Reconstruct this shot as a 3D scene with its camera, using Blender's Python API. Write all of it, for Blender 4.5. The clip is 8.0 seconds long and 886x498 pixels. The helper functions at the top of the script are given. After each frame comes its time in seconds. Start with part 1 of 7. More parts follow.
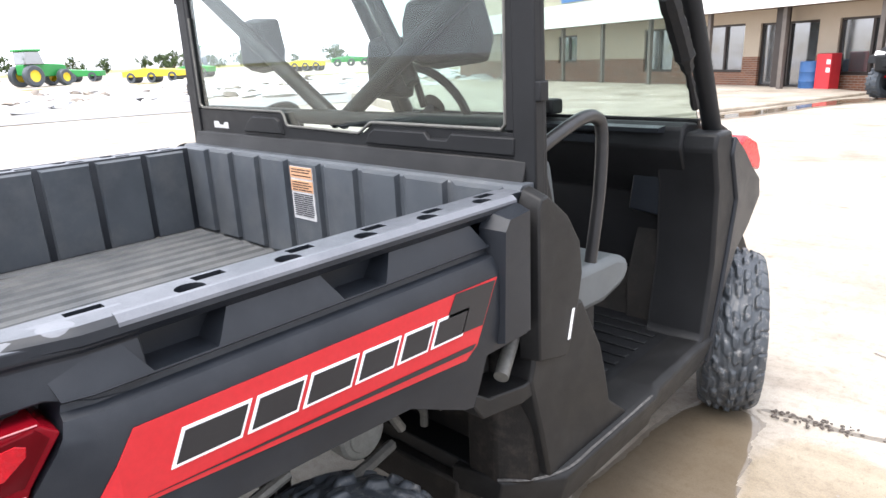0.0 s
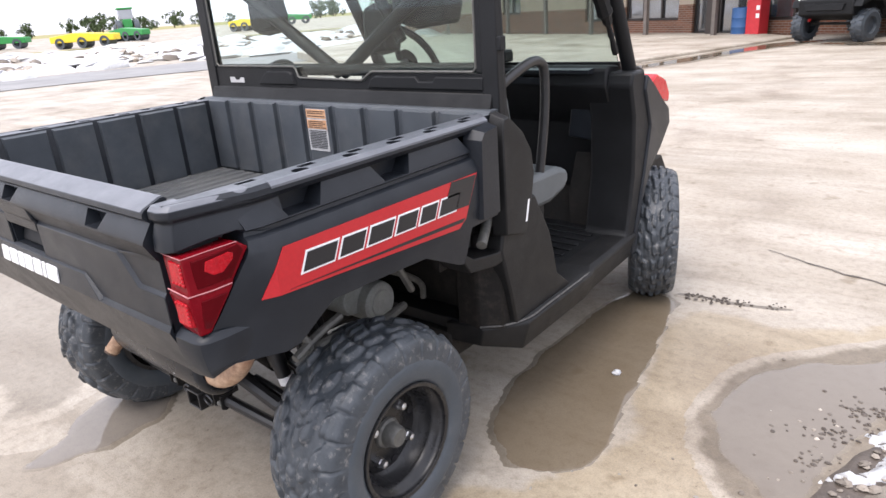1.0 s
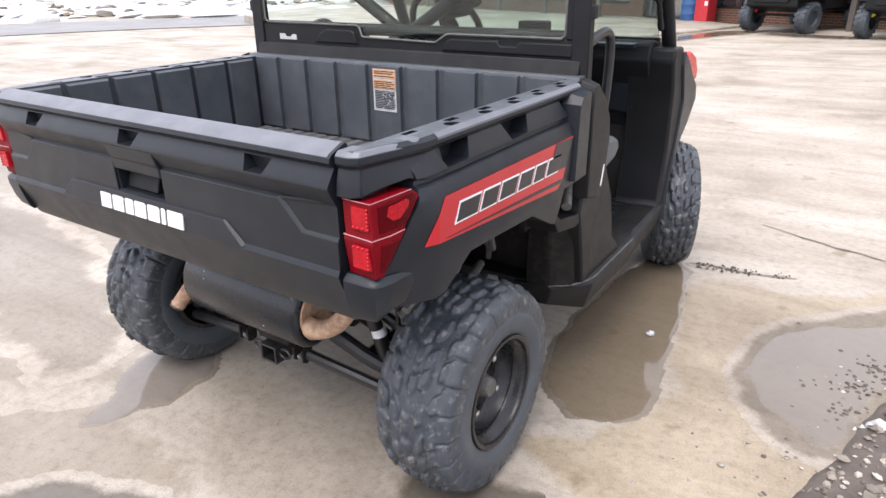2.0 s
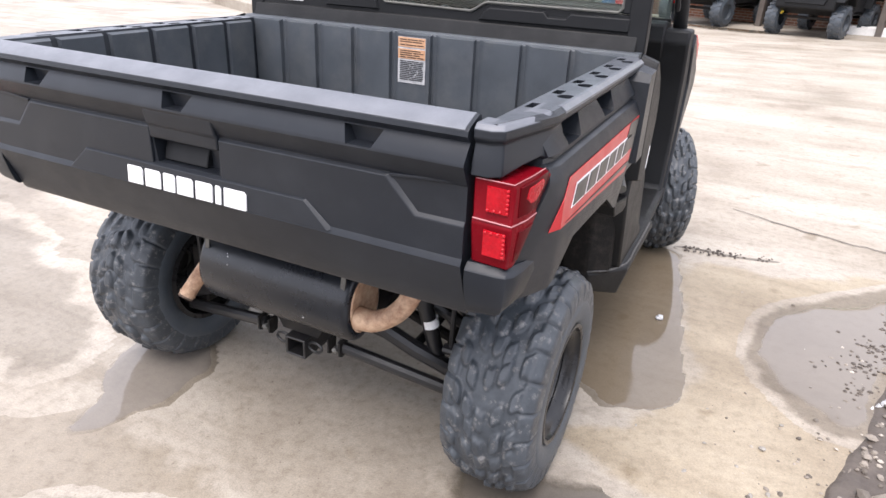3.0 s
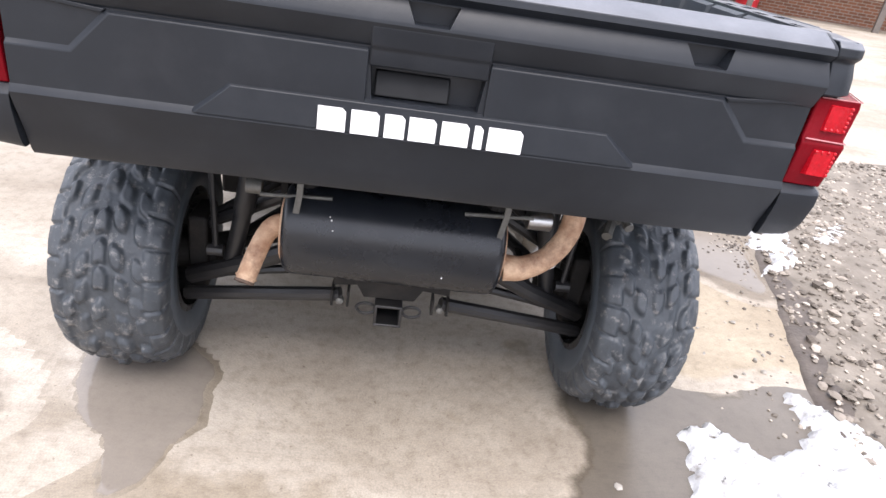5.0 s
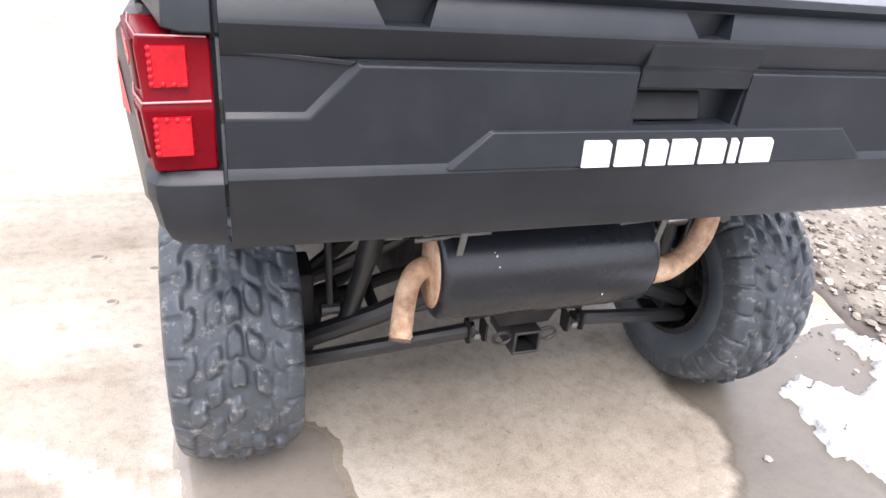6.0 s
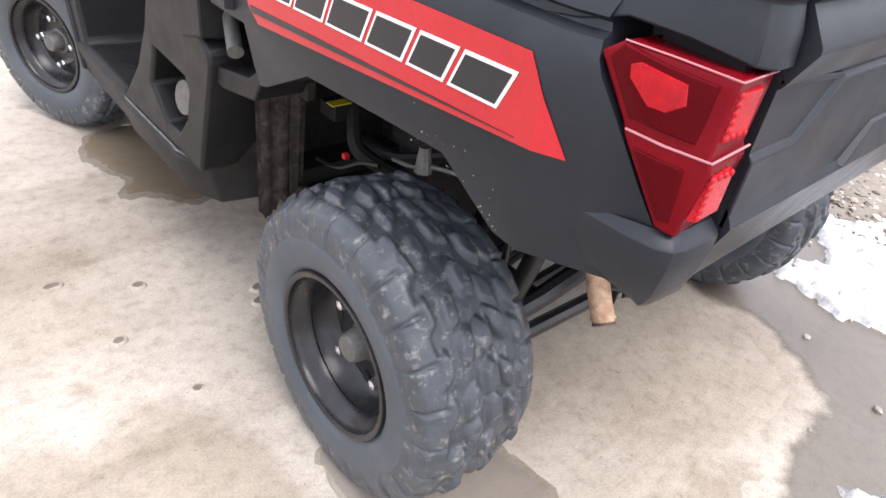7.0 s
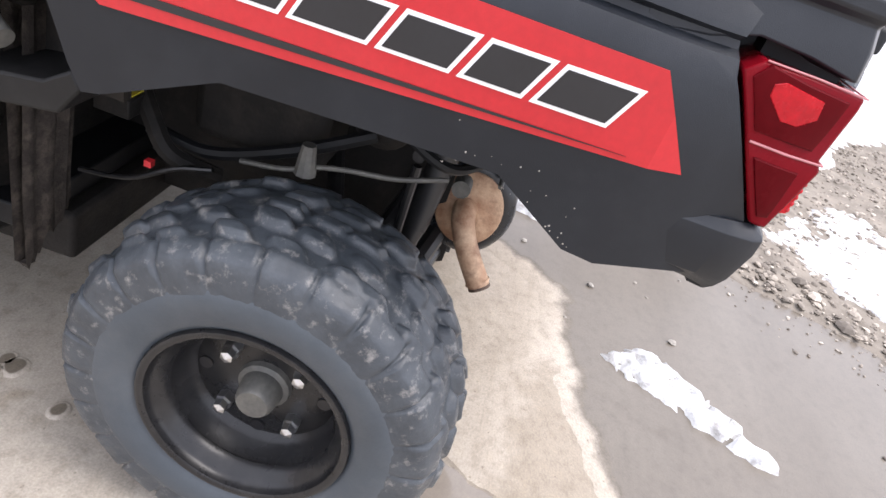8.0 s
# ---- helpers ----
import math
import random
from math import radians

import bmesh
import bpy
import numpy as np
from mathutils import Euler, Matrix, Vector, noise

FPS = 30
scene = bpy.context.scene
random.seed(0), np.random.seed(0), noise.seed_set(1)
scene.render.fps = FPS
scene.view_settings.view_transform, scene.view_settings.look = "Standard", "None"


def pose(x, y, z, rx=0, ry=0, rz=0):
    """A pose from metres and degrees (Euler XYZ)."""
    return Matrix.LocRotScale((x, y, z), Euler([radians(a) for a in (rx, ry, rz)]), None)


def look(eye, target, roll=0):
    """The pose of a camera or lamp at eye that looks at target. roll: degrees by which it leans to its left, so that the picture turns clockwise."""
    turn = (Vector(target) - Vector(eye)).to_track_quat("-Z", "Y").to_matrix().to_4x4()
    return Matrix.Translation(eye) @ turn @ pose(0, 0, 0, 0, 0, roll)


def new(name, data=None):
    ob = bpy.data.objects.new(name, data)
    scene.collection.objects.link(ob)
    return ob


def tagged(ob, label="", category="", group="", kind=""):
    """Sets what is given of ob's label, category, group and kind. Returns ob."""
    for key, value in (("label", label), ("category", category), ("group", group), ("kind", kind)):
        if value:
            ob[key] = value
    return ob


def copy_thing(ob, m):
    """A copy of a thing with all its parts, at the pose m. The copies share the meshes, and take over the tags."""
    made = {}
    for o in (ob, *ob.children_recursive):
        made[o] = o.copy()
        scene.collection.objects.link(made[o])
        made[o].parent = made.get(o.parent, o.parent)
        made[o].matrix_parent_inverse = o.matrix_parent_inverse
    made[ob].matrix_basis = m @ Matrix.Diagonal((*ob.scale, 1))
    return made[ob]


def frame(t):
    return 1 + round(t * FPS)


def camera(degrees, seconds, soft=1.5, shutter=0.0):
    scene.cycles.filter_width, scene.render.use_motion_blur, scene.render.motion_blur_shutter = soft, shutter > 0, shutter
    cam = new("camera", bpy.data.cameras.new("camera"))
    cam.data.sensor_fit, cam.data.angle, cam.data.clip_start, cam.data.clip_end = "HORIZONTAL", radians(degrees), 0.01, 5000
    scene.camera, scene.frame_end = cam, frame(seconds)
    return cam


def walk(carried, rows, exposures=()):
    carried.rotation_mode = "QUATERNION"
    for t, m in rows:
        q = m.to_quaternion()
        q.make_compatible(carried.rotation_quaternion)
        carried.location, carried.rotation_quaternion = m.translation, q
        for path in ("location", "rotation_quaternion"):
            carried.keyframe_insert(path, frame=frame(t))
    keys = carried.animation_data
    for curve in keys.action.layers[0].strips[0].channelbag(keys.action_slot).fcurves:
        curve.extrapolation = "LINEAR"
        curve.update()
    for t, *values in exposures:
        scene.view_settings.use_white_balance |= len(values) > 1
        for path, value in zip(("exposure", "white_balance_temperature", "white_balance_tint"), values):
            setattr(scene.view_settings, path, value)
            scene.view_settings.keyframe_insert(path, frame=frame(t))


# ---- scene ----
cam = camera(69.0, 8.0)
PATH = [
    (0, (1.507, -0.031, 1.4), (0.183, 1.353, 0.821), -2.6),
    (0.2, (1.588, -0.177, 1.401), (0.350, 1.315, 0.911), 1.0),
    (0.5, (1.705, -0.401, 1.467), (0.668, 1.237, 0.976), 0.0),
    (0.7, (1.746, -0.468, 1.468), (0.660, 1.135, 0.966), -2.5),
    (0.8, (1.767, -0.492, 1.452), (0.628, 1.057, 0.901), -4.0),
    (1, (1.813, -0.545, 1.434), (0.62, 0.896, 0.727), -4.2),
    (1.2, (1.829, -0.607, 1.444), (0.664, 0.841, 0.704), -4.3),
    (1.5, (1.743, -0.739, 1.42), (0.75, 0.818, 0.652), -2.6),
    (1.7, (1.658, -0.823, 1.430), (0.694, 0.736, 0.629), -1.2),
    (2, (1.495, -0.876, 1.43), (0.471, 0.652, 0.645), -0.8),
    (2.2, (1.403, -0.863, 1.416), (0.344, 0.642, 0.633), -1.2),
    (3.3, (0.969, -1.023, 1.362), (0.343, 0.688, 0.536), 4.1),
    (3.5, (0.889, -1.049, 1.346), (0.356, 0.701, 0.537), 4.1),
    (3.7, (0.767, -1.057, 1.333), (0.347, 0.715, 0.507), 3.5),
    (4, (0.546, -1.016, 1.304), (0.243, 0.769, 0.455), 2.1),
    (4.2, (0.388, -1.034, 1.318), (0.207, 0.760, 0.452), 3.6),
    (4.5, (0.2, -1.091, 1.233), (0.147, 0.731, 0.41), 6.1),
    (4.7, (0.083, -1.103, 1.221), (0.128, 0.699, 0.355), 8.5),
    (5.8, (-0.49, -0.834, 1.195), (0.093, 0.826, 0.244), 5.1),
    (6, (-0.671, -0.787, 1.189), (-0.034, 0.86, 0.249), 6.1),
    (6.2, (-0.841, -0.753, 1.197), (-0.141, 0.888, 0.295), 8.5),
    (6.5, (-1.021, -0.562, 1.178), (-0.086, 0.929, 0.229), 8.6),
    (6.8, (-1.198, -0.341, 1.183), (-0.087, 0.910, 0.087), 8.7),
    (7, (-1.289, -0.222, 1.193), (-0.114, 0.938, 0.064), 8.6),
    (7.3, (-1.428, -0.044, 1.171), (0.002, 0.845, 0.090), 11.8),
    (7.5, (-1.491, 0.06, 1.179), (0.072, 0.726, 0.124), 16.9),
    (7.8, (-1.486, 0.225, 1.150), (0.198, 0.430, 0.091), 19.8),
    (8, (-1.434, 0.331, 1.128), (0.263, 0.333, 0.069), 20.8),
]
walk(cam, [(t, look(eye, target, roll)) for t, eye, target, roll in PATH], exposures=[(0, 1.75, 6500, 10), (0.5, 1.48, 6500, 11), (1, 1.14, 6500, 13), (1.5, 1.16, 6500, 13), (2, 1.16, 6500, 13), (3.5, 1.34, 6500, 13), (4, 1.22, 6500, 13), (4.5, 1.28, 6500, 13), (6, 1.76, 6500, 13), (6.5, 1.74, 6500, 13), (7, 1.48, 6500, 13), (7.5, 1.40, 6500, 13), (8, 1.42, 6500, 13)])

# ---- world, sun, exposure ----
world = bpy.data.worlds.new("overcast_sky")
scene.world = world
world.use_nodes = True
wn = world.node_tree.nodes
sky = wn.new("ShaderNodeTexSky")
sky.sky_type, sky.sun_disc = "NISHITA", False
sky.sun_elevation, sky.sun_rotation = radians(65), radians(182)
sky.air_density, sky.dust_density, sky.ozone_density = 1.0, 4.0, 1.0
veil = wn.new("ShaderNodeMix")
veil.data_type = "RGBA"
veil.inputs[0].default_value = 0.72
veil.inputs[7].default_value = (9.05, 9.3, 10.3, 1)
world.node_tree.links.new(sky.outputs[0], veil.inputs[6])
world.node_tree.links.new(veil.outputs[2], wn["Background"].inputs[0])
wn["Background"].inputs[1].default_value = 0.108

sun = new("sun", bpy.data.lights.new("sun", "SUN"))
sun.data.energy, sun.data.angle, sun.data.color = 1.5, radians(40), (1.0, 0.96, 0.93)
sun.matrix_world = look((-0.2, -5.0, 11), (0, 0, 0))


# ---- materials ----
def noise_node(nt, coords, scale, detail=4.0, rough=0.6):
    n = nt.nodes.new("ShaderNodeTexNoise")
    n.inputs["Scale"].default_value, n.inputs["Detail"].default_value, n.inputs["Roughness"].default_value = scale, detail, rough
    nt.links.new(coords, n.inputs["Vector"])
    return n.outputs["Fac"]


def ramp_node(nt, fac, stops):
    r = nt.nodes.new("ShaderNodeValToRGB")
    while len(r.color_ramp.elements) < len(stops):
        r.color_ramp.elements.new(0.5)
    for e, (p, c) in zip(r.color_ramp.elements, stops):
        e.position, e.color = p, (*c, 1)
    nt.links.new(fac, r.inputs[0])
    return r.outputs[0]


def mix_node(nt, fac, a, b, kind="MIX"):
    m = nt.nodes.new("ShaderNodeMix")
    m.data_type, m.blend_type = "RGBA", kind
    for sock, val in ((m.inputs[0], fac), (m.inputs[6], a), (m.inputs[7], b)):
        if isinstance(val, (int, float)):
            sock.default_value = val
        elif isinstance(val, tuple):
            sock.default_value = (*val, 1)
        else:
            nt.links.new(val, sock)
    return m.outputs[2]


def surface(name, c1, c2, rough=0.6, metal=0.0, scale=6.0, fine=120.0, bump=0.15, spec=0.5, dirt=None, dirt_scale=3.0, dirt_amount=0.5, rough2=None, fine_mix=0.25, coat=0.0, span=(0.3, 0.7), dirt_span=(0.48, 0.75)):
    """A painted, moulded or mineral surface: two tones, fine grain, patchy dirt and a little relief."""
    m = bpy.data.materials.new(name)
    m.use_nodes = True
    nt = m.node_tree
    b = nt.nodes["Principled BSDF"]
    co = nt.nodes.new("ShaderNodeTexCoord").outputs["Object"]
    big, small = noise_node(nt, co, scale), noise_node(nt, co, fine, 3.0)
    col = ramp_node(nt, big, [(span[0], c1), (span[1], c2)])
    grain = ramp_node(nt, small, [(0.3, (0.72, 0.72, 0.72)), (0.7, (1.25, 1.25, 1.25))])
    col = mix_node(nt, fine_mix, col, mix_node(nt, 1.0, col, grain, "MULTIPLY"))
    if dirt:
        d = noise_node(nt, co, dirt_scale, 8.0, 0.7)
        fac = ramp_node(nt, d, [(dirt_span[0], (0, 0, 0)), (dirt_span[1], (dirt_amount,) * 3)])
        col = mix_node(nt, fac, col, dirt)
    nt.links.new(col, b.inputs["Base Color"])
    r = ramp_node(nt, noise_node(nt, co, scale * 2.3, 6.0), [(0.3, (rough,) * 3), (0.7, ((rough2 or min(1.0, rough + 0.12)),) * 3)])
    nt.links.new(r, b.inputs["Roughness"])
    b.inputs["Metallic"].default_value, b.inputs["Specular IOR Level"].default_value = metal, spec
    b.inputs["Coat Weight"].default_value = coat
    if bump:
        bp = nt.nodes.new("ShaderNodeBump")
        bp.inputs["Strength"].default_value, bp.inputs["Distance"].default_value = bump, 0.004
        nt.links.new(small, bp.inputs["Height"])
        nt.links.new(bp.outputs[0], b.inputs["Normal"])
    return m


def clear(name, tint, rough=0.0, ior=1.45):
    m = bpy.data.materials.new(name)
    m.use_nodes = True
    b = m.node_tree.nodes["Principled BSDF"]
    b.inputs["Base Color"].default_value, b.inputs["Roughness"].default_value = (*tint, 1), rough
    b.inputs["Transmission Weight"].default_value, b.inputs["IOR"].default_value = 1.0, ior
    return m


PLASTIC = surface("moulded_plastic", (0.0092, 0.0112, 0.0150), (0.0134, 0.0162, 0.0210), 0.30, fine=900, bump=0.14, spec=0.33, dirt=(0.05, 0.053, 0.060), dirt_scale=9, dirt_amount=0.18)
CABTRIM = surface("textured_cab_plastic", (0.0062, 0.0063, 0.0066), (0.0105, 0.0105, 0.0108), 0.45, fine=700, bump=0.2, spec=0.3, dirt=(0.05, 0.049, 0.048), dirt_scale=12, dirt_amount=0.2)
LINER = surface("bed_liner_plastic", (0.040, 0.047, 0.056), (0.062, 0.071, 0.082), 0.46, fine=500, bump=0.15, dirt=(0.15, 0.148, 0.142), dirt_scale=5, dirt_amount=0.35)
# paler plastics for upward faces: wear plus the sky's sheen put into the colour
RAILTOP = surface("worn_sheen_rail_plastic", (0.060, 0.066, 0.078), (0.10, 0.107, 0.122), 0.36, scale=12, fine=600, bump=0.12)
SCUFF_SHEEN = surface("scuffed_sheen_rim", (0.105, 0.112, 0.128), (0.145, 0.152, 0.170), 0.36, scale=14, fine=400, bump=0.1)
FLOORING = surface("dusty_bed_floor", (0.055, 0.060, 0.064), (0.105, 0.108, 0.108), 0.40, fine=300, bump=0.2, dirt=(0.17, 0.165, 0.155), dirt_scale=9, dirt_amount=0.4)
BLACKTRIM = surface("black_trim", (0.0055, 0.0060, 0.0070), (0.0095, 0.0102, 0.0116), 0.5, fine=600, bump=0.1, spec=0.3)
STEEL_BLACK = surface("black_painted_steel", (0.010, 0.010, 0.011), (0.018, 0.018, 0.019), 0.32, fine=300, bump=0.06, dirt=(0.05, 0.042, 0.035), dirt_scale=14, dirt_amount=0.3)
UNDER = surface("dirty_undercarriage", (0.012, 0.0115, 0.011), (0.022, 0.020, 0.0185), 0.6, fine=120, bump=0.3, spec=0.2, dirt=(0.07, 0.059, 0.048), dirt_scale=13, dirt_amount=0.35)
MUDDY = surface("muddy_splashed_plastic", (0.009, 0.0083, 0.0078), (0.016, 0.0143, 0.013), 0.65, fine=160, bump=0.3, spec=0.2, dirt=(0.10, 0.083, 0.066), dirt_scale=30, dirt_amount=0.25)
MUDFLAP = surface("mud_caked_rubber", (0.024, 0.021, 0.0185), (0.058, 0.049, 0.043), 0.7, scale=30, fine=160, bump=0.4, spec=0.15, dirt=(0.17, 0.14, 0.115), dirt_scale=28, dirt_amount=0.6)
SCUFF = surface("scuffed_plastic_edge", (0.025, 0.024, 0.023), (0.15, 0.145, 0.14), 0.6, scale=60, fine=300, bump=0.3)
MUFFLER = surface("heat_black_paint", (0.008, 0.010, 0.014), (0.012, 0.014, 0.018), 0.24, fine=200, bump=0.03, dirt=(0.03, 0.03, 0.03), dirt_scale=6, dirt_amount=0.3, rough2=0.32)
RUST = surface("rusted_exhaust", (0.36, 0.20, 0.118), (0.58, 0.40, 0.265), 0.62, 0.1, span=(0.32, 0.62), scale=26, fine=200, bump=0.3, dirt=(0.13, 0.055, 0.035), dirt_scale=22, dirt_amount=0.9)
BURNT_BORE = surface("burnt_end_dark_bore", (0.05, 0.035, 0.028), (0.16, 0.10, 0.07), 0.7, scale=60, fine=200, bump=0.3)
RUBBER = surface("dusty_tyre_rubber", (0.042, 0.052, 0.063), (0.064, 0.077, 0.091), 0.42, scale=8, fine=240, bump=0.1, dirt=(0.15, 0.145, 0.138), dirt_scale=6, dirt_amount=0.22, rough2=0.48, fine_mix=0.12)
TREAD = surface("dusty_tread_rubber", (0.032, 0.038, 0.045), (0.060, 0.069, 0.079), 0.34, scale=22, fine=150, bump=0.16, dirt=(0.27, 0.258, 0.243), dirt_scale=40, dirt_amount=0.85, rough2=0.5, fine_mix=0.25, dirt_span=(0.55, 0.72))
RIM = surface("black_steel_rim", (0.010, 0.010, 0.011), (0.018, 0.018, 0.019), 0.22, spec=0.4, fine=200, bump=0.04, dirt=(0.09, 0.085, 0.078), dirt_scale=18, dirt_amount=0.18)
ZINC = surface("zinc_nut", (0.55, 0.55, 0.56), (0.7, 0.7, 0.7), 0.28, 1.0, fine=200, bump=0.05)
HUB = surface("dusty_hub_cap", (0.09, 0.09, 0.085), (0.15, 0.145, 0.13), 0.5, 0.3, scale=30, bump=0.1)
CASTING = surface("dusty_alloy_casting", (0.22, 0.23, 0.215), (0.33, 0.33, 0.31), 0.55, 0.1, scale=18, fine=160, bump=0.15, dirt=(0.14, 0.12, 0.10), dirt_scale=16, dirt_amount=0.5)
RED = surface("red_decal_vinyl", (0.43, 0.013, 0.019), (0.49, 0.017, 0.023), 0.28, fine=100, bump=0.0, dirt=(0.42, 0.05, 0.05), dirt_amount=0.25)
REDPAINT = surface("red_gloss_plastic", (0.52, 0.012, 0.018), (0.58, 0.016, 0.02), 0.2, bump=0.0)
BLACKINK = surface("black_decal_vinyl", (0.012, 0.012, 0.014), (0.016, 0.016, 0.018), 0.3, bump=0.0)
WHITEINK = surface("white_decal_vinyl", (0.78, 0.78, 0.78), (0.82, 0.82, 0.82), 0.35, bump=0.0)
ORANGE = surface("faded_orange_label_band", (0.50, 0.27, 0.15), (0.58, 0.34, 0.20), 0.4, scale=40, bump=0.0)
LABELGREY = surface("grubby_label_paper", (0.36, 0.36, 0.37), (0.50, 0.50, 0.50), 0.4, scale=40, bump=0.0)
LENS = surface("red_lens_rim", (0.125, 0.002, 0.006), (0.160, 0.003, 0.008), 0.20, bump=0.0, spec=0.10)
LENS_DARK = surface("dark_red_lens", (0.070, 0.002, 0.004), (0.095, 0.003, 0.006), 0.2, bump=0.0, spec=0.06)
# pale tone in place of the highlight on the lens ledges
LENS_GLINT = surface("lens_ledge_glint", (0.40, 0.15, 0.16), (0.48, 0.20, 0.21), 0.3, bump=0.0)
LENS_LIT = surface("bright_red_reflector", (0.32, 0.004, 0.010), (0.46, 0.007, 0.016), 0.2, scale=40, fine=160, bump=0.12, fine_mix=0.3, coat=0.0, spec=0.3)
CHROME = surface("bare_metal", (0.5, 0.5, 0.5), (0.6, 0.6, 0.6), 0.3, 1.0, bump=0.03)
SEAT = surface("grey_seat_vinyl", (0.075, 0.085, 0.088), (0.10, 0.11, 0.115), 0.5, fine=400, bump=0.1)
YELLOW = surface("yellow_warning_vinyl", (0.75, 0.62, 0.05), (0.8, 0.66, 0.07), 0.4, bump=0.0)
GLASS = clear("window_glass", (0.80, 0.91, 0.88), 0.0, 1.40)


def hazed_glass():
    """Clear greenish sheet with a pale diffuse film that stands in for reflected haze."""
    m = clear("hazed_windshield", (0.72, 0.86, 0.80), 0.0, 1.40)
    nt = m.node_tree
    co = nt.nodes.new("ShaderNodeTexCoord").outputs["Object"]
    film = ramp_node(nt, noise_node(nt, co, 3.0, 6.0), [(0.3, (0.10,) * 3), (0.75, (0.26,) * 3)])
    # diffuse share that pales the view as a reflection would
    dust, mix = nt.nodes.new("ShaderNodeBsdfDiffuse"), nt.nodes.new("ShaderNodeMixShader")
    dust.inputs[0].default_value = (0.30, 0.32, 0.29, 1)
    nt.links.new(film, mix.inputs[0])
    nt.links.new(nt.nodes["Principled BSDF"].outputs[0], mix.inputs[1])
    nt.links.new(dust.outputs[0], mix.inputs[2])
    nt.links.new(mix.outputs[0], nt.nodes["Material Output"].inputs[0])
    return m


HAZED = hazed_glass()

SNOW = surface("wet_snow", (0.42, 0.43, 0.45), (0.60, 0.61, 0.62), 0.5, scale=22, fine=70, bump=1.0, dirt=(0.17, 0.15, 0.13), dirt_scale=26, dirt_amount=0.9)
STONE = surface("gravel_stone", (0.20, 0.185, 0.165), (0.36, 0.335, 0.30), 0.7, scale=14, fine=150, bump=0.3)
MUD = surface("wet_mud", (0.055, 0.043, 0.035), (0.105, 0.085, 0.070), 0.5, scale=9, fine=60, bump=0.9)
STUCCO = surface("beige_stucco", (0.47, 0.40, 0.31), (0.51, 0.44, 0.35), 0.85, scale=1.5, fine=60, bump=0.2)
WHITEMETAL = surface("white_fascia_metal", (0.78, 0.78, 0.76), (0.82, 0.81, 0.79), 0.5, scale=1.0, fine=30, bump=0.03)
SOFFIT = surface("brown_soffit", (0.16, 0.11, 0.08), (0.20, 0.14, 0.10), 0.7, scale=2, bump=0.1)
DARKFRAME = surface("dark_bronze_frame", (0.03, 0.022, 0.018), (0.04, 0.03, 0.025), 0.4, bump=0.03)
POSTPAINT = surface("brown_post_paint", (0.10, 0.085, 0.075), (0.14, 0.12, 0.105), 0.5, bump=0.05)
DRUMRED = surface("red_drum_paint", (0.50, 0.02, 0.03), (0.58, 0.03, 0.04), 0.4, bump=0.03)
DRUMBLUE = surface("blue_drum_plastic", (0.03, 0.10, 0.26), (0.04, 0.12, 0.3), 0.45, bump=0.05)
SIGNBLUE = surface("blue_sign_panel", (0.05, 0.16, 0.42), (0.06, 0.18, 0.46), 0.4, bump=0.0)
SIGNGREEN = surface("green_sign_panel", (0.05, 0.32, 0.07), (0.06, 0.36, 0.08), 0.4, bump=0.0)
SIGNRED = surface("red_sign_panel", (0.62, 0.02, 0.03), (0.66, 0.03, 0.04), 0.4, bump=0.0)
GREENPAINT = surface("green_machine_paint", (0.02, 0.22, 0.05), (0.03, 0.26, 0.06), 0.35, bump=0.03)
YELLOWPAINT = surface("yellow_machine_paint", (0.75, 0.55, 0.03), (0.8, 0.6, 0.04), 0.4, bump=0.03)
LEAF = surface("dull_foliage", (0.035, 0.06, 0.02), (0.07, 0.10, 0.035), 0.8, scale=3, fine=20, bump=0.0)
BARK = surface("tree_bark", (0.07, 0.05, 0.035), (0.1, 0.075, 0.055), 0.9, bump=0.3)


def dark_glass(name, ior):
    m = surface(name, (0.05, 0.055, 0.06), (0.10, 0.11, 0.115), 0.04, scale=0.7, bump=0.0, spec=0.5)
    m.node_tree.nodes["Principled BSDF"].inputs["IOR"].default_value = ior
    return m


PANE = dark_glass("dark_pane", 3.0)
WINDSHIELD = dark_glass("tinted_windshield", 1.9)


def brick_material():
    m = surface("brown_brick", (0.17, 0.075, 0.045), (0.26, 0.12, 0.07), 0.85, scale=5, fine=40, bump=0.1)
    nt = m.node_tree
    b = nt.nodes["Principled BSDF"]
    co = nt.nodes.new("ShaderNodeTexCoord").outputs["Object"]
    turn = nt.nodes.new("ShaderNodeMapping")
    turn.inputs["Rotation"].default_value = (radians(90), 0, 0)
    nt.links.new(co, turn.inputs[0])
    br = nt.nodes.new("ShaderNodeTexBrick")
    br.inputs["Scale"].default_value = 1.0
    br.inputs["Brick Width"].default_value, br.inputs["Row Height"].default_value, br.inputs["Mortar Size"].default_value = 0.21, 0.075, 0.008
    br.inputs["Color1"].default_value, br.inputs["Color2"].default_value, br.inputs["Mortar"].default_value = (0.24, 0.10, 0.055, 1), (0.16, 0.07, 0.04, 1), (0.30, 0.26, 0.22, 1)
    nt.links.new(turn.outputs[0], br.inputs[0])
    nt.links.new(br.outputs[0], b.inputs["Base Color"])
    return m


BRICK = brick_material()


def range_node(nt, val, a0, a1, b0, b1):
    m = nt.nodes.new("ShaderNodeMapRange")
    m.interpolation_type = "SMOOTHSTEP"
    for k, v in zip(("From Min", "From Max", "To Min", "To Max"), (a0, a1, b0, b1)):
        m.inputs[k].default_value = v
    nt.links.new(val, m.inputs["Value"])
    return m.outputs[0]


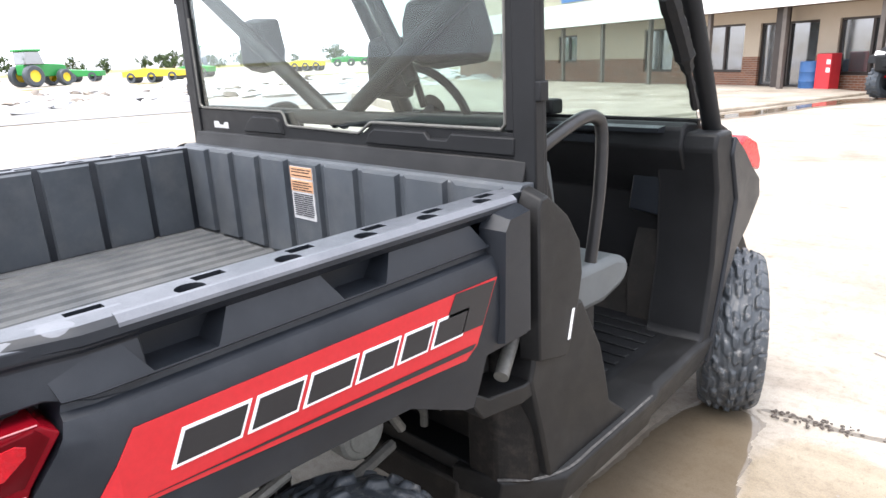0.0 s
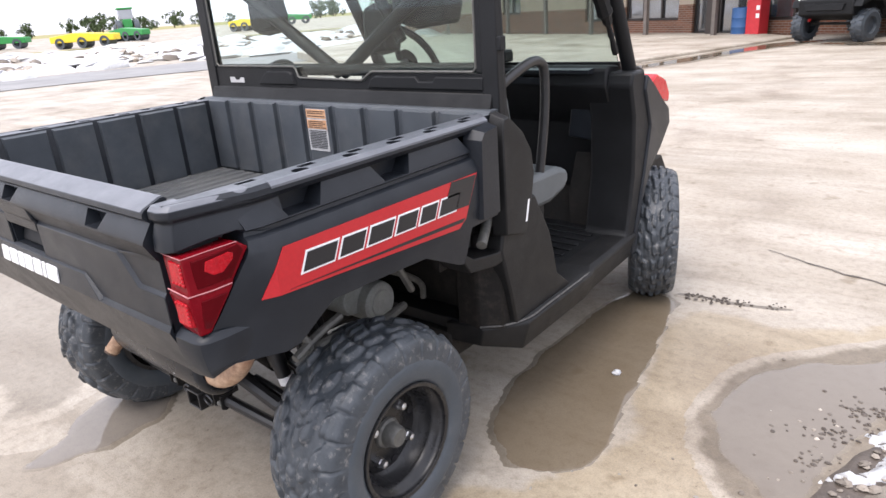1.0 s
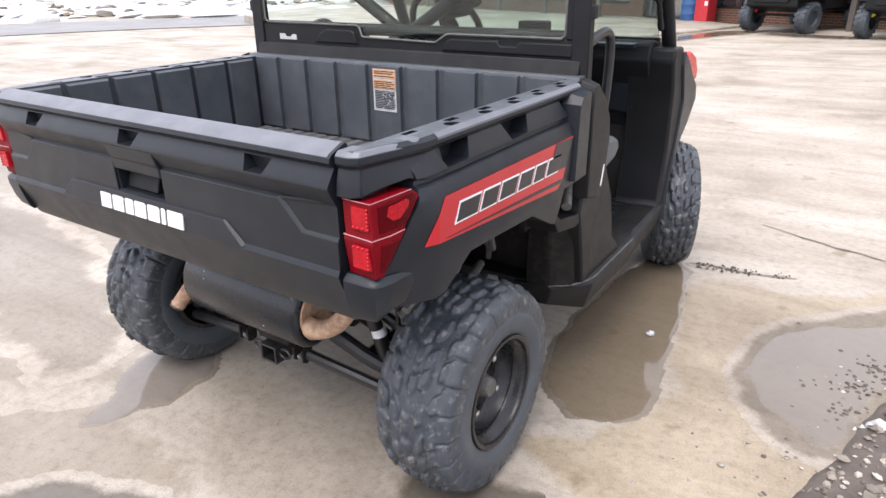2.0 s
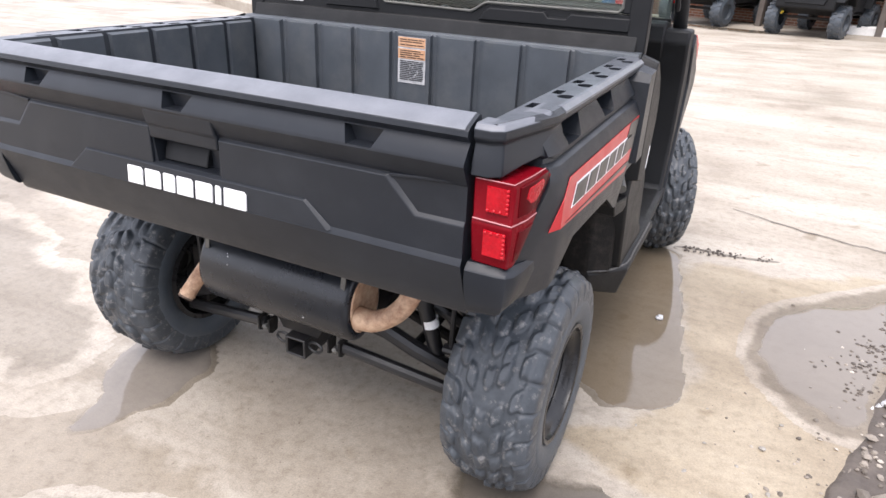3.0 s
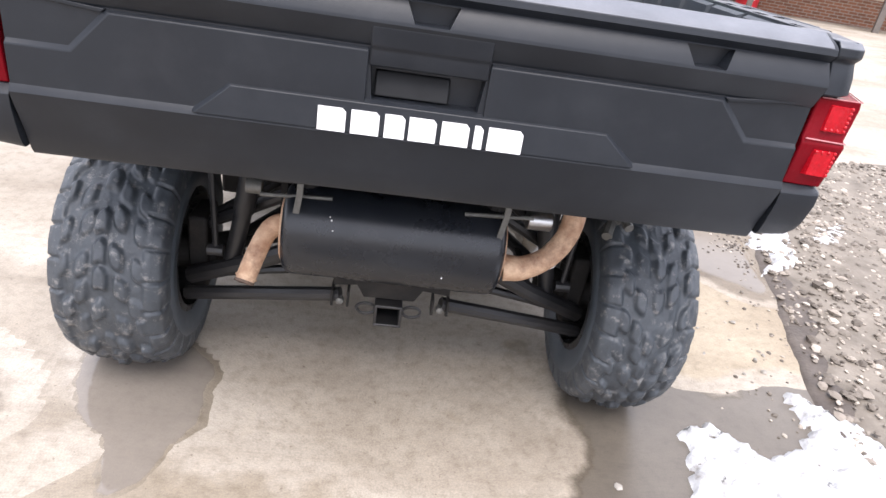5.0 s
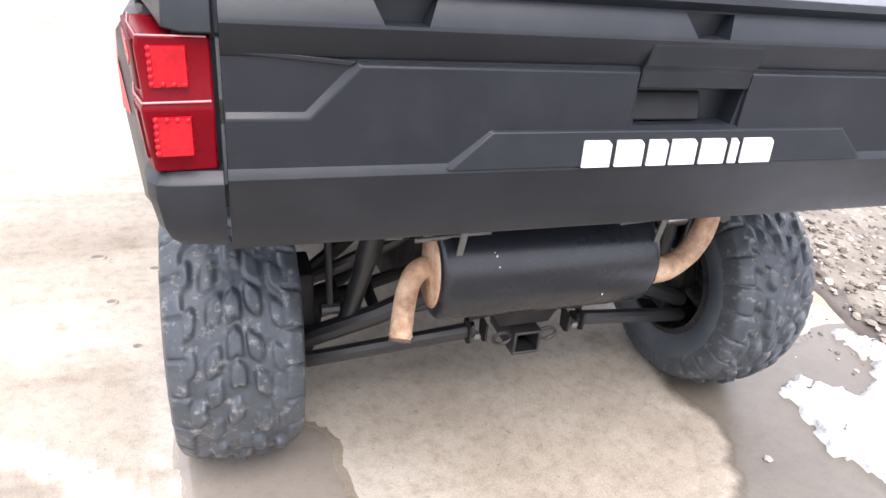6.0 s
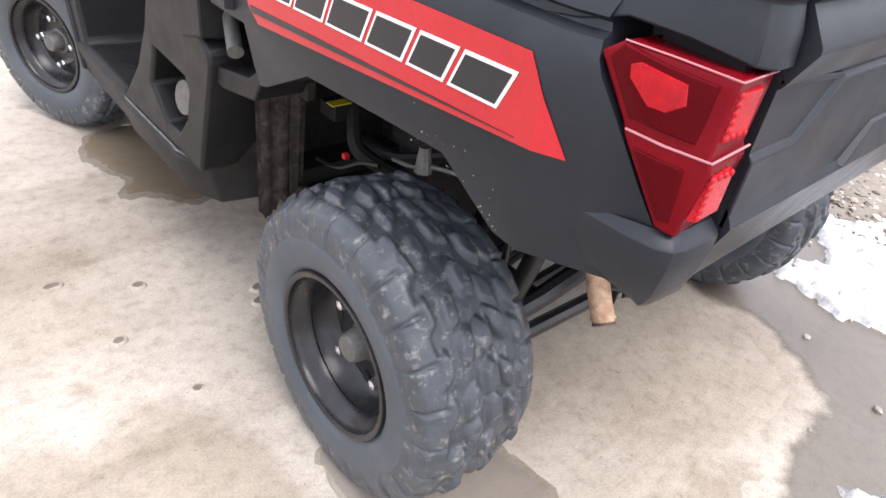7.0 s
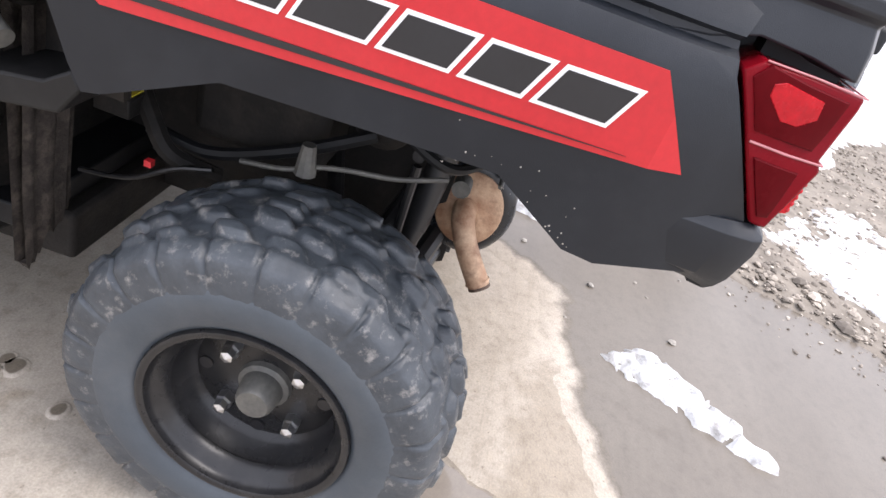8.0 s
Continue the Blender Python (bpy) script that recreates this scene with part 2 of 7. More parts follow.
def math_node(nt, kind, x, y):
    m = nt.nodes.new("ShaderNodeMath")
    m.operation = kind
    for sock, v in zip(m.inputs, (x, y)):
        if isinstance(v, (int, float)):
            sock.default_value = v
        else:
            nt.links.new(v, sock)
    return m.outputs[0]


def concrete_material(name, water=None, dark=0.55, tint=(0.17, 0.135, 0.095), tint_amount=0.5, smoothness=0.03, rim=-0.35, hue=(1.0, 0.955, 0.885)):
    """Worn yard concrete: broad damp and dusty patches, speckle and grain. water: how much of a mirror film stands on it,
    towards the middle of a patch whose mesh carries its own depth."""
    m = bpy.data.materials.new(name)
    m.use_nodes = True
    nt = m.node_tree
    b = nt.nodes["Principled BSDF"]
    co = nt.nodes.new("ShaderNodeTexCoord").outputs["Object"]
    stretch = nt.nodes.new("ShaderNodeMapping")
    stretch.inputs["Scale"].default_value = (0.35, 1.1, 1.0)
    stretch.inputs["Rotation"].default_value = (0, 0, radians(20))
    nt.links.new(co, stretch.inputs[0])
    base = ramp_node(nt, noise_node(nt, co, 0.9, 7.0, 0.62), [(0.28, (0.225, 0.187, 0.148)), (0.45, (0.355, 0.314, 0.262)), (0.72, (0.455, 0.418, 0.367))])
    streak = ramp_node(nt, noise_node(nt, stretch.outputs[0], 1.0, 8.0, 0.65), [(0.38, (0.66, 0.63, 0.58)), (0.56, (1, 1, 1))])
    col = mix_node(nt, 0.6, base, mix_node(nt, 1.0, base, streak, "MULTIPLY"))
    speck = ramp_node(nt, noise_node(nt, co, 26.0, 6.0, 0.7), [(0.34, (0.72, 0.70, 0.66)), (0.5, (1, 1, 1)), (0.68, (1.12, 1.11, 1.08))])
    col = mix_node(nt, 0.68, col, mix_node(nt, 1.0, col, speck, "MULTIPLY"))
    lines = nt.nodes.new("ShaderNodeMapping")
    lines.inputs["Scale"].default_value, lines.inputs["Rotation"].default_value = (0.22, 2.2, 1.0), (0, 0, radians(-6))
    nt.links.new(co, lines.inputs[0])
    tracks = ramp_node(nt, noise_node(nt, lines.outputs[0], 1.3, 7.0, 0.68), [(0.34, (0.60, 0.565, 0.52)), (0.48, (1, 1, 1))])
    col = mix_node(nt, 0.5, col, mix_node(nt, 1.0, col, tracks, "MULTIPLY"))
    flecks = ramp_node(nt, noise_node(nt, co, 75.0, 2.0, 0.5), [(0.24, (0.42, 0.38, 0.33)), (0.31, (1, 1, 1))])
    col = mix_node(nt, 0.6, col, mix_node(nt, 1.0, col, flecks, "MULTIPLY"))
    spots = ramp_node(nt, noise_node(nt, co, 5.5, 3.0, 0.5), [(0.28, (0.60, 0.55, 0.47)), (0.36, (1, 1, 1))])
    col = mix_node(nt, 0.7, col, mix_node(nt, 1.0, col, spots, "MULTIPLY"))
    grain = noise_node(nt, co, 210.0, 3.0)
    col = mix_node(nt, 0.55, col, mix_node(nt, 1.0, col, ramp_node(nt, grain, [(0.3, (0.7, 0.7, 0.7)), (0.7, (1.25, 1.25, 1.25))]), "MULTIPLY"))
    rough = ramp_node(nt, noise_node(nt, co, 0.8, 6.0), [(0.35, (0.5,) * 3), (0.6, (0.8,) * 3)])
    bp = nt.nodes.new("ShaderNodeBump")
    bp.inputs["Strength"].default_value, bp.inputs["Distance"].default_value = 0.35, 0.004
    nt.links.new(noise_node(nt, co, 45.0, 6.0, 0.7), bp.inputs["Height"])
    nt.links.new(bp.outputs[0], b.inputs["Normal"])
    if water is not None:
        at = nt.nodes.new("ShaderNodeAttribute")
        at.attribute_name = "depth"
        wob = math_node(nt, "MULTIPLY", math_node(nt, "SUBTRACT", noise_node(nt, co, 9.0, 6.0, 0.65), 0.5), 0.9)
        d = math_node(nt, "ADD", at.outputs["Fac"], wob)
        halo, film = range_node(nt, d, rim, rim + 0.35, 0.0, 1.0), range_node(nt, d, -0.02, 0.10, 0.0, water)
        col = mix_node(nt, halo, col, mix_node(nt, 1.0, col, tuple(dark * h for h in hue), "MULTIPLY"))
        col = mix_node(nt, math_node(nt, "MULTIPLY", film, tint_amount), col, tint)
        r1 = nt.nodes.new("ShaderNodeMix")
        nt.links.new(halo, r1.inputs[0])
        nt.links.new(rough, r1.inputs[2])
        r1.inputs[3].default_value = 0.42
        r2 = nt.nodes.new("ShaderNodeMix")
        nt.links.new(film, r2.inputs[0])
        nt.links.new(r1.outputs[0], r2.inputs[2])
        r2.inputs[3].default_value = smoothness
        rough = r2.outputs[0]
        nt.links.new(range_node(nt, film, 0.0, max(0.01, water), 0.35, 0.02), bp.inputs["Strength"])
    nt.links.new(col, b.inputs["Base Color"])
    nt.links.new(rough, b.inputs["Roughness"])
    return m


CONCRETE = concrete_material("worn_concrete")
WATER = concrete_material("puddle_water", 1.0, 0.50, (0.15, 0.115, 0.075), 0.6, 0.03, -2.0)
DAMP = concrete_material("damp_concrete", 0.36, 0.345, (0.152, 0.137, 0.121), 0.9, 0.12)
STAIN = concrete_material("brown_stain", 0.0, 0.62, (0.27, 0.22, 0.17), 0.0, 0.5)
DULL = concrete_material("dull_concrete", 0.0, 0.74, (0.27, 0.22, 0.17), 0.0, 0.5)
SHALLOW = concrete_material("shallow_water", 1.0, 0.60, (0.20, 0.178, 0.158), 0.65, 0.03, -2.0)
SILT = concrete_material("silty_puddle", 0.9, 0.55, (0.165, 0.14, 0.115), 0.8, 0.06, -2.0)
OCHRE = concrete_material("sandy_concrete", 0.0, 0.90, (0.18, 0.163, 0.145), 0.0, 0.3, hue=(1.0, 0.935, 0.80))
WETRIM = concrete_material("wet_puddle_margin", 0.0, 0.52, (0.18, 0.163, 0.145), 0.0, 0.3, hue=(1.0, 0.93, 0.83))
SPOT = concrete_material("damp_spot_concrete", 0.0, 0.40, (0.18, 0.163, 0.145), 0.0, 0.3)
GRIT = surface("gravel_bed", (0.115, 0.098, 0.079), (0.225, 0.196, 0.162), 0.75, scale=5, fine=70, bump=0.8, dirt=(0.30, 0.27, 0.23), dirt_scale=12, dirt_amount=0.5)


# ---- mesh helpers ----
def part(name, bm, material, parent=None, label="", smooth=True, bevel=0.0, sharp=32):
    bmesh.ops.recalc_face_normals(bm, faces=bm.faces)
    me = bpy.data.meshes.new(name)
    bm.to_mesh(me)
    bm.free()
    for m in material if isinstance(material, (list, tuple)) else [material]:
        me.materials.append(m)
    me.polygons.foreach_set("use_smooth", [smooth] * len(me.polygons))
    if smooth:
        me.set_sharp_from_angle(angle=radians(sharp))
    ob = new(name, me)
    ob.parent = parent
    if bevel:
        mod = ob.modifiers.new("edge", "BEVEL")
        mod.width, mod.segments, mod.limit_method, mod.angle_limit = bevel, 2, "ANGLE", radians(30)
        mod.harden_normals = False
    if label:
        ob["label"] = label
    return ob


def thing(name, label, category, at=(0, 0, 0), turn=0.0, group="", kind=""):
    ob = new(name)
    ob.matrix_basis = pose(*at, 0, 0, turn)
    ob.empty_display_size = 0.2
    return tagged(ob, label, category, group, kind)


def box(bm, x0, x1, y0, y1, z0, z1, m=None):
    vs = [bm.verts.new(v) for v in ((x0, y0, z0), (x1, y0, z0), (x1, y1, z0), (x0, y1, z0), (x0, y0, z1), (x1, y0, z1), (x1, y1, z1), (x0, y1, z1))]
    for q in ((0, 3, 2, 1), (4, 5, 6, 7), (0, 1, 5, 4), (1, 2, 6, 5), (2, 3, 7, 6), (3, 0, 4, 7)):
        bm.faces.new([vs[i] for i in q])
    if m:
        for v in vs:
            v.co = m @ v.co
    return vs


def place3(axis, p, c):
    return {"x": (c, p[0], p[1]), "y": (p[0], c, p[1]), "z": (p[0], p[1], c)}[axis]


def prism(bm, pts, axis, a, b):
    """A polygon in the plane across axis, drawn out from a to b."""
    lo = [bm.verts.new(place3(axis, p, a)) for p in pts]
    hi = [bm.verts.new(place3(axis, p, b)) for p in pts]
    n = len(pts)
    bm.faces.new(lo[::-1])
    bm.faces.new(hi)
    for i in range(n):
        bm.faces.new((lo[i], lo[(i + 1) % n], hi[(i + 1) % n], hi[i]))
    return lo, hi


def shrink(pts, d):
    """The polygon with every side moved inwards by d."""
    n = len(pts)
    area = sum(pts[i][0] * pts[(i + 1) % n][1] - pts[(i + 1) % n][0] * pts[i][1] for i in range(n))
    s = 1 if area > 0 else -1
    out = []
    for i in range(n):
        p, q, r = Vector(pts[i - 1]), Vector(pts[i]), Vector(pts[(i + 1) % n])
        a, b = (q - p).normalized(), (r - q).normalized()
        na, nb = Vector((-a.y, a.x)) * s, Vector((-b.y, b.x)) * s
        k = max(0.35, 1 + na.dot(nb))
        out.append(tuple(q + (na + nb) * (d / k)))
    return out


def pad(bm, pts, axis, base, top, slope):
    """A raised field with chamfered sides."""
    lo = [bm.verts.new(place3(axis, p, base)) for p in pts]
    hi = [bm.verts.new(place3(axis, p, top)) for p in shrink(pts, slope)]
    n = len(pts)
    bm.faces.new(lo[::-1])
    bm.faces.new(hi)
    for i in range(n):
        bm.faces.new((lo[i], lo[(i + 1) % n], hi[(i + 1) % n], hi[i]))


def pad_sides(bm, pts, axis, base, top, slopes):
    """A raised field whose sides each have a chamfer of their own; 0 leaves a side upright."""
    n = len(pts)
    area = sum(pts[i][0] * pts[(i + 1) % n][1] - pts[(i + 1) % n][0] * pts[i][1] for i in range(n))
    s = 1 if area > 0 else -1
    lines = []
    for i in range(n):
        p, q = Vector(pts[i]), Vector(pts[(i + 1) % n])
        d = (q - p).normalized()
        lines.append((p + Vector((-d.y, d.x)) * s * slopes[i], d))
    inner = []
    for i in range(n):
        (p, d), (q, e) = lines[i - 1], lines[i]
        k = d.x * e.y - d.y * e.x
        t = ((q.x - p.x) * e.y - (q.y - p.y) * e.x) / k
        inner.append(tuple(p + d * t))
    lo = [bm.verts.new(place3(axis, p, base)) for p in pts]
    hi = [bm.verts.new(place3(axis, p, top)) for p in inner]
    bm.faces.new(lo[::-1])
    bm.faces.new(hi)
    for i in range(n):
        bm.faces.new((lo[i], lo[(i + 1) % n], hi[(i + 1) % n], hi[i]))


def tube(bm, path, r, n=10, cap=True):
    """A round bar along a path; r may be a number or one radius for each point."""
    path = [Vector(p) for p in path]
    rs = r if isinstance(r, (list, tuple)) else [r] * len(path)
    rings, side = [], None
    for i, p in enumerate(path):
        d = (path[min(i + 1, len(path) - 1)] - path[max(i - 1, 0)]).normalized()
        if side is None:
            side = d.orthogonal().normalized()
        side = (side - d * side.dot(d)).normalized()
        up = d.cross(side)
        rings.append([bm.verts.new(p + (side * math.cos(a) + up * math.sin(a)) * rs[i]) for a in (2 * math.pi * k / n for k in range(n))])
    for a, b in zip(rings, rings[1:]):
        for k in range(n):
            bm.faces.new((a[k], a[(k + 1) % n], b[(k + 1) % n], b[k]))
    if cap:
        bm.faces.new(rings[0][::-1])
        bm.faces.new(rings[-1])


def curve_path(points, steps=6):
    """A rounded path through points (Catmull-Rom)."""
    P = [Vector(p) for p in points]
    P = [P[0] * 2 - P[1]] + P + [P[-1] * 2 - P[-2]]
    out = []
    for i in range(1, len(P) - 2):
        for k in range(steps):
            t = k / steps
            a, b, c, d = P[i - 1], P[i], P[i + 1], P[i + 2]
            out.append(0.5 * ((2 * b) + (c - a) * t + (2 * a - 5 * b + 4 * c - d) * t * t + (3 * b - a - 3 * c + d) * t ** 3))
    return out + [P[-2]]


def lathe(bm, profile, m=Matrix(), n=24, cap=False):
    """Turns (distance along the axis, radius) pairs round the x axis."""
    rings = [[bm.verts.new(m @ Vector((h, r * math.cos(2 * math.pi * k / n), r * math.sin(2 * math.pi * k / n)))) for k in range(n)] for h, r in profile]
    for a, b in zip(rings, rings[1:]):
        for k in range(n):
            bm.faces.new((a[k], a[(k + 1) % n], b[(k + 1) % n], b[k]))
    if cap:
        bm.faces.new(rings[0][::-1])
        bm.faces.new(rings[-1])


def carve(ob, cutter):
    """Cuts a closed bmesh out of an object, for good."""
    bmesh.ops.recalc_face_normals(cutter, faces=cutter.faces)
    me = bpy.data.meshes.new("cut")
    cutter.to_mesh(me)
    cutter.free()
    c = new("cut", me)
    mod = ob.modifiers.new("cut", "BOOLEAN")
    mod.object, mod.operation, mod.solver = c, "DIFFERENCE", "EXACT"
    while ob.modifiers[0] != mod:
        ob.modifiers.move(len(ob.modifiers) - 1, 0)
    bpy.context.view_layer.update()
    held = [(x.name, x.show_viewport) for x in ob.modifiers]
    for x in ob.modifiers:
        x.show_viewport = x == mod
    bpy.context.view_layer.update()
    done = bpy.data.meshes.new_from_object(ob.evaluated_get(bpy.context.evaluated_depsgraph_get()))
    ob.modifiers.remove(mod)
    for x in ob.modifiers:
        x.show_viewport = True
    done.name = ob.data.name
    ob.data = done
    bpy.data.objects.remove(c)
    ob.data.polygons.foreach_set("use_smooth", [True] * len(ob.data.polygons))
    ob.data.set_sharp_from_angle(angle=radians(32))
    return ob


def mirror(pts):
    return [(-p[0], *p[1:]) for p in pts]


# ---- ground ----
def height(x, y):
    """The yard is level round the vehicle, falls to the west, and the field beyond it rises again."""
    d = math.hypot(x, y - 1)
    k = min(max((d - 3) / 6, 0), 1)
    z = k * (0.022 * max(-12, min(x, 30)) - 0.004 * min(d, 40))
    if x < 0:
        z += 0.016 * min(max(d - 32, 0), 55) * min(1, -x / 15)
    return z


def ground_sheet():
    bm = bmesh.new()
    radii = [0.0] + [0.35 * 1.155 ** i for i in range(62)]
    seg = 72
    rings = []
    for r in radii[1:]:
        ring = []
        for k in range(seg):
            a = 2 * math.pi * k / seg
            x, y = r * math.cos(a), 1 + r * math.sin(a)
            ring.append(bm.verts.new((x, y, height(x, y) + (0.003 * noise.noise((x * 0.5, y * 0.5, 0)) - 0.004 if r > 4 else -0.004))))
        rings.append(ring)
    c = bm.verts.new((0, 1, -0.004))
    for k in range(seg):
        bm.faces.new((c, rings[0][k], rings[0][(k + 1) % seg]))
    for a, b in zip(rings, rings[1:]):
        for k in range(seg):
            bm.faces.new((a[k], b[k], b[(k + 1) % seg], a[(k + 1) % seg]))
    return tagged(part("ground", bm, CONCRETE), "worn pale concrete yard with damp streaks and dust", "ground", kind="structure")


ground_sheet()


def blob_outline(points, jitter=0.03, steps=7, seed=0.0, freq=6.0):
    """A closed, ragged outline through a few corners."""
    n = len(points)
    P = [Vector((p[0], p[1])) for p in points]
    out = []
    for i in range(n):
        a, b, c, d = P[i - 1], P[i], P[(i + 1) % n], P[(i + 2) % n]
        for k in range(steps):
            t = k / steps
            q = 0.5 * ((2 * b) + (c - a) * t + (2 * a - 5 * b + 4 * c - d) * t * t + (3 * b - a - 3 * c + d) * t ** 3)
            q += Vector((noise.noise((q.x * freq, q.y * freq, seed)), noise.noise((q.x * freq, q.y * freq, seed + 9)))) * jitter
            q += Vector((noise.noise((q.x * freq * 4, q.y * freq * 4, seed)), noise.noise((q.x * freq * 4, q.y * freq * 4, seed + 9)))) * jitter * 0.35
            out.append((q.x, q.y))
    return out


def inside_depth(outline, xs, ys):
    """Signed distance of grid points to a closed outline, positive inside."""
    px, py = np.meshgrid(xs, ys)
    best, inside = np.full(px.shape, 1e9), np.zeros(px.shape, bool)
    for (x0, y0), (x1, y1) in zip(outline, outline[1:] + outline[:1]):
        dx, dy = x1 - x0, y1 - y0
        t = np.clip(((px - x0) * dx + (py - y0) * dy) / (dx * dx + dy * dy + 1e-12), 0, 1)
        best = np.minimum(best, np.hypot(px - x0 - t * dx, py - y0 - t * dy))
        cross = (y0 > py) != (y1 > py)
        inside ^= cross & (px < x0 + (py - y0) * dx / (dy if abs(dy) > 1e-12 else 1e-12))
    return np.where(inside, best, -best)


def grid_sheet(name, outline, cell, margin, lift, material, width):
    """A sheet over an outline, on a grid, that knows how deep inside it each point lies."""
    xs = np.arange(min(p[0] for p in outline) - margin, max(p[0] for p in outline) + margin + cell, cell)
    ys = np.arange(min(p[1] for p in outline) - margin, max(p[1] for p in outline) + margin + cell, cell)
    d = inside_depth(outline, xs, ys)
    ids, verts, depth, faces = {}, [], [], []
    for j in range(len(ys) - 1):
        for i in range(len(xs) - 1):
            if d[j:j + 2, i:i + 2].max() > -margin:
                q = []
                for jj, ii in ((j, i), (j, i + 1), (j + 1, i + 1), (j + 1, i)):
                    if (jj, ii) not in ids:
                        ids[jj, ii] = len(verts)
                        x, y = float(xs[ii]), float(ys[jj])
                        verts.append((x, y, height(x, y) + lift(x, y, float(d[jj, ii]))))
                        depth.append(float(d[jj, ii]) / width)
                    q.append(ids[jj, ii])
                faces.append(q)
    me = bpy.data.meshes.new(name)
    me.from_pydata(verts, [], faces)
    me.materials.append(material)
    me.attributes.new("depth", "FLOAT", "POINT").data.foreach_set("value", depth)
    me.polygons.foreach_set("use_smooth", [True] * len(me.polygons))
    return new(name, me)


def flat_patch(name, points, material, z, label, category, jitter=0.03, seed=0.0, cell=0.025, width=0.07):
    ob = grid_sheet(name, blob_outline(points, jitter, seed=seed), cell, width * 1.3, lambda x, y, d: z - (z + (0.008 if name == "puddle" else 0.012)) * min(1.0, max(0.0, (-d - (0.12 if name == "puddle" else 0.62) * width) / (0.55 * width))), material, width)
    return tagged(ob, label, category, kind="structure")


SPOTS = [(-0.63, 1.13, 0.022, 0.014), (-0.604, 1.085, 0.013, 0.010), (-0.648, 1.083, 0.024, 0.014), (-0.622, 1.045, 0.016, 0.014), (-0.672, 0.914, 0.013, 0.012), (-0.90, 1.30, 0.014, 0.010), (-1.02, 1.12, 0.012, 0.010), (-0.93, 0.86, 0.008, 0.008), (-1.10, 1.42, 0.018, 0.010)]
flat_patch("damp_patch", [(0.62, 0.62), (0.56, 0.40), (0.55, 0.14), (0.40, -0.08), (0.06, -0.15), (-0.34, -0.26), (-0.55, -0.6), (-0.75, -1.2), (-0.5, -2.2), (0.9, -2.4), (1.9, -1.9), (1.62, -0.6), (1.46, 0.50), (1.34, 0.575), (1.23, 0.60), (1.11, 0.46), (1.05, 0.46), (1.01, 0.55), (0.90, 0.505), (0.80, 0.44), (0.68, 0.50)], DAMP, 0.001, "damp grey stain on the yard concrete", "wet patch", 0.05, 1.0, 0.03, 0.12)
flat_patch("puddle", [(0.70, 1.03), (0.79, 0.965), (0.875, 0.915), (1.020, 0.985), (1.056, 1.13), (1.01, 1.50), (0.975, 1.70), (0.935, 1.95), (0.86, 2.335), (0.68, 2.372), (0.595, 2.167), (0.572, 1.60), (0.600, 1.29), (0.652, 1.115)], WATER, 0.003, "shallow brown puddle of melt water beside the vehicle", "puddle", 0.03, 2.0, 0.025, 0.045)
flat_patch("puddle", [(1.30, 1.60), (1.42, 1.95), (1.70, 2.18), (1.92, 2.42), (2.04, 2.40), (1.86, 1.98), (1.69, 1.52), (1.61, 1.19), (1.48, 1.235), (1.365, 1.37)], SILT, 0.0045, "grey silty puddle at the edge of the gravel", "puddle", 0.04, 3.0, 0.025, 0.06)
flat_patch("puddle", [(-0.575, -0.045), (-0.50, 0.03), (-0.455, 0.13), (-0.46, 0.28), (-0.52, 0.46), (-0.78, 0.56), (-0.80, 0.33), (-0.75, 0.22), (-0.645, 0.08)], SHALLOW, 0.003, "small brown puddle under the left rear tyre", "puddle", 0.035, 4.0, 0.025, 0.045)
flat_patch("puddle", [(-0.80, 2.15), (-0.70, 2.26), (-0.52, 2.30), (-0.45, 1.80), (-0.58, 1.66), (-0.70, 1.75), (-0.765, 1.83), (-0.71, 1.92), (-0.77, 2.02)], WATER, 0.003, "small brown puddle under the left sill", "puddle", 0.05, 5.0, 0.025, 0.045)
flat_patch("damp_patch", [(1.285, 1.62), (1.295, 1.44), (1.335, 1.32), (1.44, 1.205), (1.60, 1.13), (1.72, 1.40), (1.90, 2.0), (2.05, 2.45), (1.90, 2.48), (1.70, 2.30), (1.47, 2.06), (1.34, 1.86)], WETRIM, 0.0028, "dark wet margin round the silty puddle", "wet patch", 0.03, 6.5, 0.02, 0.11)
flat_patch("damp_patch", [(0.86, 2.425), (1.00, 2.440), (1.16, 2.445), (1.33, 2.500), (1.33, 2.515), (1.16, 2.475), (1.00, 2.465), (0.88, 2.450)], SPOT, 0.003, "thin dirty damp streak beside the front tyre", "wet patch", 0.02, 6.0, 0.010, 0.02)
flat_patch("stain", [(-1.0, 0.6), (-0.85, 0.2), (-1.15, -0.15), (-1.6, -0.25), (-2.3, 0.0), (-4.2, 0.7), (-5.5, 1.8), (-3.6, 1.7), (-2.2, 1.0), (-1.2, 0.8)], DULL, 0.0012, "broad dull tan stain on the dry concrete", "stain", 0.15, 9.3, 0.05, 0.35)
flat_patch("stain", [(-1.7, 0.16), (-1.1, 0.06), (-0.62, 0.02), (-0.2, -0.04), (0.02, -0.22), (-0.02, -0.6), (-0.6, -0.95), (-1.5, -0.85), (-2.0, -0.3)], DULL, 0.0005, "dull grey-tan stain on the concrete behind the vehicle", "stain", 0.10, 9.1, 0.04, 0.22)
flat_patch("stain", [(-1.0, -0.60), (-1.4, -0.42), (-2.0, -0.28), (-2.9, -0.1), (-2.6, -0.3), (-1.9, -0.55), (-1.3, -0.70)], STAIN, 0.002, "faint brown streak on the dry concrete", "stain", 0.12, 9.0, 0.04, 0.2)
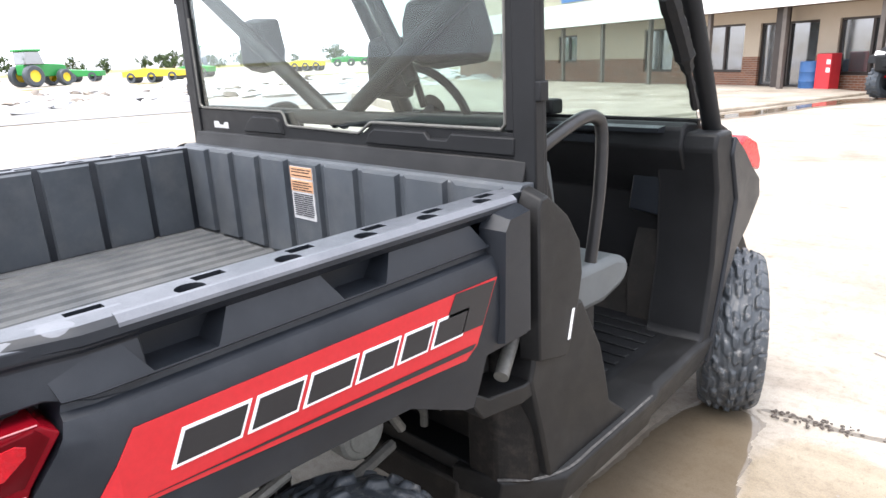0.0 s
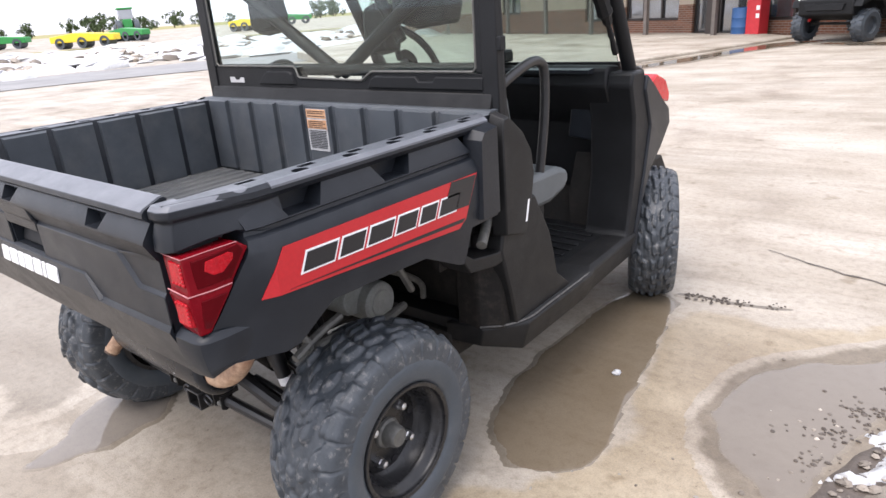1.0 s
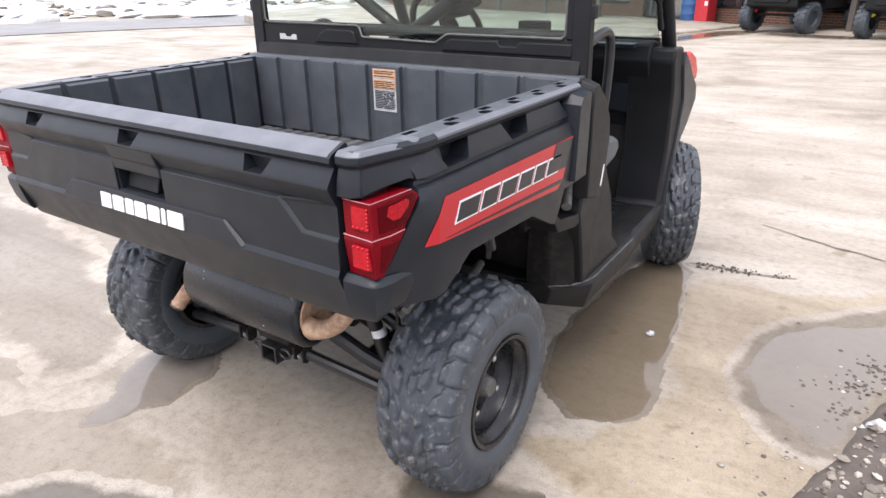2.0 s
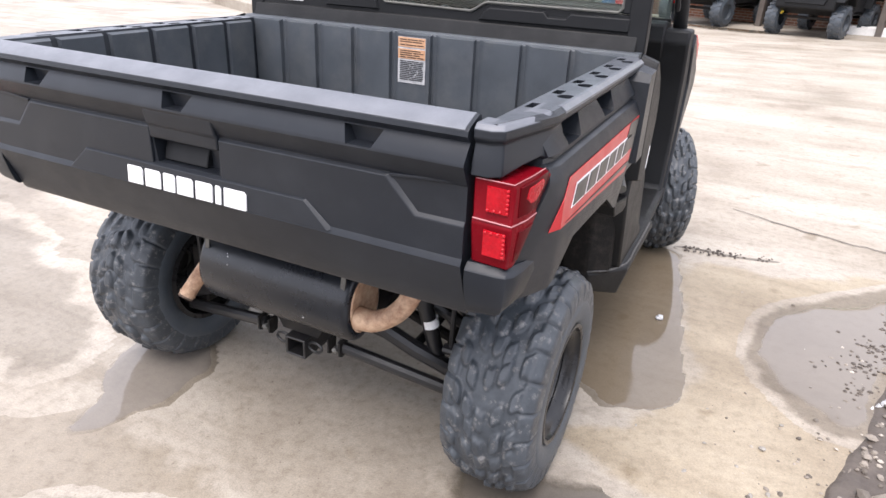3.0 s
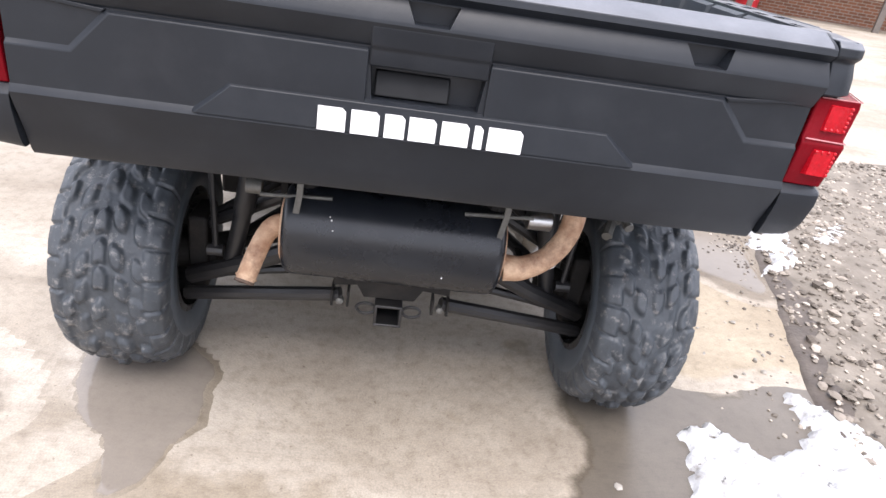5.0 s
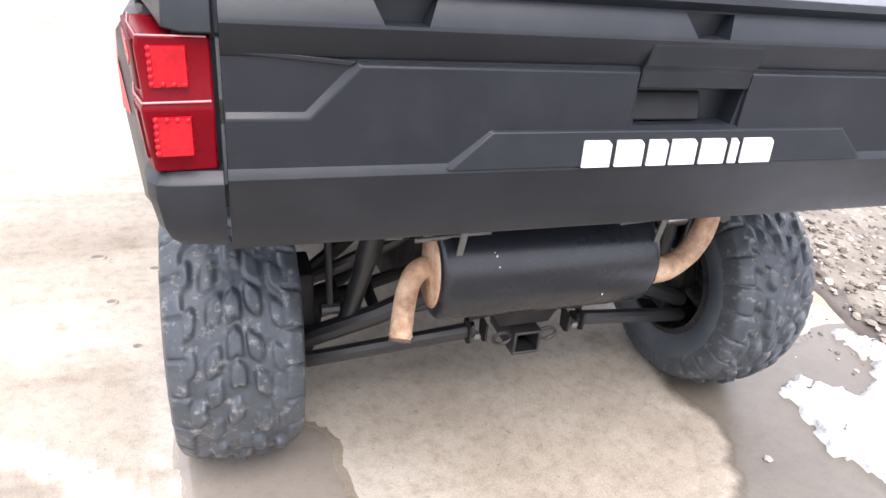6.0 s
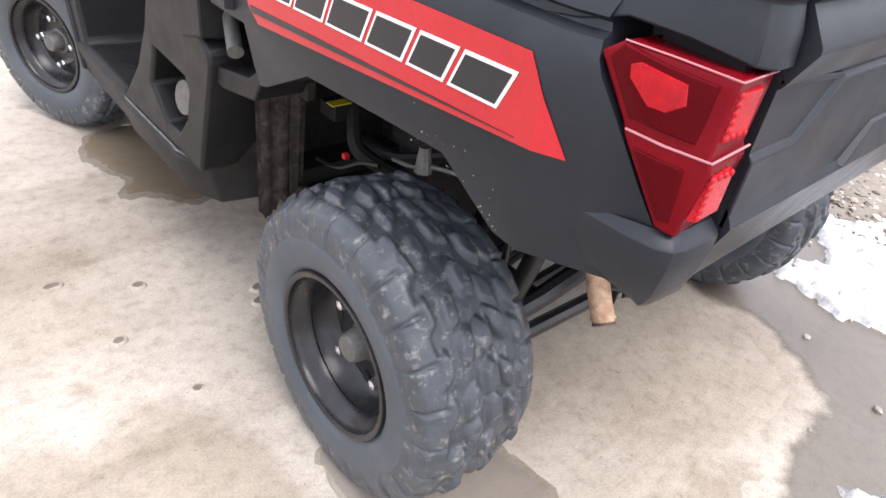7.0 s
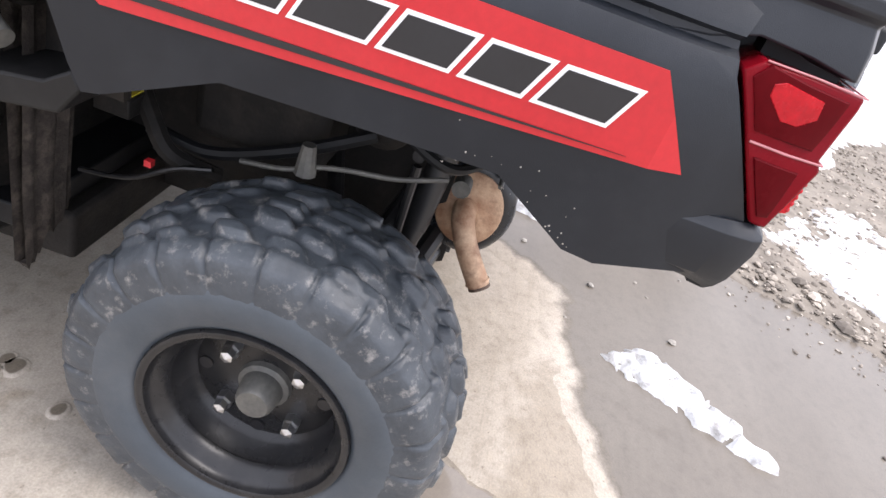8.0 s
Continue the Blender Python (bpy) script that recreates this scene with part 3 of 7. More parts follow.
flat_patch("stain", [(-0.95, 0.05), (-1.7, 0.22), (-2.6, 0.30), (-3.8, 0.5), (-4.2, 0.9), (-3.0, 0.95), (-2.0, 0.72), (-1.2, 0.45)], STAIN, 0.002, "faint brown streak on the dry concrete", "stain", 0.12, 9.5, 0.04, 0.2)
flat_patch("stain", [(0.78, 0.66), (0.98, 0.82), (1.10, 1.2), (1.06, 1.5), (0.98, 2.0), (1.02, 2.24), (1.42, 2.32), (1.75, 2.50), (2.05, 2.66), (2.12, 2.4), (1.92, 2.0), (1.72, 1.5), (1.62, 1.15), (1.52, 0.8), (1.44, 0.64), (1.25, 0.66), (1.0, 0.60)], OCHRE, 0.002, "sandy yellow-brown stain between the puddles", "stain", 0.06, 9.8, 0.03, 0.16)
for k, (x, y, a, b) in enumerate(SPOTS):
    flat_patch("damp_spot", [(x + a * math.cos(0.7854 * n), y + b * math.sin(0.7854 * n)) for n in range(8)], SPOT, 0.0024, "small dark damp spot on the dry concrete", "wet spot", 0.020, 11.0 + k, 0.004, 0.012)
flat_patch("puddle", [(-5.3, 12.6), (-4.2, 14.2), (-3.2, 17.0), (-2.5, 18.9), (-1.3, 19.3), (-1.5, 18.5), (-2.5, 16.6), (-3.4, 14.0), (-4.4, 11.9)], WATER, 0.006, "long wet streak along the walkway kerb", "puddle", 0.2, 7.0, 0.12, 0.3)
flat_patch("puddle", [(-1.2, 18.4), (-0.2, 18.0), (0.9, 17.4), (0.5, 17.0), (-0.6, 17.4)], WATER, 0.006, "wet patch before a parked vehicle", "puddle", 0.15, 7.5, 0.1, 0.25)
flat_patch("damp_patch", [(3.6, 13.2), (4.4, 12.2), (5.4, 11.5), (6.6, 12.0), (7.2, 13.4), (6.0, 14.2), (5.0, 15.4), (3.9, 16.4)], DAMP, 0.006, "wet stain round a parked vehicle", "wet patch", 0.3, 8.0, 0.2, 0.6)


def crack(points, seed):
    bm = bmesh.new()
    rnd = random.Random(seed)
    prev = None
    for (x0, y0), (x1, y1) in zip(points, points[1:]):
        n = max(3, int(math.hypot(x1 - x0, y1 - y0) / 0.06))
        for k in range(n + (0 if prev else 1)):
            t = k / n
            x, y = x0 + (x1 - x0) * t + rnd.uniform(-1, 1) * 0.006, y0 + (y1 - y0) * t + rnd.uniform(-1, 1) * 0.012
            w = 0.003 + 0.004 * rnd.random()
            z = height(x, y) + 0.0015
            a, b = bm.verts.new((x, y - w, z)), bm.verts.new((x, y + w, z))
            if prev:
                bm.faces.new((prev[0], a, b, prev[1]))
            prev = (a, b)
    return tagged(part("crack", bm, MUD, smooth=False), "thin dark crack running across the concrete", "crack", kind="structure")


crack([(1.08, 3.25), (1.30, 3.14), (1.66, 3.02), (2.08, 2.95), (2.4, 2.9)], 3)
crack([(2.10, 2.95), (2.48, 4.15), (3.04, 6.05), (3.7, 8.2)], 4)


# ---- gravel verge with its stones ----
def verge_edge(y):
    """Where the concrete ends: x of the edge at y."""
    pts = [(-9.0, -7.0), (-3.0, -0.35), (-1.38, 0.73), (-1.03, 0.85), (-0.74, 0.95), (-0.4, 1.17), (0.2, 1.33), (0.66, 1.44), (1.36, 1.655), (2.1, 1.925), (2.8, 2.08), (2.95, 2.2), (3.1, 2.6), (3.4, 3.6), (3.8, 9.0)]
    for (a, xa), (b, xb) in zip(pts, pts[1:]):
        if a <= y <= b:
            return xa + (xb - xa) * (y - a) / (b - a)
    return 9.0 if y > 3 else -7.0


def gravel_verge():
    bm = bmesh.new()
    ys = [-9 + 0.12 * i for i in range(106)]
    rows = []
    for y in ys:
        x0 = verge_edge(y) + 0.025 * noise.noise((y * 3, 0, 0)) + 0.012 * noise.noise((y * 14, 3, 0))
        row = []
        for k in range(26):
            x = x0 + (k / 25) ** 1.8 * 14
            z = 0.004 + min(1, k / 4) * (0.012 + 0.02 * noise.noise((x * 1.3, y * 1.3, 2))) + 0.010 * noise.noise((x * 7, y * 7, 5)) * min(1, k / 3) + height(x, y) * 0.9
            row.append(bm.verts.new((x, y, max(z, 0.003) if k else -0.012)))
        rows.append(row)
    for a, b in zip(rows, rows[1:]):
        for k in range(25):
            bm.faces.new((a[k], a[k + 1], b[k + 1], b[k]))
    return tagged(part("gravel_ground", bm, GRIT), "dark wet grit and gravel beside the concrete", "gravel", kind="structure")


gravel_verge()


def mud_margin():
    """Bare wet mud between the concrete and the stones."""
    bm = bmesh.new()
    rows = []
    for i in range(90):
        y = 0.10 + 2.6 * i / 89
        wide = (0.17 + 0.10 * noise.noise((y * 2.1, 4, 0)) + 0.05 * noise.noise((y * 9, 7, 0))) * min(1.0, i / 14, (89 - i) / 10 + 0.05)
        row = []
        for k in range(9):
            x = verge_edge(y) + 0.025 * noise.noise((y * 3, 0, 0)) + 0.012 * noise.noise((y * 14, 3, 0)) + 0.004 + wide * k / 8
            z = 0.012 + 0.006 * noise.noise((x * 12, y * 12, 8)) + 0.02 * noise.noise((x * 1.3, y * 1.3, 2)) * k / 8
            row.append(bm.verts.new((x, y, -0.01 if k == 0 else -0.006 if k == 8 else z * min(1.0, k / 2))))
        rows.append(row)
    for a, b in zip(rows, rows[1:]):
        for k in range(8):
            bm.faces.new((a[k], a[k + 1], b[k + 1], b[k]))
    return tagged(part("mud_margin", bm, MUD), "strip of dark wet mud between concrete and gravel", "mud", kind="structure")


mud_margin()


def stone_shape(bm, c, r, rnd):
    """A low, uneven pebble."""
    start = len(bm.verts)
    ax = Euler((rnd.uniform(-0.4, 0.4), rnd.uniform(-0.4, 0.4), rnd.uniform(0, 6.3))).to_matrix()
    sx, sy, sz = r * rnd.uniform(0.8, 1.4), r * rnd.uniform(0.7, 1.1), r * rnd.uniform(0.45, 0.8)
    vs = []
    for z, q, n in ((-0.7, 0.6, 5), (0.0, 1.0, 6), (0.65, 0.62, 5)):
        vs.append([bm.verts.new(Vector(c) + ax @ Vector((sx * q * math.cos(6.283 * k / n + z) * rnd.uniform(0.8, 1.15), sy * q * math.sin(6.283 * k / n + z) * rnd.uniform(0.8, 1.15), sz * z * rnd.uniform(0.85, 1.1)))) for k in range(n)])
    top = bm.verts.new(Vector(c) + ax @ Vector((0, 0, sz * 0.9)))
    for a, b in zip(vs, vs[1:]):
        m, n = len(a), len(b)
        i = j = 0
        while i < m or j < n:
            if j >= n or (i < m and i / m <= j / n):
                bm.faces.new((a[i % m], a[(i + 1) % m], b[j % n]))
                i += 1
            else:
                bm.faces.new((b[(j + 1) % n], b[j % n], a[i % m]))
                j += 1
    for k in range(5):
        bm.faces.new((vs[2][k], vs[2][(k + 1) % 5], top))


def gravel_stones():
    """Loose stones over the verge, thick near the camera's way; built from ready shapes, in one mesh."""
    rnd = random.Random(11)
    shapes = []
    for _ in range(8):
        b = bmesh.new()
        stone_shape(b, (0, 0, 0), 1.0, rnd)
        b.verts.index_update()
        shapes.append(([v.co.copy() for v in b.verts], [[v.index for v in f_.verts] for f_ in b.faces]))
        b.free()
    verts, faces = [], []
    for i in range(34000):
        y = rnd.uniform(-5.5, 3.3) if rnd.random() < 0.92 else rnd.uniform(-8, 3.4)
        x = verge_edge(y) + 0.05 + rnd.random() ** 1.35 * 4.3
        r = 0.005 + 0.012 * rnd.random() ** 2.5 + (0.012 if rnd.random() < 0.02 else 0)
        # bare mud along the edge, with only a few larger stones
        if i >= 420 and rnd.random() > 0.36 + 1.1 * (x - verge_edge(y)):
            continue
        if x - verge_edge(y) < 0.5:
            r *= 1.25
        if i < 420:
            y, r = rnd.uniform(-1.4, 2.2), 0.003 + 0.007 * rnd.random() ** 2
            x = verge_edge(y) + 0.04 - abs(rnd.gauss(0, 0.16))
        co, fa = shapes[rnd.randrange(8)]
        t = rnd.uniform(0, 6.3)
        c_, s_ = math.cos(t) * r, math.sin(t) * r
        z = 0.012 + 0.02 * noise.noise((x * 1.3, y * 1.3, 2)) + height(x, y) * 0.9 + r * 0.35
        if i < 420:
            z = r * 0.4
        o = len(verts)
        verts += [(x + c_ * v.x - s_ * v.y, y + s_ * v.x + c_ * v.y, z + v.z * r) for v in co]
        faces += [[o + k for k in q] for q in fa]
    me = bpy.data.meshes.new("gravel_stones")
    me.from_pydata(verts, [], faces)
    me.materials.append(STONE_MIX)
    ob = new("gravel_stones", me)
    return tagged(ob, "loose grey and tan crushed stones on the verge", "gravel", kind="stuff")


def stone_mix():
    m = surface("mixed_gravel", (0.2, 0.18, 0.16), (0.3, 0.28, 0.25), 0.7, scale=30, bump=0.2)
    nt = m.node_tree
    rnd = nt.nodes.new("ShaderNodeNewGeometry").outputs["Random Per Island"]
    nt.links.new(ramp_node(nt, rnd, [(0.0, (0.095, 0.079, 0.065)), (0.4, (0.19, 0.164, 0.137)), (0.75, (0.29, 0.252, 0.212)), (1.0, (0.48, 0.43, 0.37))]), nt.nodes["Principled BSDF"].inputs["Base Color"])
    return m


STONE_MIX = stone_mix()
gravel_stones()


def lone_stone(x, y, r, seed, material=None, label="small grey pebble lying on the concrete"):
    rnd = random.Random(seed)
    bm = bmesh.new()
    stone_shape(bm, (0, 0, 0), r, rnd)
    ob = tagged(part("pebble", bm, material or STONE), label, "pebble", "pebbles on the concrete")
    ob.location = (x, y, r * 0.42)
    return ob


for i, (x, y, r) in enumerate([(1.327, 0.921, 0.014), (1.305, 0.69, 0.010), (0.486, -0.186, 0.014), (0.62, 0.07, 0.012), (0.98, 0.27, 0.012), (0.33, -0.47, 0.013), (1.16, 0.86, 0.008), (1.22, 0.60, 0.010), (1.38, 1.08, 0.009), (0.84, 0.02, 0.008), (0.25, -0.1, 0.006), (0.62, -0.36, 0.008), (0.76, -0.55, 0.008), (0.55, -0.4, 0.006), (1.12, 0.70, 0.007), (1.02, 0.98, 0.006), (1.26, 0.80, 0.007), (1.35, 0.72, 0.009), (1.30, 0.62, 0.012), (1.15, 1.05, 0.005), (0.95, 0.84, 0.006), (1.05, 1.55, 0.004), (1.20, 2.05, 0.005)]):
    lone_stone(x, y, r, i)
lone_stone(0.90, 1.59, 0.021, 50, SNOW, "small lump of ice in the puddle")


def mud_crumbs():
    rnd = random.Random(5)
    bm = bmesh.new()
    for cx, cy, n, sp in ((1.62, 1.44, 14, 0.03), (1.66, 1.62, 26, 0.03), (1.74, 1.80, 50, 0.05), (1.79, 1.68, 30, 0.03), (1.82, 2.00, 50, 0.05), (1.60, 1.60, 8, 0.05), (0.92, 2.432, 16, 0.018), (1.00, 2.450, 26, 0.018), (1.07, 2.456, 24, 0.018), (1.15, 2.462, 14, 0.02), (1.28, 2.500, 10, 0.02)):
        for _ in range(n):
            stone_shape(bm, (rnd.gauss(cx, sp), rnd.gauss(cy, sp), 0.005), rnd.uniform(0.003, 0.010), rnd)
    return tagged(part("mud_crumbs", bm, MUD), "dark crumbs of mud lying in the puddle and on the concrete", "mud", kind="stuff")


mud_crumbs()


def snow_patch(points, top, seed, label, jitter=0.05, cell=0.016):
    """A thin sheet of half-melted snow with a ragged edge and a lumpy, pitted top."""
    def lift(x, y, d):
        d += 0.03 * noise.noise((x * 16, y * 16, seed)) + 0.018 * noise.noise((x * 45, y * 45, seed + 3))
        if d <= -0.004 or (d < 0.16 and noise.noise((x * 34, y * 34, seed + 6)) > 0.30 + d * 2.2):
            return -0.02
        e = min(1.0, (d + 0.004) / 0.05)
        lumps = 0.75 + 0.5 * noise.noise((x * 8, y * 8, seed)) + 0.45 * noise.noise((x * 24, y * 24, seed)) + 0.30 * noise.noise((x * 60, y * 60, seed))
        return 0.004 + top * math.sqrt(e * (2 - e)) * max(0.1, lumps)

    ob = grid_sheet("snow_patch", blob_outline(points, jitter, 9, seed, 7.0), cell, cell * 2, lift, SNOW, 0.05)
    return tagged(ob, label, "snow", "patches of melting snow")


snow_patch([(1.70, 1.36), (1.84, 1.43), (1.95, 1.60), (2.04, 1.9), (2.06, 2.22), (1.98, 2.18), (1.94, 1.9), (1.82, 1.8), (1.75, 1.64), (1.81, 1.54)], 0.035, 1.0, "ragged strip of melting snow on the gravel edge")
snow_patch([(2.15, 1.75), (2.4, 1.85), (2.5, 2.0), (2.3, 1.98)], 0.03, 2.0, "small patch of melting snow on the gravel")
snow_patch([(2.2, 2.3), (2.5, 2.45), (2.7, 2.75), (2.45, 2.65)], 0.03, 3.0, "small patch of melting snow on the gravel")
snow_patch([(0.84, 0.08), (0.84, 0.21), (0.90, 0.30), (1.0, 0.31), (1.10, 0.23), (1.24, 0.27), (1.31, 0.42), (1.36, 0.48), (1.41, 0.44), (1.52, 0.26), (1.80, 0.14), (1.80, -0.1), (1.52, -0.40), (1.46, -0.70), (1.06, -0.80), (0.82, -0.68), (0.86, -0.44), (0.90, -0.22), (0.87, -0.06)], 0.035, 4.0, "broad dirty patch of melting snow on the gravel")
snow_patch([(0.12, -0.24), (0.20, -0.33), (0.17, -0.46), (0.05, -0.60), (-0.10, -0.73), (-0.08, -0.64), (-0.02, -0.50), (0.05, -0.36)], 0.028, 5.0, "long slug of melting snow lying on the wet concrete", 0.015)
snow_patch([(1.16, -1.37), (1.47, -1.10), (1.7, -1.2), (1.99, -1.42), (2.3, -1.8), (1.9, -1.95), (1.3, -1.75), (1.05, -1.6)], 0.03, 6.0, "patch of melting snow on the gravel")
snow_patch([(2.6, -1.0), (3.2, -0.8), (3.8, -1.4), (3.6, -2.1), (2.9, -1.8)], 0.05, 7.0, "broad patch of melting snow on the gravel", 0.06, 0.03)
snow_patch([(3.2, 0.6), (4.2, 0.9), (5.6, 0.2), (6.4, -1.2), (5.0, -1.5), (3.8, -0.4)], 0.06, 8.0, "bank of melting snow on the gravel", 0.1, 0.05)
snow_patch([(3.4, -1.9), (4.3, -2.7), (5.2, -4.6), (9.0, -9.0), (14.0, -6.0), (14.0, -2.2), (7.5, -1.9), (5.0, -2.5)], 0.06, 9.0, "broad snow bank beyond the gravel", 0.15, 0.09)


# ---- dealership building ----
BX, BY, BZ, BT = -4.85, 21.8, -0.17, -23.7
shop = thing("shop_building", "single-storey shop with beige stucco, brick base and white canopy", "building", (BX, BY, BZ), BT)


def slab(name, x0, x1, y0, y1, z0, z1, material, parent=None, label="", bevel=0.0):
    bm = bmesh.new()
    box(bm, x0, x1, y0, y1, z0, z1)
    return part(name, bm, material, parent or shop, label, smooth=False, bevel=bevel)


W0, W1 = -26.0, 21.0
HOLES = [(-14.2, -12.6, 0.9, 2.15), (-7.8, -6.1, 0.5, 2.15), (-5.4, -2.68, 0.5, 2.12), (-2.04, 0.12, 0.02, 2.08), (0.78, 5.70, 0.45, 2.08), (6.3, 7.6, 1.2, 2.05), (8.95, 10.7, 0.3, 2.05)]
xs = [W0] + [v for h in HOLES for v in h[:2]] + [W1]
for i in range(0, len(xs), 2):
    slab("brick_base", xs[i], xs[i + 1], 1.28, 1.56, 0.0, 1.02, BRICK, label="brown brick base wall")
    slab("wall", xs[i], xs[i + 1], 1.30, 1.56, 1.02, 6.2, STUCCO, label="beige stucco wall")
for x0, x1, z0, z1 in HOLES:
    if z0 > 0.1:
        slab("brick_base", x0, x1, 1.28, 1.56, 0.0, min(z0, 1.02), BRICK)
    slab("wall", x0, x1, 1.30, 1.56, z1, 6.2, STUCCO)
    win = slab("door" if z0 < 0.1 else "window", x0, x1, 1.46, 1.475, z0, z1, PANE, label="dark reflecting glass in a bronze frame")
    n = max(1, round((x1 - x0) / 1.0))
    for k in range(n + 1):
        x = x0 + (x1 - x0) * k / n
        slab("mullion", max(x0, x - 0.04), min(x1, x + 0.04), 1.38, 1.46, z0, z1, DARKFRAME, win)
    slab("frame_rail", x0, x1, 1.38, 1.46, z1 - 0.07, z1, DARKFRAME, win)
    slab("frame_rail", x0, x1, 1.38, 1.46, z0, z0 + 0.09, DARKFRAME, win)
slab("roof", W0, W1, 1.56, 14.0, 5.9, 6.2, SOFFIT, label="flat roof")
slab("wall", W0, W0 + 0.3, 1.56, 14.0, 0, 5.9, STUCCO)
slab("wall", W1 - 0.3, W1, 1.56, 14.0, 0, 5.9, STUCCO)
slab("wall", W0, W1, 13.7, 14.0, 0, 5.9, STUCCO)
slab("canopy_soffit", W0, W1, -0.35, 1.30, 2.50, 2.62, SOFFIT, label="brown canopy soffit")
slab("canopy_fascia", W0, W1, -0.45, -0.30, 2.46, 3.42, WHITEMETAL, label="white metal canopy fascia")
slab("canopy_deck", W0, W1, -0.30, 1.30, 3.32, 3.42, WHITEMETAL)
slab("upper_wall", W0, W1, -0.20, 1.30, 3.42, 6.2, STUCCO, label="pale stucco upper wall")
for k in range(-6, 7):
    slab("post", 2.95 * k - 0.07, 2.95 * k + 0.07, -0.07, 0.07, -0.05, 2.5, POSTPAINT, label="brown painted canopy post", bevel=0.01)
slab("pillar", -0.82, -0.52, 0.55, 0.85, -0.05, 2.5, DARKFRAME, label="dark canopy pillar", bevel=0.01)
slab("walkway", W0, 4.2, -1.3, 1.30, -0.25, 0.02, CONCRETE, label="raised concrete walkway", bevel=0.02)

bm = bmesh.new()
prism(bm, [(-2.2, 20.75), (-2.75, 19.2), (-3.4, 17.3), (-4.35, 14.6), (-5.6, 11.8), (-8.0, 11.0), (-22.0, 19.0), (-26.0, 30.0), (-4.0, 22.6)], "z", -0.45, -0.07)
tagged(part("apron", bm, CONCRETE, bevel=0.03), "raised concrete apron with a rounded kerb before the shop", "pavement", kind="structure")

# signs: plain shapes in their colours
for x0, x1 in ((-5.3, -4.45), (-4.15, -3.05), (-2.85, -1.80), (-1.65, -0.62)):
    sign = slab("sign_panel", x0, x1, -0.27, -0.20, 3.48, 4.36, SIGNRED, label="square red sign panel")
    slab("sign_block", x0 + 0.24, x1 - 0.24, -0.29, -0.27, 3.72, 4.12, WHITEMETAL, sign)
sign = slab("sign_panel", 1.2, 5.2, -0.25, -0.20, 3.50, 4.5, WHITEMETAL, label="white sign panel with red blocks")
bm = bmesh.new()
lathe(bm, [(0.0, 0.25), (0.03, 0.25)], Matrix.Translation((1.95, -0.26, 4.0)) @ Matrix.Rotation(radians(-90), 4, "Z"), 24, True)
part("sign_disc", bm, SIGNRED, sign)
for k in range(6):
    bm = bmesh.new()
    x = 2.35 + 0.44 * k
    prism(bm, [(x, 3.78), (x + 0.30, 3.78), (x + 0.34, 4.22), (x + 0.04, 4.22)], "y", -0.28, -0.25)
    part("sign_block", bm, SIGNRED, sign, smooth=False)
sign = slab("sign_panel", -11.6, -9.0, -0.27, -0.20, 3.5, 4.3, SIGNBLUE, label="blue sign panel")
slab("sign_block", -11.2, -9.4, -0.29, -0.27, 3.78, 4.02, WHITEMETAL, sign)
slab("sign_panel", 6.75, 11.0, -0.27, -0.20, 3.35, 4.3, SIGNGREEN, label="green sign panel")


def at_shop(s, y, z=0.0, turn=0.0):
    return Matrix(shop.matrix_basis) @ pose(s, y, z, 0, 0, turn)


def drum(name, material, label, m, r=0.29, h=0.88, marks=True):
    bm = bmesh.new()
    prof = [(0.0, 0.0), (0.0, r - 0.01), (0.012, r)]
    for k in (0.33, 0.66):
        prof += [(h * k - 0.02, r), (h * k, r + 0.012), (h * k + 0.02, r)]
    prof += [(h - 0.012, r), (h, r - 0.01), (h - 0.015, r - 0.02), (h - 0.015, 0.0)]
    lathe(bm, prof, Matrix.Rotation(radians(-90), 4, "Y"), 28)
    ob = tagged(part(name, bm, material), label, "drum", "drums along the shop front")
    if marks:
        for z, w, t in ((0.62, 0.9, 0.09), (0.42, 1.0, 0.07), (0.28, 0.8, 0.07)):
            bm = bmesh.new()
            n = 7
            lo = []
            for k in range(n + 1):
                a = -math.pi / 2 + (k / n - 0.5) * w
                lo.append([bm.verts.new((rr * math.cos(a), rr * math.sin(a), zz)) for rr, zz in ((r + 0.002, z), (r + 0.002, z + t), (r + 0.006, z + t), (r + 0.006, z))])
            for a, b in zip(lo, lo[1:]):
                for k in range(4):
                    bm.faces.new((a[k], a[(k + 1) % 4], b[(k + 1) % 4], b[k]))
            part("marking", bm, WHITEINK, ob)
    ob.matrix_basis = m
    return ob


drum("oil_drum", DRUMRED, "red steel drum with white markings by the shop wall", at_shop(14.73, 0.9, 0.25, 10))
drum("oil_drum", DRUMRED, "red steel drum with white markings by the shop wall", at_shop(13.5, 0.9, 0.20, 20))
drum("oil_drum", DRUMRED, "red steel drum with white markings by the shop wall", at_shop(11.4, 0.9, 0.16, -5))
drum("waste_barrel", DRUMBLUE, "blue plastic barrel by the shop door", at_shop(0.42, 0.75, 0.02), 0.30, 0.86, False)
bm = bmesh.new()
box(bm, -0.24, 0.24, -0.22, 0.22, 0.0, 1.08)
cab_box = tagged(part("red_cabinet", bm, DRUMRED, bevel=0.02), "red upright steel cabinet with white labels beside the barrel", "cabinet")
cab_box.matrix_basis = at_shop(0.98, 0.75, 0.02)
for z in (0.55, 0.78):
    bm = bmesh.new()
    box(bm, 0.10, 0.22, -0.226, -0.222, z, z + 0.13)
    part("marking", bm, WHITEINK, cab_box, smooth=False)
bm = bmesh.new()
box(bm, -0.7, 0.7, -0.2, 0.2, 0.0, 0.32)
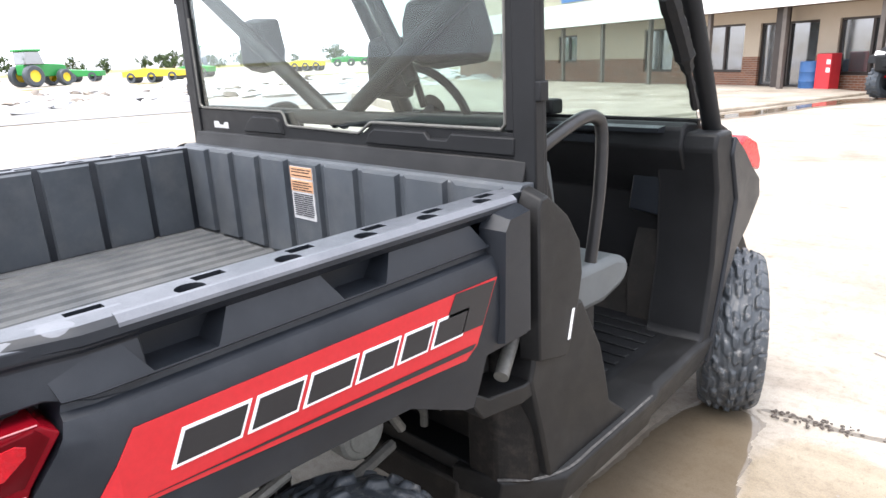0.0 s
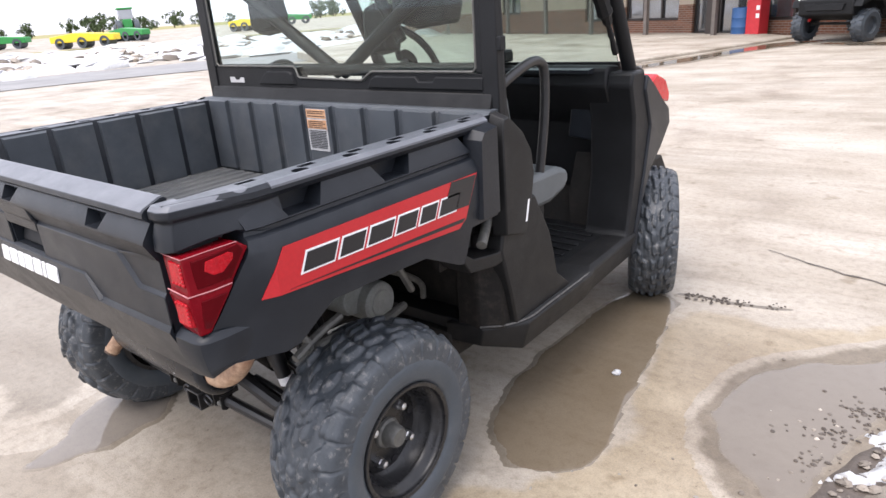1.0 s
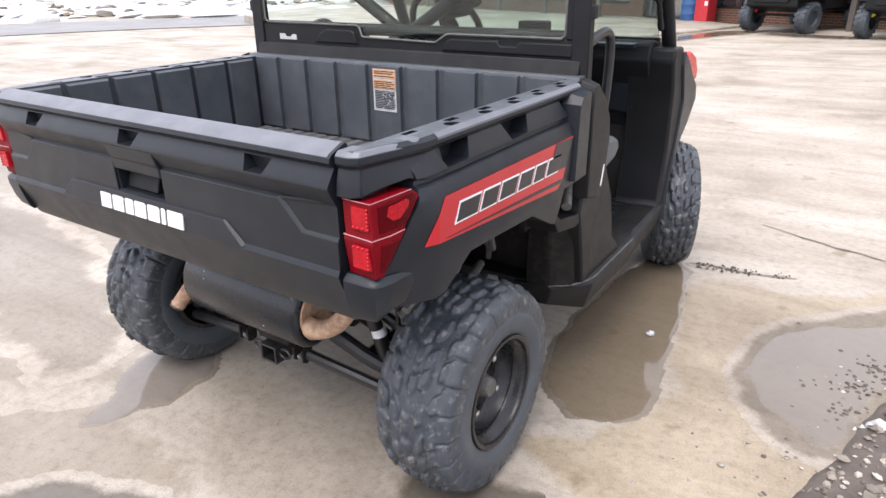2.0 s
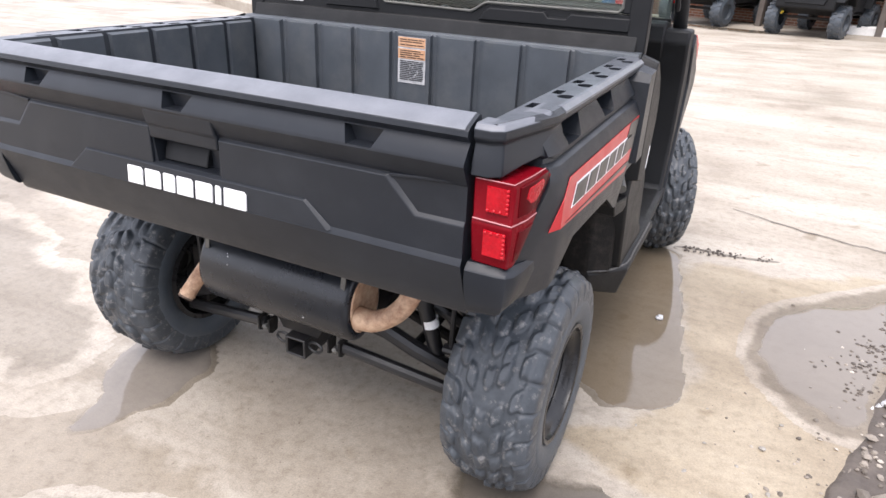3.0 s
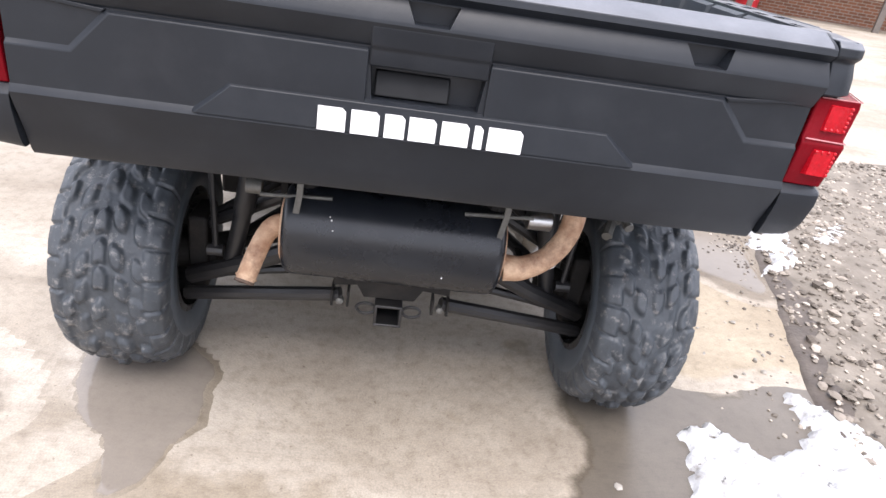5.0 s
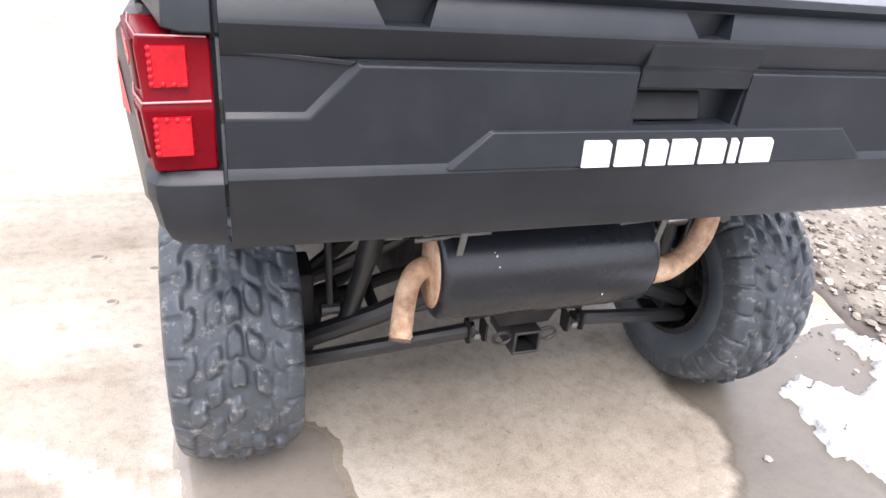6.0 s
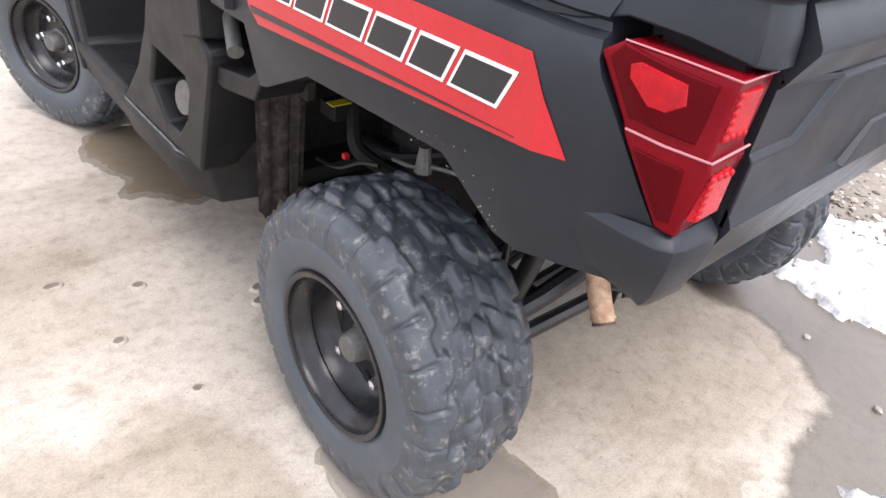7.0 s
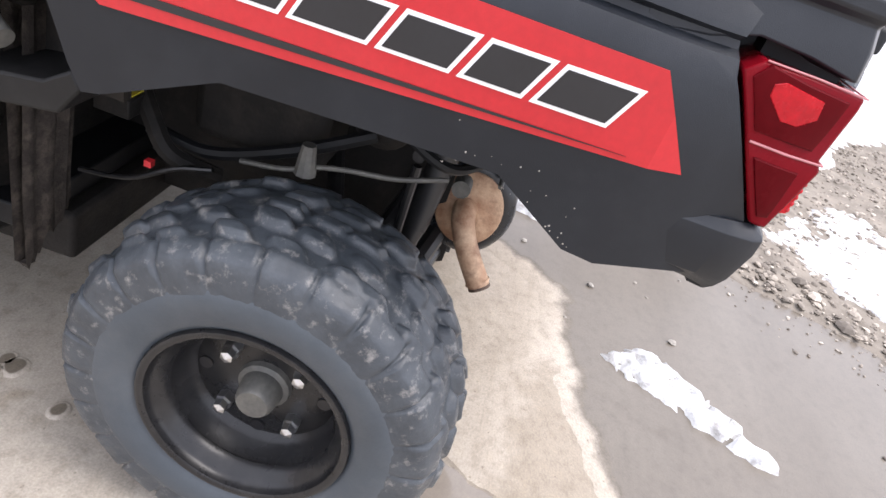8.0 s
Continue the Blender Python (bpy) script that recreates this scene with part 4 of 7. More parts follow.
crate = tagged(part("white_crate", bm, WHITEMETAL, bevel=0.02), "low white crate standing before the shop wall", "crate")
crate.matrix_basis = at_shop(8.35, 0.2, 0.05)


# ---- parked utility vehicles ----
def side_by_side(body, label, spring, at, turn):
    """A smaller parked utility vehicle, nose towards +y."""
    v = thing("parked_vehicle", label, "utility vehicle", at, turn, "utility vehicles parked at the shop")
    bm = bmesh.new()
    prism(bm, [(-1.35, 0.62), (-1.38, 1.00), (-0.45, 1.02), (-0.42, 0.50), (0.40, 0.48), (0.45, 1.02), (0.80, 1.12), (1.25, 1.02), (1.42, 0.86), (1.40, 0.55), (0.95, 0.42), (-0.9, 0.42)], "x", -0.58, 0.58)
    part("body", bm, body, v, bevel=0.03)
    bm = bmesh.new()
    pad(bm, [(-0.40, 0.62), (0.40, 0.62), (0.46, 0.80), (-0.46, 0.80)], "y", 1.36, 1.45, 0.03)
    part("grille", bm, BLACKTRIM, v)
    for s in (1, -1):
        bm = bmesh.new()
        pad(bm, [(s * 0.40, 0.82), (s * 0.62, 0.86), (s * 0.60, 0.96), (s * 0.40, 0.93)], "y", 1.30, 1.40, 0.01)
        part("headlight", bm, WHITEMETAL, v, "pale headlight")
        bm = bmesh.new()
        tube(bm, curve_path([(s * 0.62, -0.50, 0.95), (s * 0.62, -0.48, 1.78), (s * 0.60, -0.30, 1.88), (s * 0.60, 0.20, 1.88), (s * 0.62, 0.40, 1.78), (s * 0.64, 0.80, 1.08)], 5), 0.03, 8)
        part("cage_bar", bm, STEEL_BLACK, v)
        bm = bmesh.new()
        tube(bm, [(s * 0.30, 1.10, 0.80), (s * 0.56, 1.05, 0.42)], 0.045, 10)
        part("shock_absorber", bm, spring, v)
        bm = bmesh.new()
        prism(bm, [(0.55, 0.60), (0.62, 0.92), (1.0, 1.0), (1.36, 0.86), (1.40, 0.70), (1.0, 0.84), (0.72, 0.78)], "x", s * 0.50, s * 0.74)
        part("fender", bm, body, v, bevel=0.02)
        bm = bmesh.new()
        prism(bm, [(-1.30, 0.70), (-1.28, 0.95), (-0.55, 0.98), (-0.50, 0.55), (-0.62, 0.72), (-0.9, 0.84), (-1.15, 0.78)], "x", s * 0.50, s * 0.74)
        part("fender", bm, body, v, bevel=0.02)
        for y in (-0.92, 1.02):
            bm = bmesh.new()
            lathe(bm, [(-0.12, 0.17), (-0.13, 0.26), (-0.10, 0.32), (0.10, 0.32), (0.13, 0.26), (0.12, 0.17), (0.06, 0.16), (0.05, 0.0)], Matrix.Translation((s * 0.64, y, 0.32)) @ Matrix.Scale(s, 4, (1, 0, 0)), 28)
            part("wheel", bm, RUBBER, v, "dusty tyre on a black rim")
            bm = bmesh.new()
            for k in range(18):
                a = 6.2832 * k / 18
                for h in (-0.07, 0.07):
                    box(bm, h - 0.045, h + 0.045, -0.025, 0.025, 0.315, 0.335, Matrix.Translation((s * 0.64, y, 0.32)) @ Matrix.Rotation(a + h * 1.2, 4, "X"))
            tagged(part("tread", bm, TREAD, v, "knobbly tread"), kind="stuff")
    bm = bmesh.new()
    box(bm, -0.60, 0.60, -0.52, 0.58, 1.84, 1.93)
    part("roof", bm, BLACKTRIM, v, bevel=0.03)
    bm = bmesh.new()
    prism(bm, [(0.44, 1.80), (0.455, 1.80), (0.80, 1.12), (0.785, 1.12)], "x", -0.58, 0.58)
    part("windshield", bm, WINDSHIELD, v, "windshield that mirrors the sky", smooth=False)
    bm = bmesh.new()
    box(bm, -0.58, 0.58, -0.53, -0.50, 0.95, 1.86)
    part("rear_panel", bm, BLACKTRIM, v)
    for s in (1, -1):
        bm = bmesh.new()
        prism(bm, [(-0.46, 0.50), (0.44, 0.48), (0.66, 1.10), (0.42, 1.76), (-0.44, 1.80)], "x", s * 0.585, s * 0.605)
        part("side_door", bm, BLACKTRIM, v, "black side door", bevel=0.006)
    bm = bmesh.new()
    prism(bm, [(-0.40, 0.75), (-0.50, 1.40), (-0.40, 1.42), (-0.26, 0.90), (0.18, 0.86), (0.18, 0.72)], "x", -0.52, 0.52)
    part("seat", bm, BLACKTRIM, v, bevel=0.03)
    bm = bmesh.new()
    box(bm, -0.60, 0.60, -1.42, -1.36, 0.70, 1.02)
    part("tailgate", bm, body, v, bevel=0.015)
    bm = bmesh.new()
    lathe(bm, [(-0.26, 0.0), (-0.26, 0.09), (0.26, 0.09), (0.26, 0.0)], Matrix.Translation((0, -1.25, 0.55)), 18)
    part("muffler", bm, MUFFLER, v)
    for y in (-0.92, 1.02):
        bm = bmesh.new()
        tube(bm, [(-0.5, y, 0.36), (0.5, y, 0.36)], 0.03, 8)
        part("axle", bm, UNDER, v)
    return v


side_by_side(BLACKTRIM, "black four-wheel utility vehicle parked facing the yard", REDPAINT, (-0.55, 19.85, height(-0.5, 19.5) + 0.01), 156).scale = (1.2, 1.2, 1.15)
side_by_side(BLACKTRIM, "black four-wheel utility vehicle with yellow springs parked facing the yard", YELLOW, (2.0, 18.0, height(1.9, 18) + 0.01), 160).scale = (1.1, 1.1, 1.1)
side_by_side(BLACKTRIM, "black four-wheel utility vehicle parked tail towards the yard", STEEL_BLACK, (5.98, 15.35, height(6, 15) + 0.01), -21).scale = (1.15, 1.1, 1.1)

# a parked car, drawn with the utility vehicle's shape
side_by_side(BLACKTRIM, "black parked car on the gravel, shaped as a utility vehicle", STEEL_BLACK, (4.7, -1.5, 0.03 + 0.9 * height(4.7, -1.5)), 73)


# ---- far things ----
def tractor(at, turn, label):
    t = thing("tractor", label, "tractor", at, turn, "farm machines beyond the yard")
    bm = bmesh.new()
    prism(bm, [(-1.6, 1.0), (-1.6, 1.9), (0.2, 2.0), (2.4, 1.85), (2.6, 1.6), (2.6, 0.9), (0.0, 0.8)], "x", -0.5, 0.5)
    part("body", bm, GREENPAINT, t, bevel=0.08)
    bm = bmesh.new()
    prism(bm, [(-1.5, 1.9), (-1.4, 3.0), (0.0, 3.0), (0.3, 1.9)], "x", -0.75, 0.75)
    part("cab", bm, PANE, t, "dark glazed cab", bevel=0.05)
    bm = bmesh.new()
    box(bm, -0.85, 0.85, -1.6, 0.15, 3.0, 3.2)
    part("roof", bm, GREENPAINT, t, bevel=0.06)
    for s in (1, -1):
        for y, r in ((-1.1, 0.92), (1.9, 0.72)):
            bm = bmesh.new()
            lathe(bm, [(-0.28, r * 0.55), (-0.30, r * 0.9), (-0.2, r), (0.2, r), (0.30, r * 0.9), (0.28, r * 0.55)], Matrix.Translation((s * 0.95, y, r)), 26)
            w = part("wheel", bm, RUBBER, t)
            bm = bmesh.new()
            lathe(bm, [(-0.2, r * 0.57), (0.2, r * 0.57), (0.1, r * 0.3), (0.12, 0.0)], Matrix.Translation((s * 0.95, y, r)) @ Matrix.Scale(s, 4, (1, 0, 0)), 22)
            part("rim", bm, YELLOWPAINT, w, "yellow wheel rim")
    return t


for x, y, turn in ((-66.0, 19.0, 20), (-67.5, 13.5, 25), (-78.0, 40.0, 70)):
    tractor((x, y, height(x, y) + 0.02), turn, "green farm tractor with yellow wheels beyond the yard")


def implement(at, turn, material, length, label):
    t = thing("farm_implement", label, "farm machine", at, turn, "farm machines beyond the yard")
    bm = bmesh.new()
    prism(bm, [(-length / 2, 0.5), (-length / 2, 1.0), (-length * 0.1, 1.25), (length / 2, 1.0), (length / 2, 0.5)], "y", -0.5, 0.5)
    part("hopper", bm, material, t, bevel=0.05)
    for x in (-length * 0.35, 0, length * 0.35):
        bm = bmesh.new()
        lathe(bm, [(-0.55, 0.25), (-0.55, 0.45), (0.55, 0.45), (0.55, 0.25)], Matrix.Translation((x, 0, 0.45)) @ Matrix.Rotation(radians(90), 4, "Z"), 16)
        part("wheel", bm, RUBBER, t)
    return t


for x, y, turn, mt, ln, lb in ((-58, 26, 30, YELLOWPAINT, 6, "yellow farm implement in the field"), (-64, 33, 10, GREENPAINT, 5, "green farm implement in the field"), (-72, 24, 40, GREENPAINT, 6, "green farm implement in the field"), (-60, 44, 20, YELLOWPAINT, 4, "yellow farm implement in the field"), (-66, 55, 60, GREENPAINT, 5, "green farm implement in the field")):
    implement((x, y, height(x, y) + 0.02), turn, mt, ln, lb)


def rubble_rows():
    """Rows of dark rubble and old snow beyond the road, as uneven low heaps."""
    rnd = random.Random(31)
    bm = bmesh.new()
    for _ in range(300):
        a, d = rnd.uniform(radians(95), radians(170)), rnd.uniform(36, 54)
        x, y = d * math.cos(a), 1 + d * math.sin(a)
        stone_shape(bm, (x, y, height(x, y) + 0.1), rnd.uniform(0.12, 0.45), rnd)
    return tagged(part("rubble_heaps", bm, STONE_MIX, sharp=70), "broken rubble and clods beyond the road", "rubble", kind="stuff")


def snow_banks():
    rnd = random.Random(32)
    bm = bmesh.new()
    for _ in range(520):
        a, d = rnd.uniform(radians(92), radians(172)), rnd.uniform(33, 58)
        x, y = d * math.cos(a), 1 + d * math.sin(a)
        stone_shape(bm, (x, y, height(x, y) + 0.02), rnd.uniform(0.5, 1.5), rnd)
    for v in bm.verts:
        g = height(v.co.x, v.co.y)
        v.co.z = g + (v.co.z - g) * 0.45
    return tagged(part("snow_banks", bm, SNOW, sharp=80), "low banks of old snow beyond the road", "snow", kind="stuff")


rubble_rows()
snow_banks()


ASPHALT = surface("wet_asphalt", (0.14, 0.135, 0.13), (0.2, 0.19, 0.18), 0.4, scale=0.4, fine=20, bump=0.2)
GRASS = surface("dry_winter_grass", (0.20, 0.19, 0.07), (0.30, 0.27, 0.10), 0.9, scale=0.1, fine=4, bump=0.1)


def ring_strip(name, r0, r1, a0, a1, material, label, category, lift=0.02):
    bm = bmesh.new()
    n = 40
    rows = []
    for k in range(n + 1):
        a = radians(a0 + (a1 - a0) * k / n)
        row = []
        for j in range(5):
            r = r0 + (r1 - r0) * j / 4
            x, y = r * math.cos(a), 1 + r * math.sin(a)
            row.append(bm.verts.new((x, y, height(x, y) + lift)))
        rows.append(row)
    for p, q in zip(rows, rows[1:]):
        for j in range(4):
            bm.faces.new((p[j], p[j + 1], q[j + 1], q[j]))
    return tagged(part(name, bm, material), label, category, kind="structure")


ring_strip("road", 26.0, 33.0, 112, 200, ASPHALT, "wet grey asphalt road past the yard", "road")
ring_strip("field", 60, 600, 90, 215, GRASS, "dry yellow-green winter field reaching the horizon", "field", 0.03)


def leaf_clump(bm, c, r, rnd, n):
    for _ in range(n):
        d = Vector((rnd.gauss(0, 1), rnd.gauss(0, 1), rnd.gauss(0, 0.8))).normalized() * r * rnd.random() ** 0.4
        q = Vector(c) + d
        t = Euler((rnd.uniform(0, 6.3), rnd.uniform(0, 6.3), rnd.uniform(0, 6.3))).to_matrix()
        s = r * rnd.uniform(0.16, 0.34)
        vs = [bm.verts.new(q + t @ Vector(p)) for p in ((-s, -s * 0.5, 0), (s, -s * 0.6, 0.1 * s), (s * 0.8, s * 0.6, 0), (-s * 0.7, s * 0.5, -0.1 * s))]
        bm.faces.new(vs)


def tree(at, h, seed):
    rnd = random.Random(seed)
    t = thing("tree", "distant tree with a dull green uneven crown", "tree", at, rnd.uniform(0, 360), "trees on the horizon")
    bm = bmesh.new()
    tube(bm, [(0, 0, 0), (0.02 * h, 0, h * 0.35), (0, 0.02 * h, h * 0.7)], [0.035 * h, 0.025 * h, 0.01 * h], 7)
    for k in range(5):
        a = rnd.uniform(0, 6.3)
        tube(bm, [(0, 0, h * rnd.uniform(0.3, 0.5)), (0.25 * h * math.cos(a), 0.25 * h * math.sin(a), h * rnd.uniform(0.6, 0.8))], [0.014 * h, 0.004 * h], 5)
    part("trunk", bm, BARK, t)
    bm = bmesh.new()
    for k in range(22):
        a, q = rnd.uniform(0, 6.3), rnd.uniform(0.0, 0.55)
        leaf_clump(bm, (q * h * math.cos(a), q * h * math.sin(a), h * rnd.uniform(0.16, 0.90 - 0.5 * q)), h * rnd.uniform(0.10, 0.19), rnd, 40)
    part("crown", bm, LEAF, t)
    return t


rnd = random.Random(77)
for k in range(44):
    a, d = radians(rnd.uniform(98, 168)), rnd.uniform(150, 260)
    x, y = d * math.cos(a), 1 + d * math.sin(a)
    tree((x, y, height(x, y)), rnd.uniform(3.0, 6.5), 100 + k)


# ---- the utility vehicle ----
UTV = thing("utility_vehicle", "dark grey two-seat utility vehicle with red decals and open cargo box", "utility vehicle")

# tailgate
GATE = [(0.040, 1.112), (0.040, 1.130), (0.035, 1.134), (0.028, 1.1335), (-0.006, 1.119), (-0.013, 1.113), (-0.015, 1.104), (-0.002, 1.092), (-0.024, 1.060), (-0.025, 1.054), (-0.006, 1.018), (-0.002, 1.014), (-0.002, 0.888), (-0.011, 0.875), (-0.015, 0.866), (-0.012, 0.857), (0.014, 0.790), (0.026, 0.754), (0.032, 0.746), (0.046, 0.746), (0.046, 0.85)]
bm = bmesh.new()
prism(bm, GATE, "x", -0.662, 0.662)
tailgate = part("tailgate", bm, PLASTIC, UTV, "dark grey moulded tailgate with stepped creases")
for x in (-0.450, -0.005, 0.453):
    cut = bmesh.new()
    prism(cut, [(x - 0.042, 1.0895), (x + 0.042, 1.0895), (x + 0.027, 1.058), (x - 0.027, 1.058)], "y", -0.05, 0.012)
    carve(tailgate, cut)
cut = bmesh.new()
prism(cut, [(-0.0985, 1.0135), (0.0985, 1.0135), (0.090, 0.928), (-0.090, 0.928)], "y", -0.05, 0.030)
carve(tailgate, cut)

# strip on the gate's top, its pale colour standing in for reflected sky
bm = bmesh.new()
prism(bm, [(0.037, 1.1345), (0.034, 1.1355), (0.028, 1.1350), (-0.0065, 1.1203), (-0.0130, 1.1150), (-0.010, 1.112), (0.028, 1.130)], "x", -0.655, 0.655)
part("top_rim", bm, SCUFF_SHEEN, tailgate, "scuffed top rim with sky sheen in its colour", bevel=0.0015)
for s in (1, -1):
    bm = bmesh.new()
    field = [(s * 0.100, 1.0125), (s * 0.508, 1.0125), (s * 0.568, 0.950), (s * 0.662, 0.950), (s * 0.662, 0.862), (s * 0.100, 0.862)]
    pad_sides(bm, field, "y", -0.001, -0.0085, (0.006, 0.010, 0.009, 0.0, 0.0, 0.0))
    part("raised_field", bm, PLASTIC, tailgate, bevel=0.0018)
    bm = bmesh.new()
    prism(bm, [(s * 0.505, 1.0125), (s * 0.662, 1.0255), (s * 0.662, 1.019), (s * 0.512, 1.006)], "y", -0.001, -0.0065)
    part("raised_crease", bm, PLASTIC, tailgate, bevel=0.0015)
bm = bmesh.new()
lo = [(-0.325, -0.001, 0.928), (0.325, -0.001, 0.928), (0.390, -0.001, 0.874), (-0.390, -0.001, 0.874)]
hi = [(-0.316, -0.0135, 0.922), (0.316, -0.0135, 0.922), (0.374, -0.0185, 0.871), (-0.374, -0.0185, 0.871)]
a, b = [bm.verts.new(p) for p in lo], [bm.verts.new(p) for p in hi]
bm.faces.new(a), bm.faces.new(b)
for i in range(4):
    bm.faces.new((a[i], a[(i + 1) % 4], b[(i + 1) % 4], b[i]))
part("badge_panel", bm, PLASTIC, tailgate, bevel=0.0012)

bm = bmesh.new()
prism(bm, [(-0.022, 1.050), (-0.0215, 1.044), (-0.0150, 1.016), (-0.0105, 1.012), (-0.0095, 0.988), (-0.007, 0.983), (0.004, 0.983), (0.004, 1.050)], "x", -0.098, 0.098)
part("handle", bm, PLASTIC, tailgate, "wide moulded pull handle", bevel=0.003)
bm = bmesh.new()
prism(bm, [(0.027, 0.972), (0.018, 0.955), (0.012, 0.930), (0.034, 0.930), (0.034, 0.972)], "x", -0.087, 0.040)
part("latch", bm, BLACKTRIM, tailgate, bevel=0.003)


def badge_block(parent, pts, y0, y1, material, label=""):
    bm = bmesh.new()
    prism(bm, pts, "y", y0, y1)
    return part("badge_block", bm, material, parent, label, smooth=False)


for x0, x1 in ((-0.174, -0.128), (-0.119, -0.072), (-0.063, -0.029), (-0.022, 0.024), (0.033, 0.080), (0.089, 0.104), (0.113, 0.173)):
    bm = bmesh.new()
    c = [bm.verts.new((x, -0.0142 - 0.0050 * (0.922 - z) / 0.051 - lift, z)) for lift in (0.0, 0.003) for x, z in ((x0, 0.871), (x1, 0.871), (x1, 0.904), (x1 - 0.006, 0.910), (x0, 0.910))]
    bm.faces.new(c[:5]), bm.faces.new(c[5:])
    for i in range(5):
        bm.faces.new((c[i], c[(i + 1) % 5], c[5 + (i + 1) % 5], c[5 + i]))
    part("badge_block", bm, WHITEINK, tailgate, "white block of the tailgate badge", smooth=False)

# cargo box: sides, front wall, floor
SIDE = [(0.676, 0.836), (0.676, 1.114), (0.684, 1.127), (0.750, 1.128), (0.760, 1.120), (0.761, 1.108), (0.748, 1.094), (0.765, 1.060), (0.768, 1.050), (0.758, 1.044), (0.760, 1.036), (0.774, 1.030), (0.787, 1.002), (0.788, 0.906), (0.786, 0.880), (0.780, 0.810), (0.774, 0.735), (0.766, 0.735), (0.771, 0.812), (0.776, 0.878), (0.776, 0.905), (0.730, 0.905), (0.730, 0.836)]


def box_side(s):
    pts = [(s * x, z) for x, z in SIDE]
    bm = bmesh.new()
    rows = [[bm.verts.new((x - s * (inset if abs(x) > 0.72 else 0.0), y, z)) for x, z in pts] for y, inset in ((0.006, 0.048), (0.165, 0.0), (1.010, 0.0))]
    bm.faces.new(rows[0]), bm.faces.new(rows[-1])
    for p, q in zip(rows, rows[1:]):
        for k in range(len(pts)):
            f_ = bm.faces.new((p[k], p[(k + 1) % len(pts)], q[(k + 1) % len(pts)], q[k]))
            # the rail's upward face takes the colour with the sheen in it
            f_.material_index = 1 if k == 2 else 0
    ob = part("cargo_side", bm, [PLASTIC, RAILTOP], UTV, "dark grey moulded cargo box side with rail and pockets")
    c = bmesh.new()
    # wheel-arch edge and the slanting rear corner
    prism(c, [(-0.1, 0.70), (-0.1, 0.835), (0.006, 0.835), (0.052, 0.788), (0.165, 0.772), (0.205, 0.775), (0.305, 0.837), (0.42, 0.832), (0.63, 0.820), (0.775, 0.748), (0.80, 0.742), (0.815, 0.775), (0.835, 0.842), (1.2, 0.842), (1.2, 0.60), (-0.1, 0.60)], "x", s * 0.60, s * 0.90)
    carve(ob, c)
    c = bmesh.new()
    # seat of the tail lamp
    prism(c, [(-0.1, 1.072), (0.127, 1.072), (0.134, 1.045), (0.124, 1.014), (0.084, 0.956), (0.024, 0.866), (-0.1, 0.866)], "x", s * 0.66, s * 0.90)
    carve(ob, c)
    c = bmesh.new()
    # rope pockets under the rail
    for y0, y1 in ((0.205, 0.345), (0.495, 0.635), (0.835, 0.945)):
        prism(c, [(y0, 1.0955), (y1, 1.0955), (y1 - 0.028, 1.052), (y0 + 0.028, 1.052)], "x", s * 0.712, s * 0.85)
    carve(ob, c)
    c = bmesh.new()
    # the slit between the box and the cab
    box(c, min(s * 0.742, s * 0.85), max(s * 0.742, s * 0.85), 0.966, 1.05, 0.70, 1.20)
    carve(ob, c)
    c = bmesh.new()
    # round stake holes and slots along the rail
    for y in (0.15, 0.308, 0.457, 0.604, 0.745, 0.895):
        lathe(c, [(0.0, 0.020), (0.05, 0.020)], Matrix.Translation((s * 0.731, y, 1.10)) @ Matrix.Rotation(radians(-90), 4, "Y"), 18, True)
        box(c, min(s * 0.692, s * 0.712), max(s * 0.692, s * 0.712), y + 0.018, y + 0.062, 1.10, 1.15)
    carve(ob, c)
    return ob


def side_pad(parent, s, pts, base, top, slope, material=None, name="raised_field", label=""):
    bm = bmesh.new()
    pad(bm, pts, "x", s * base, s * top, slope)
    return part(name, bm, material or PLASTIC, parent, label)


def side_film(parent, s, pts, x, material, name, label="", thick=0.0012):
    bm = bmesh.new()
    prism(bm, pts, "x", s * x, s * (x + thick))
    return part(name, bm, material, parent, label, smooth=False)


def slanted(y0, y1, b0, b1, h, lean):
    """A leaning block on a baseline that runs from (y0, b0) to (y1, b1)."""
    return [(y0, b0), (y1, b1), (y1 + lean, b1 + h), (y0 + lean, b0 + h)]


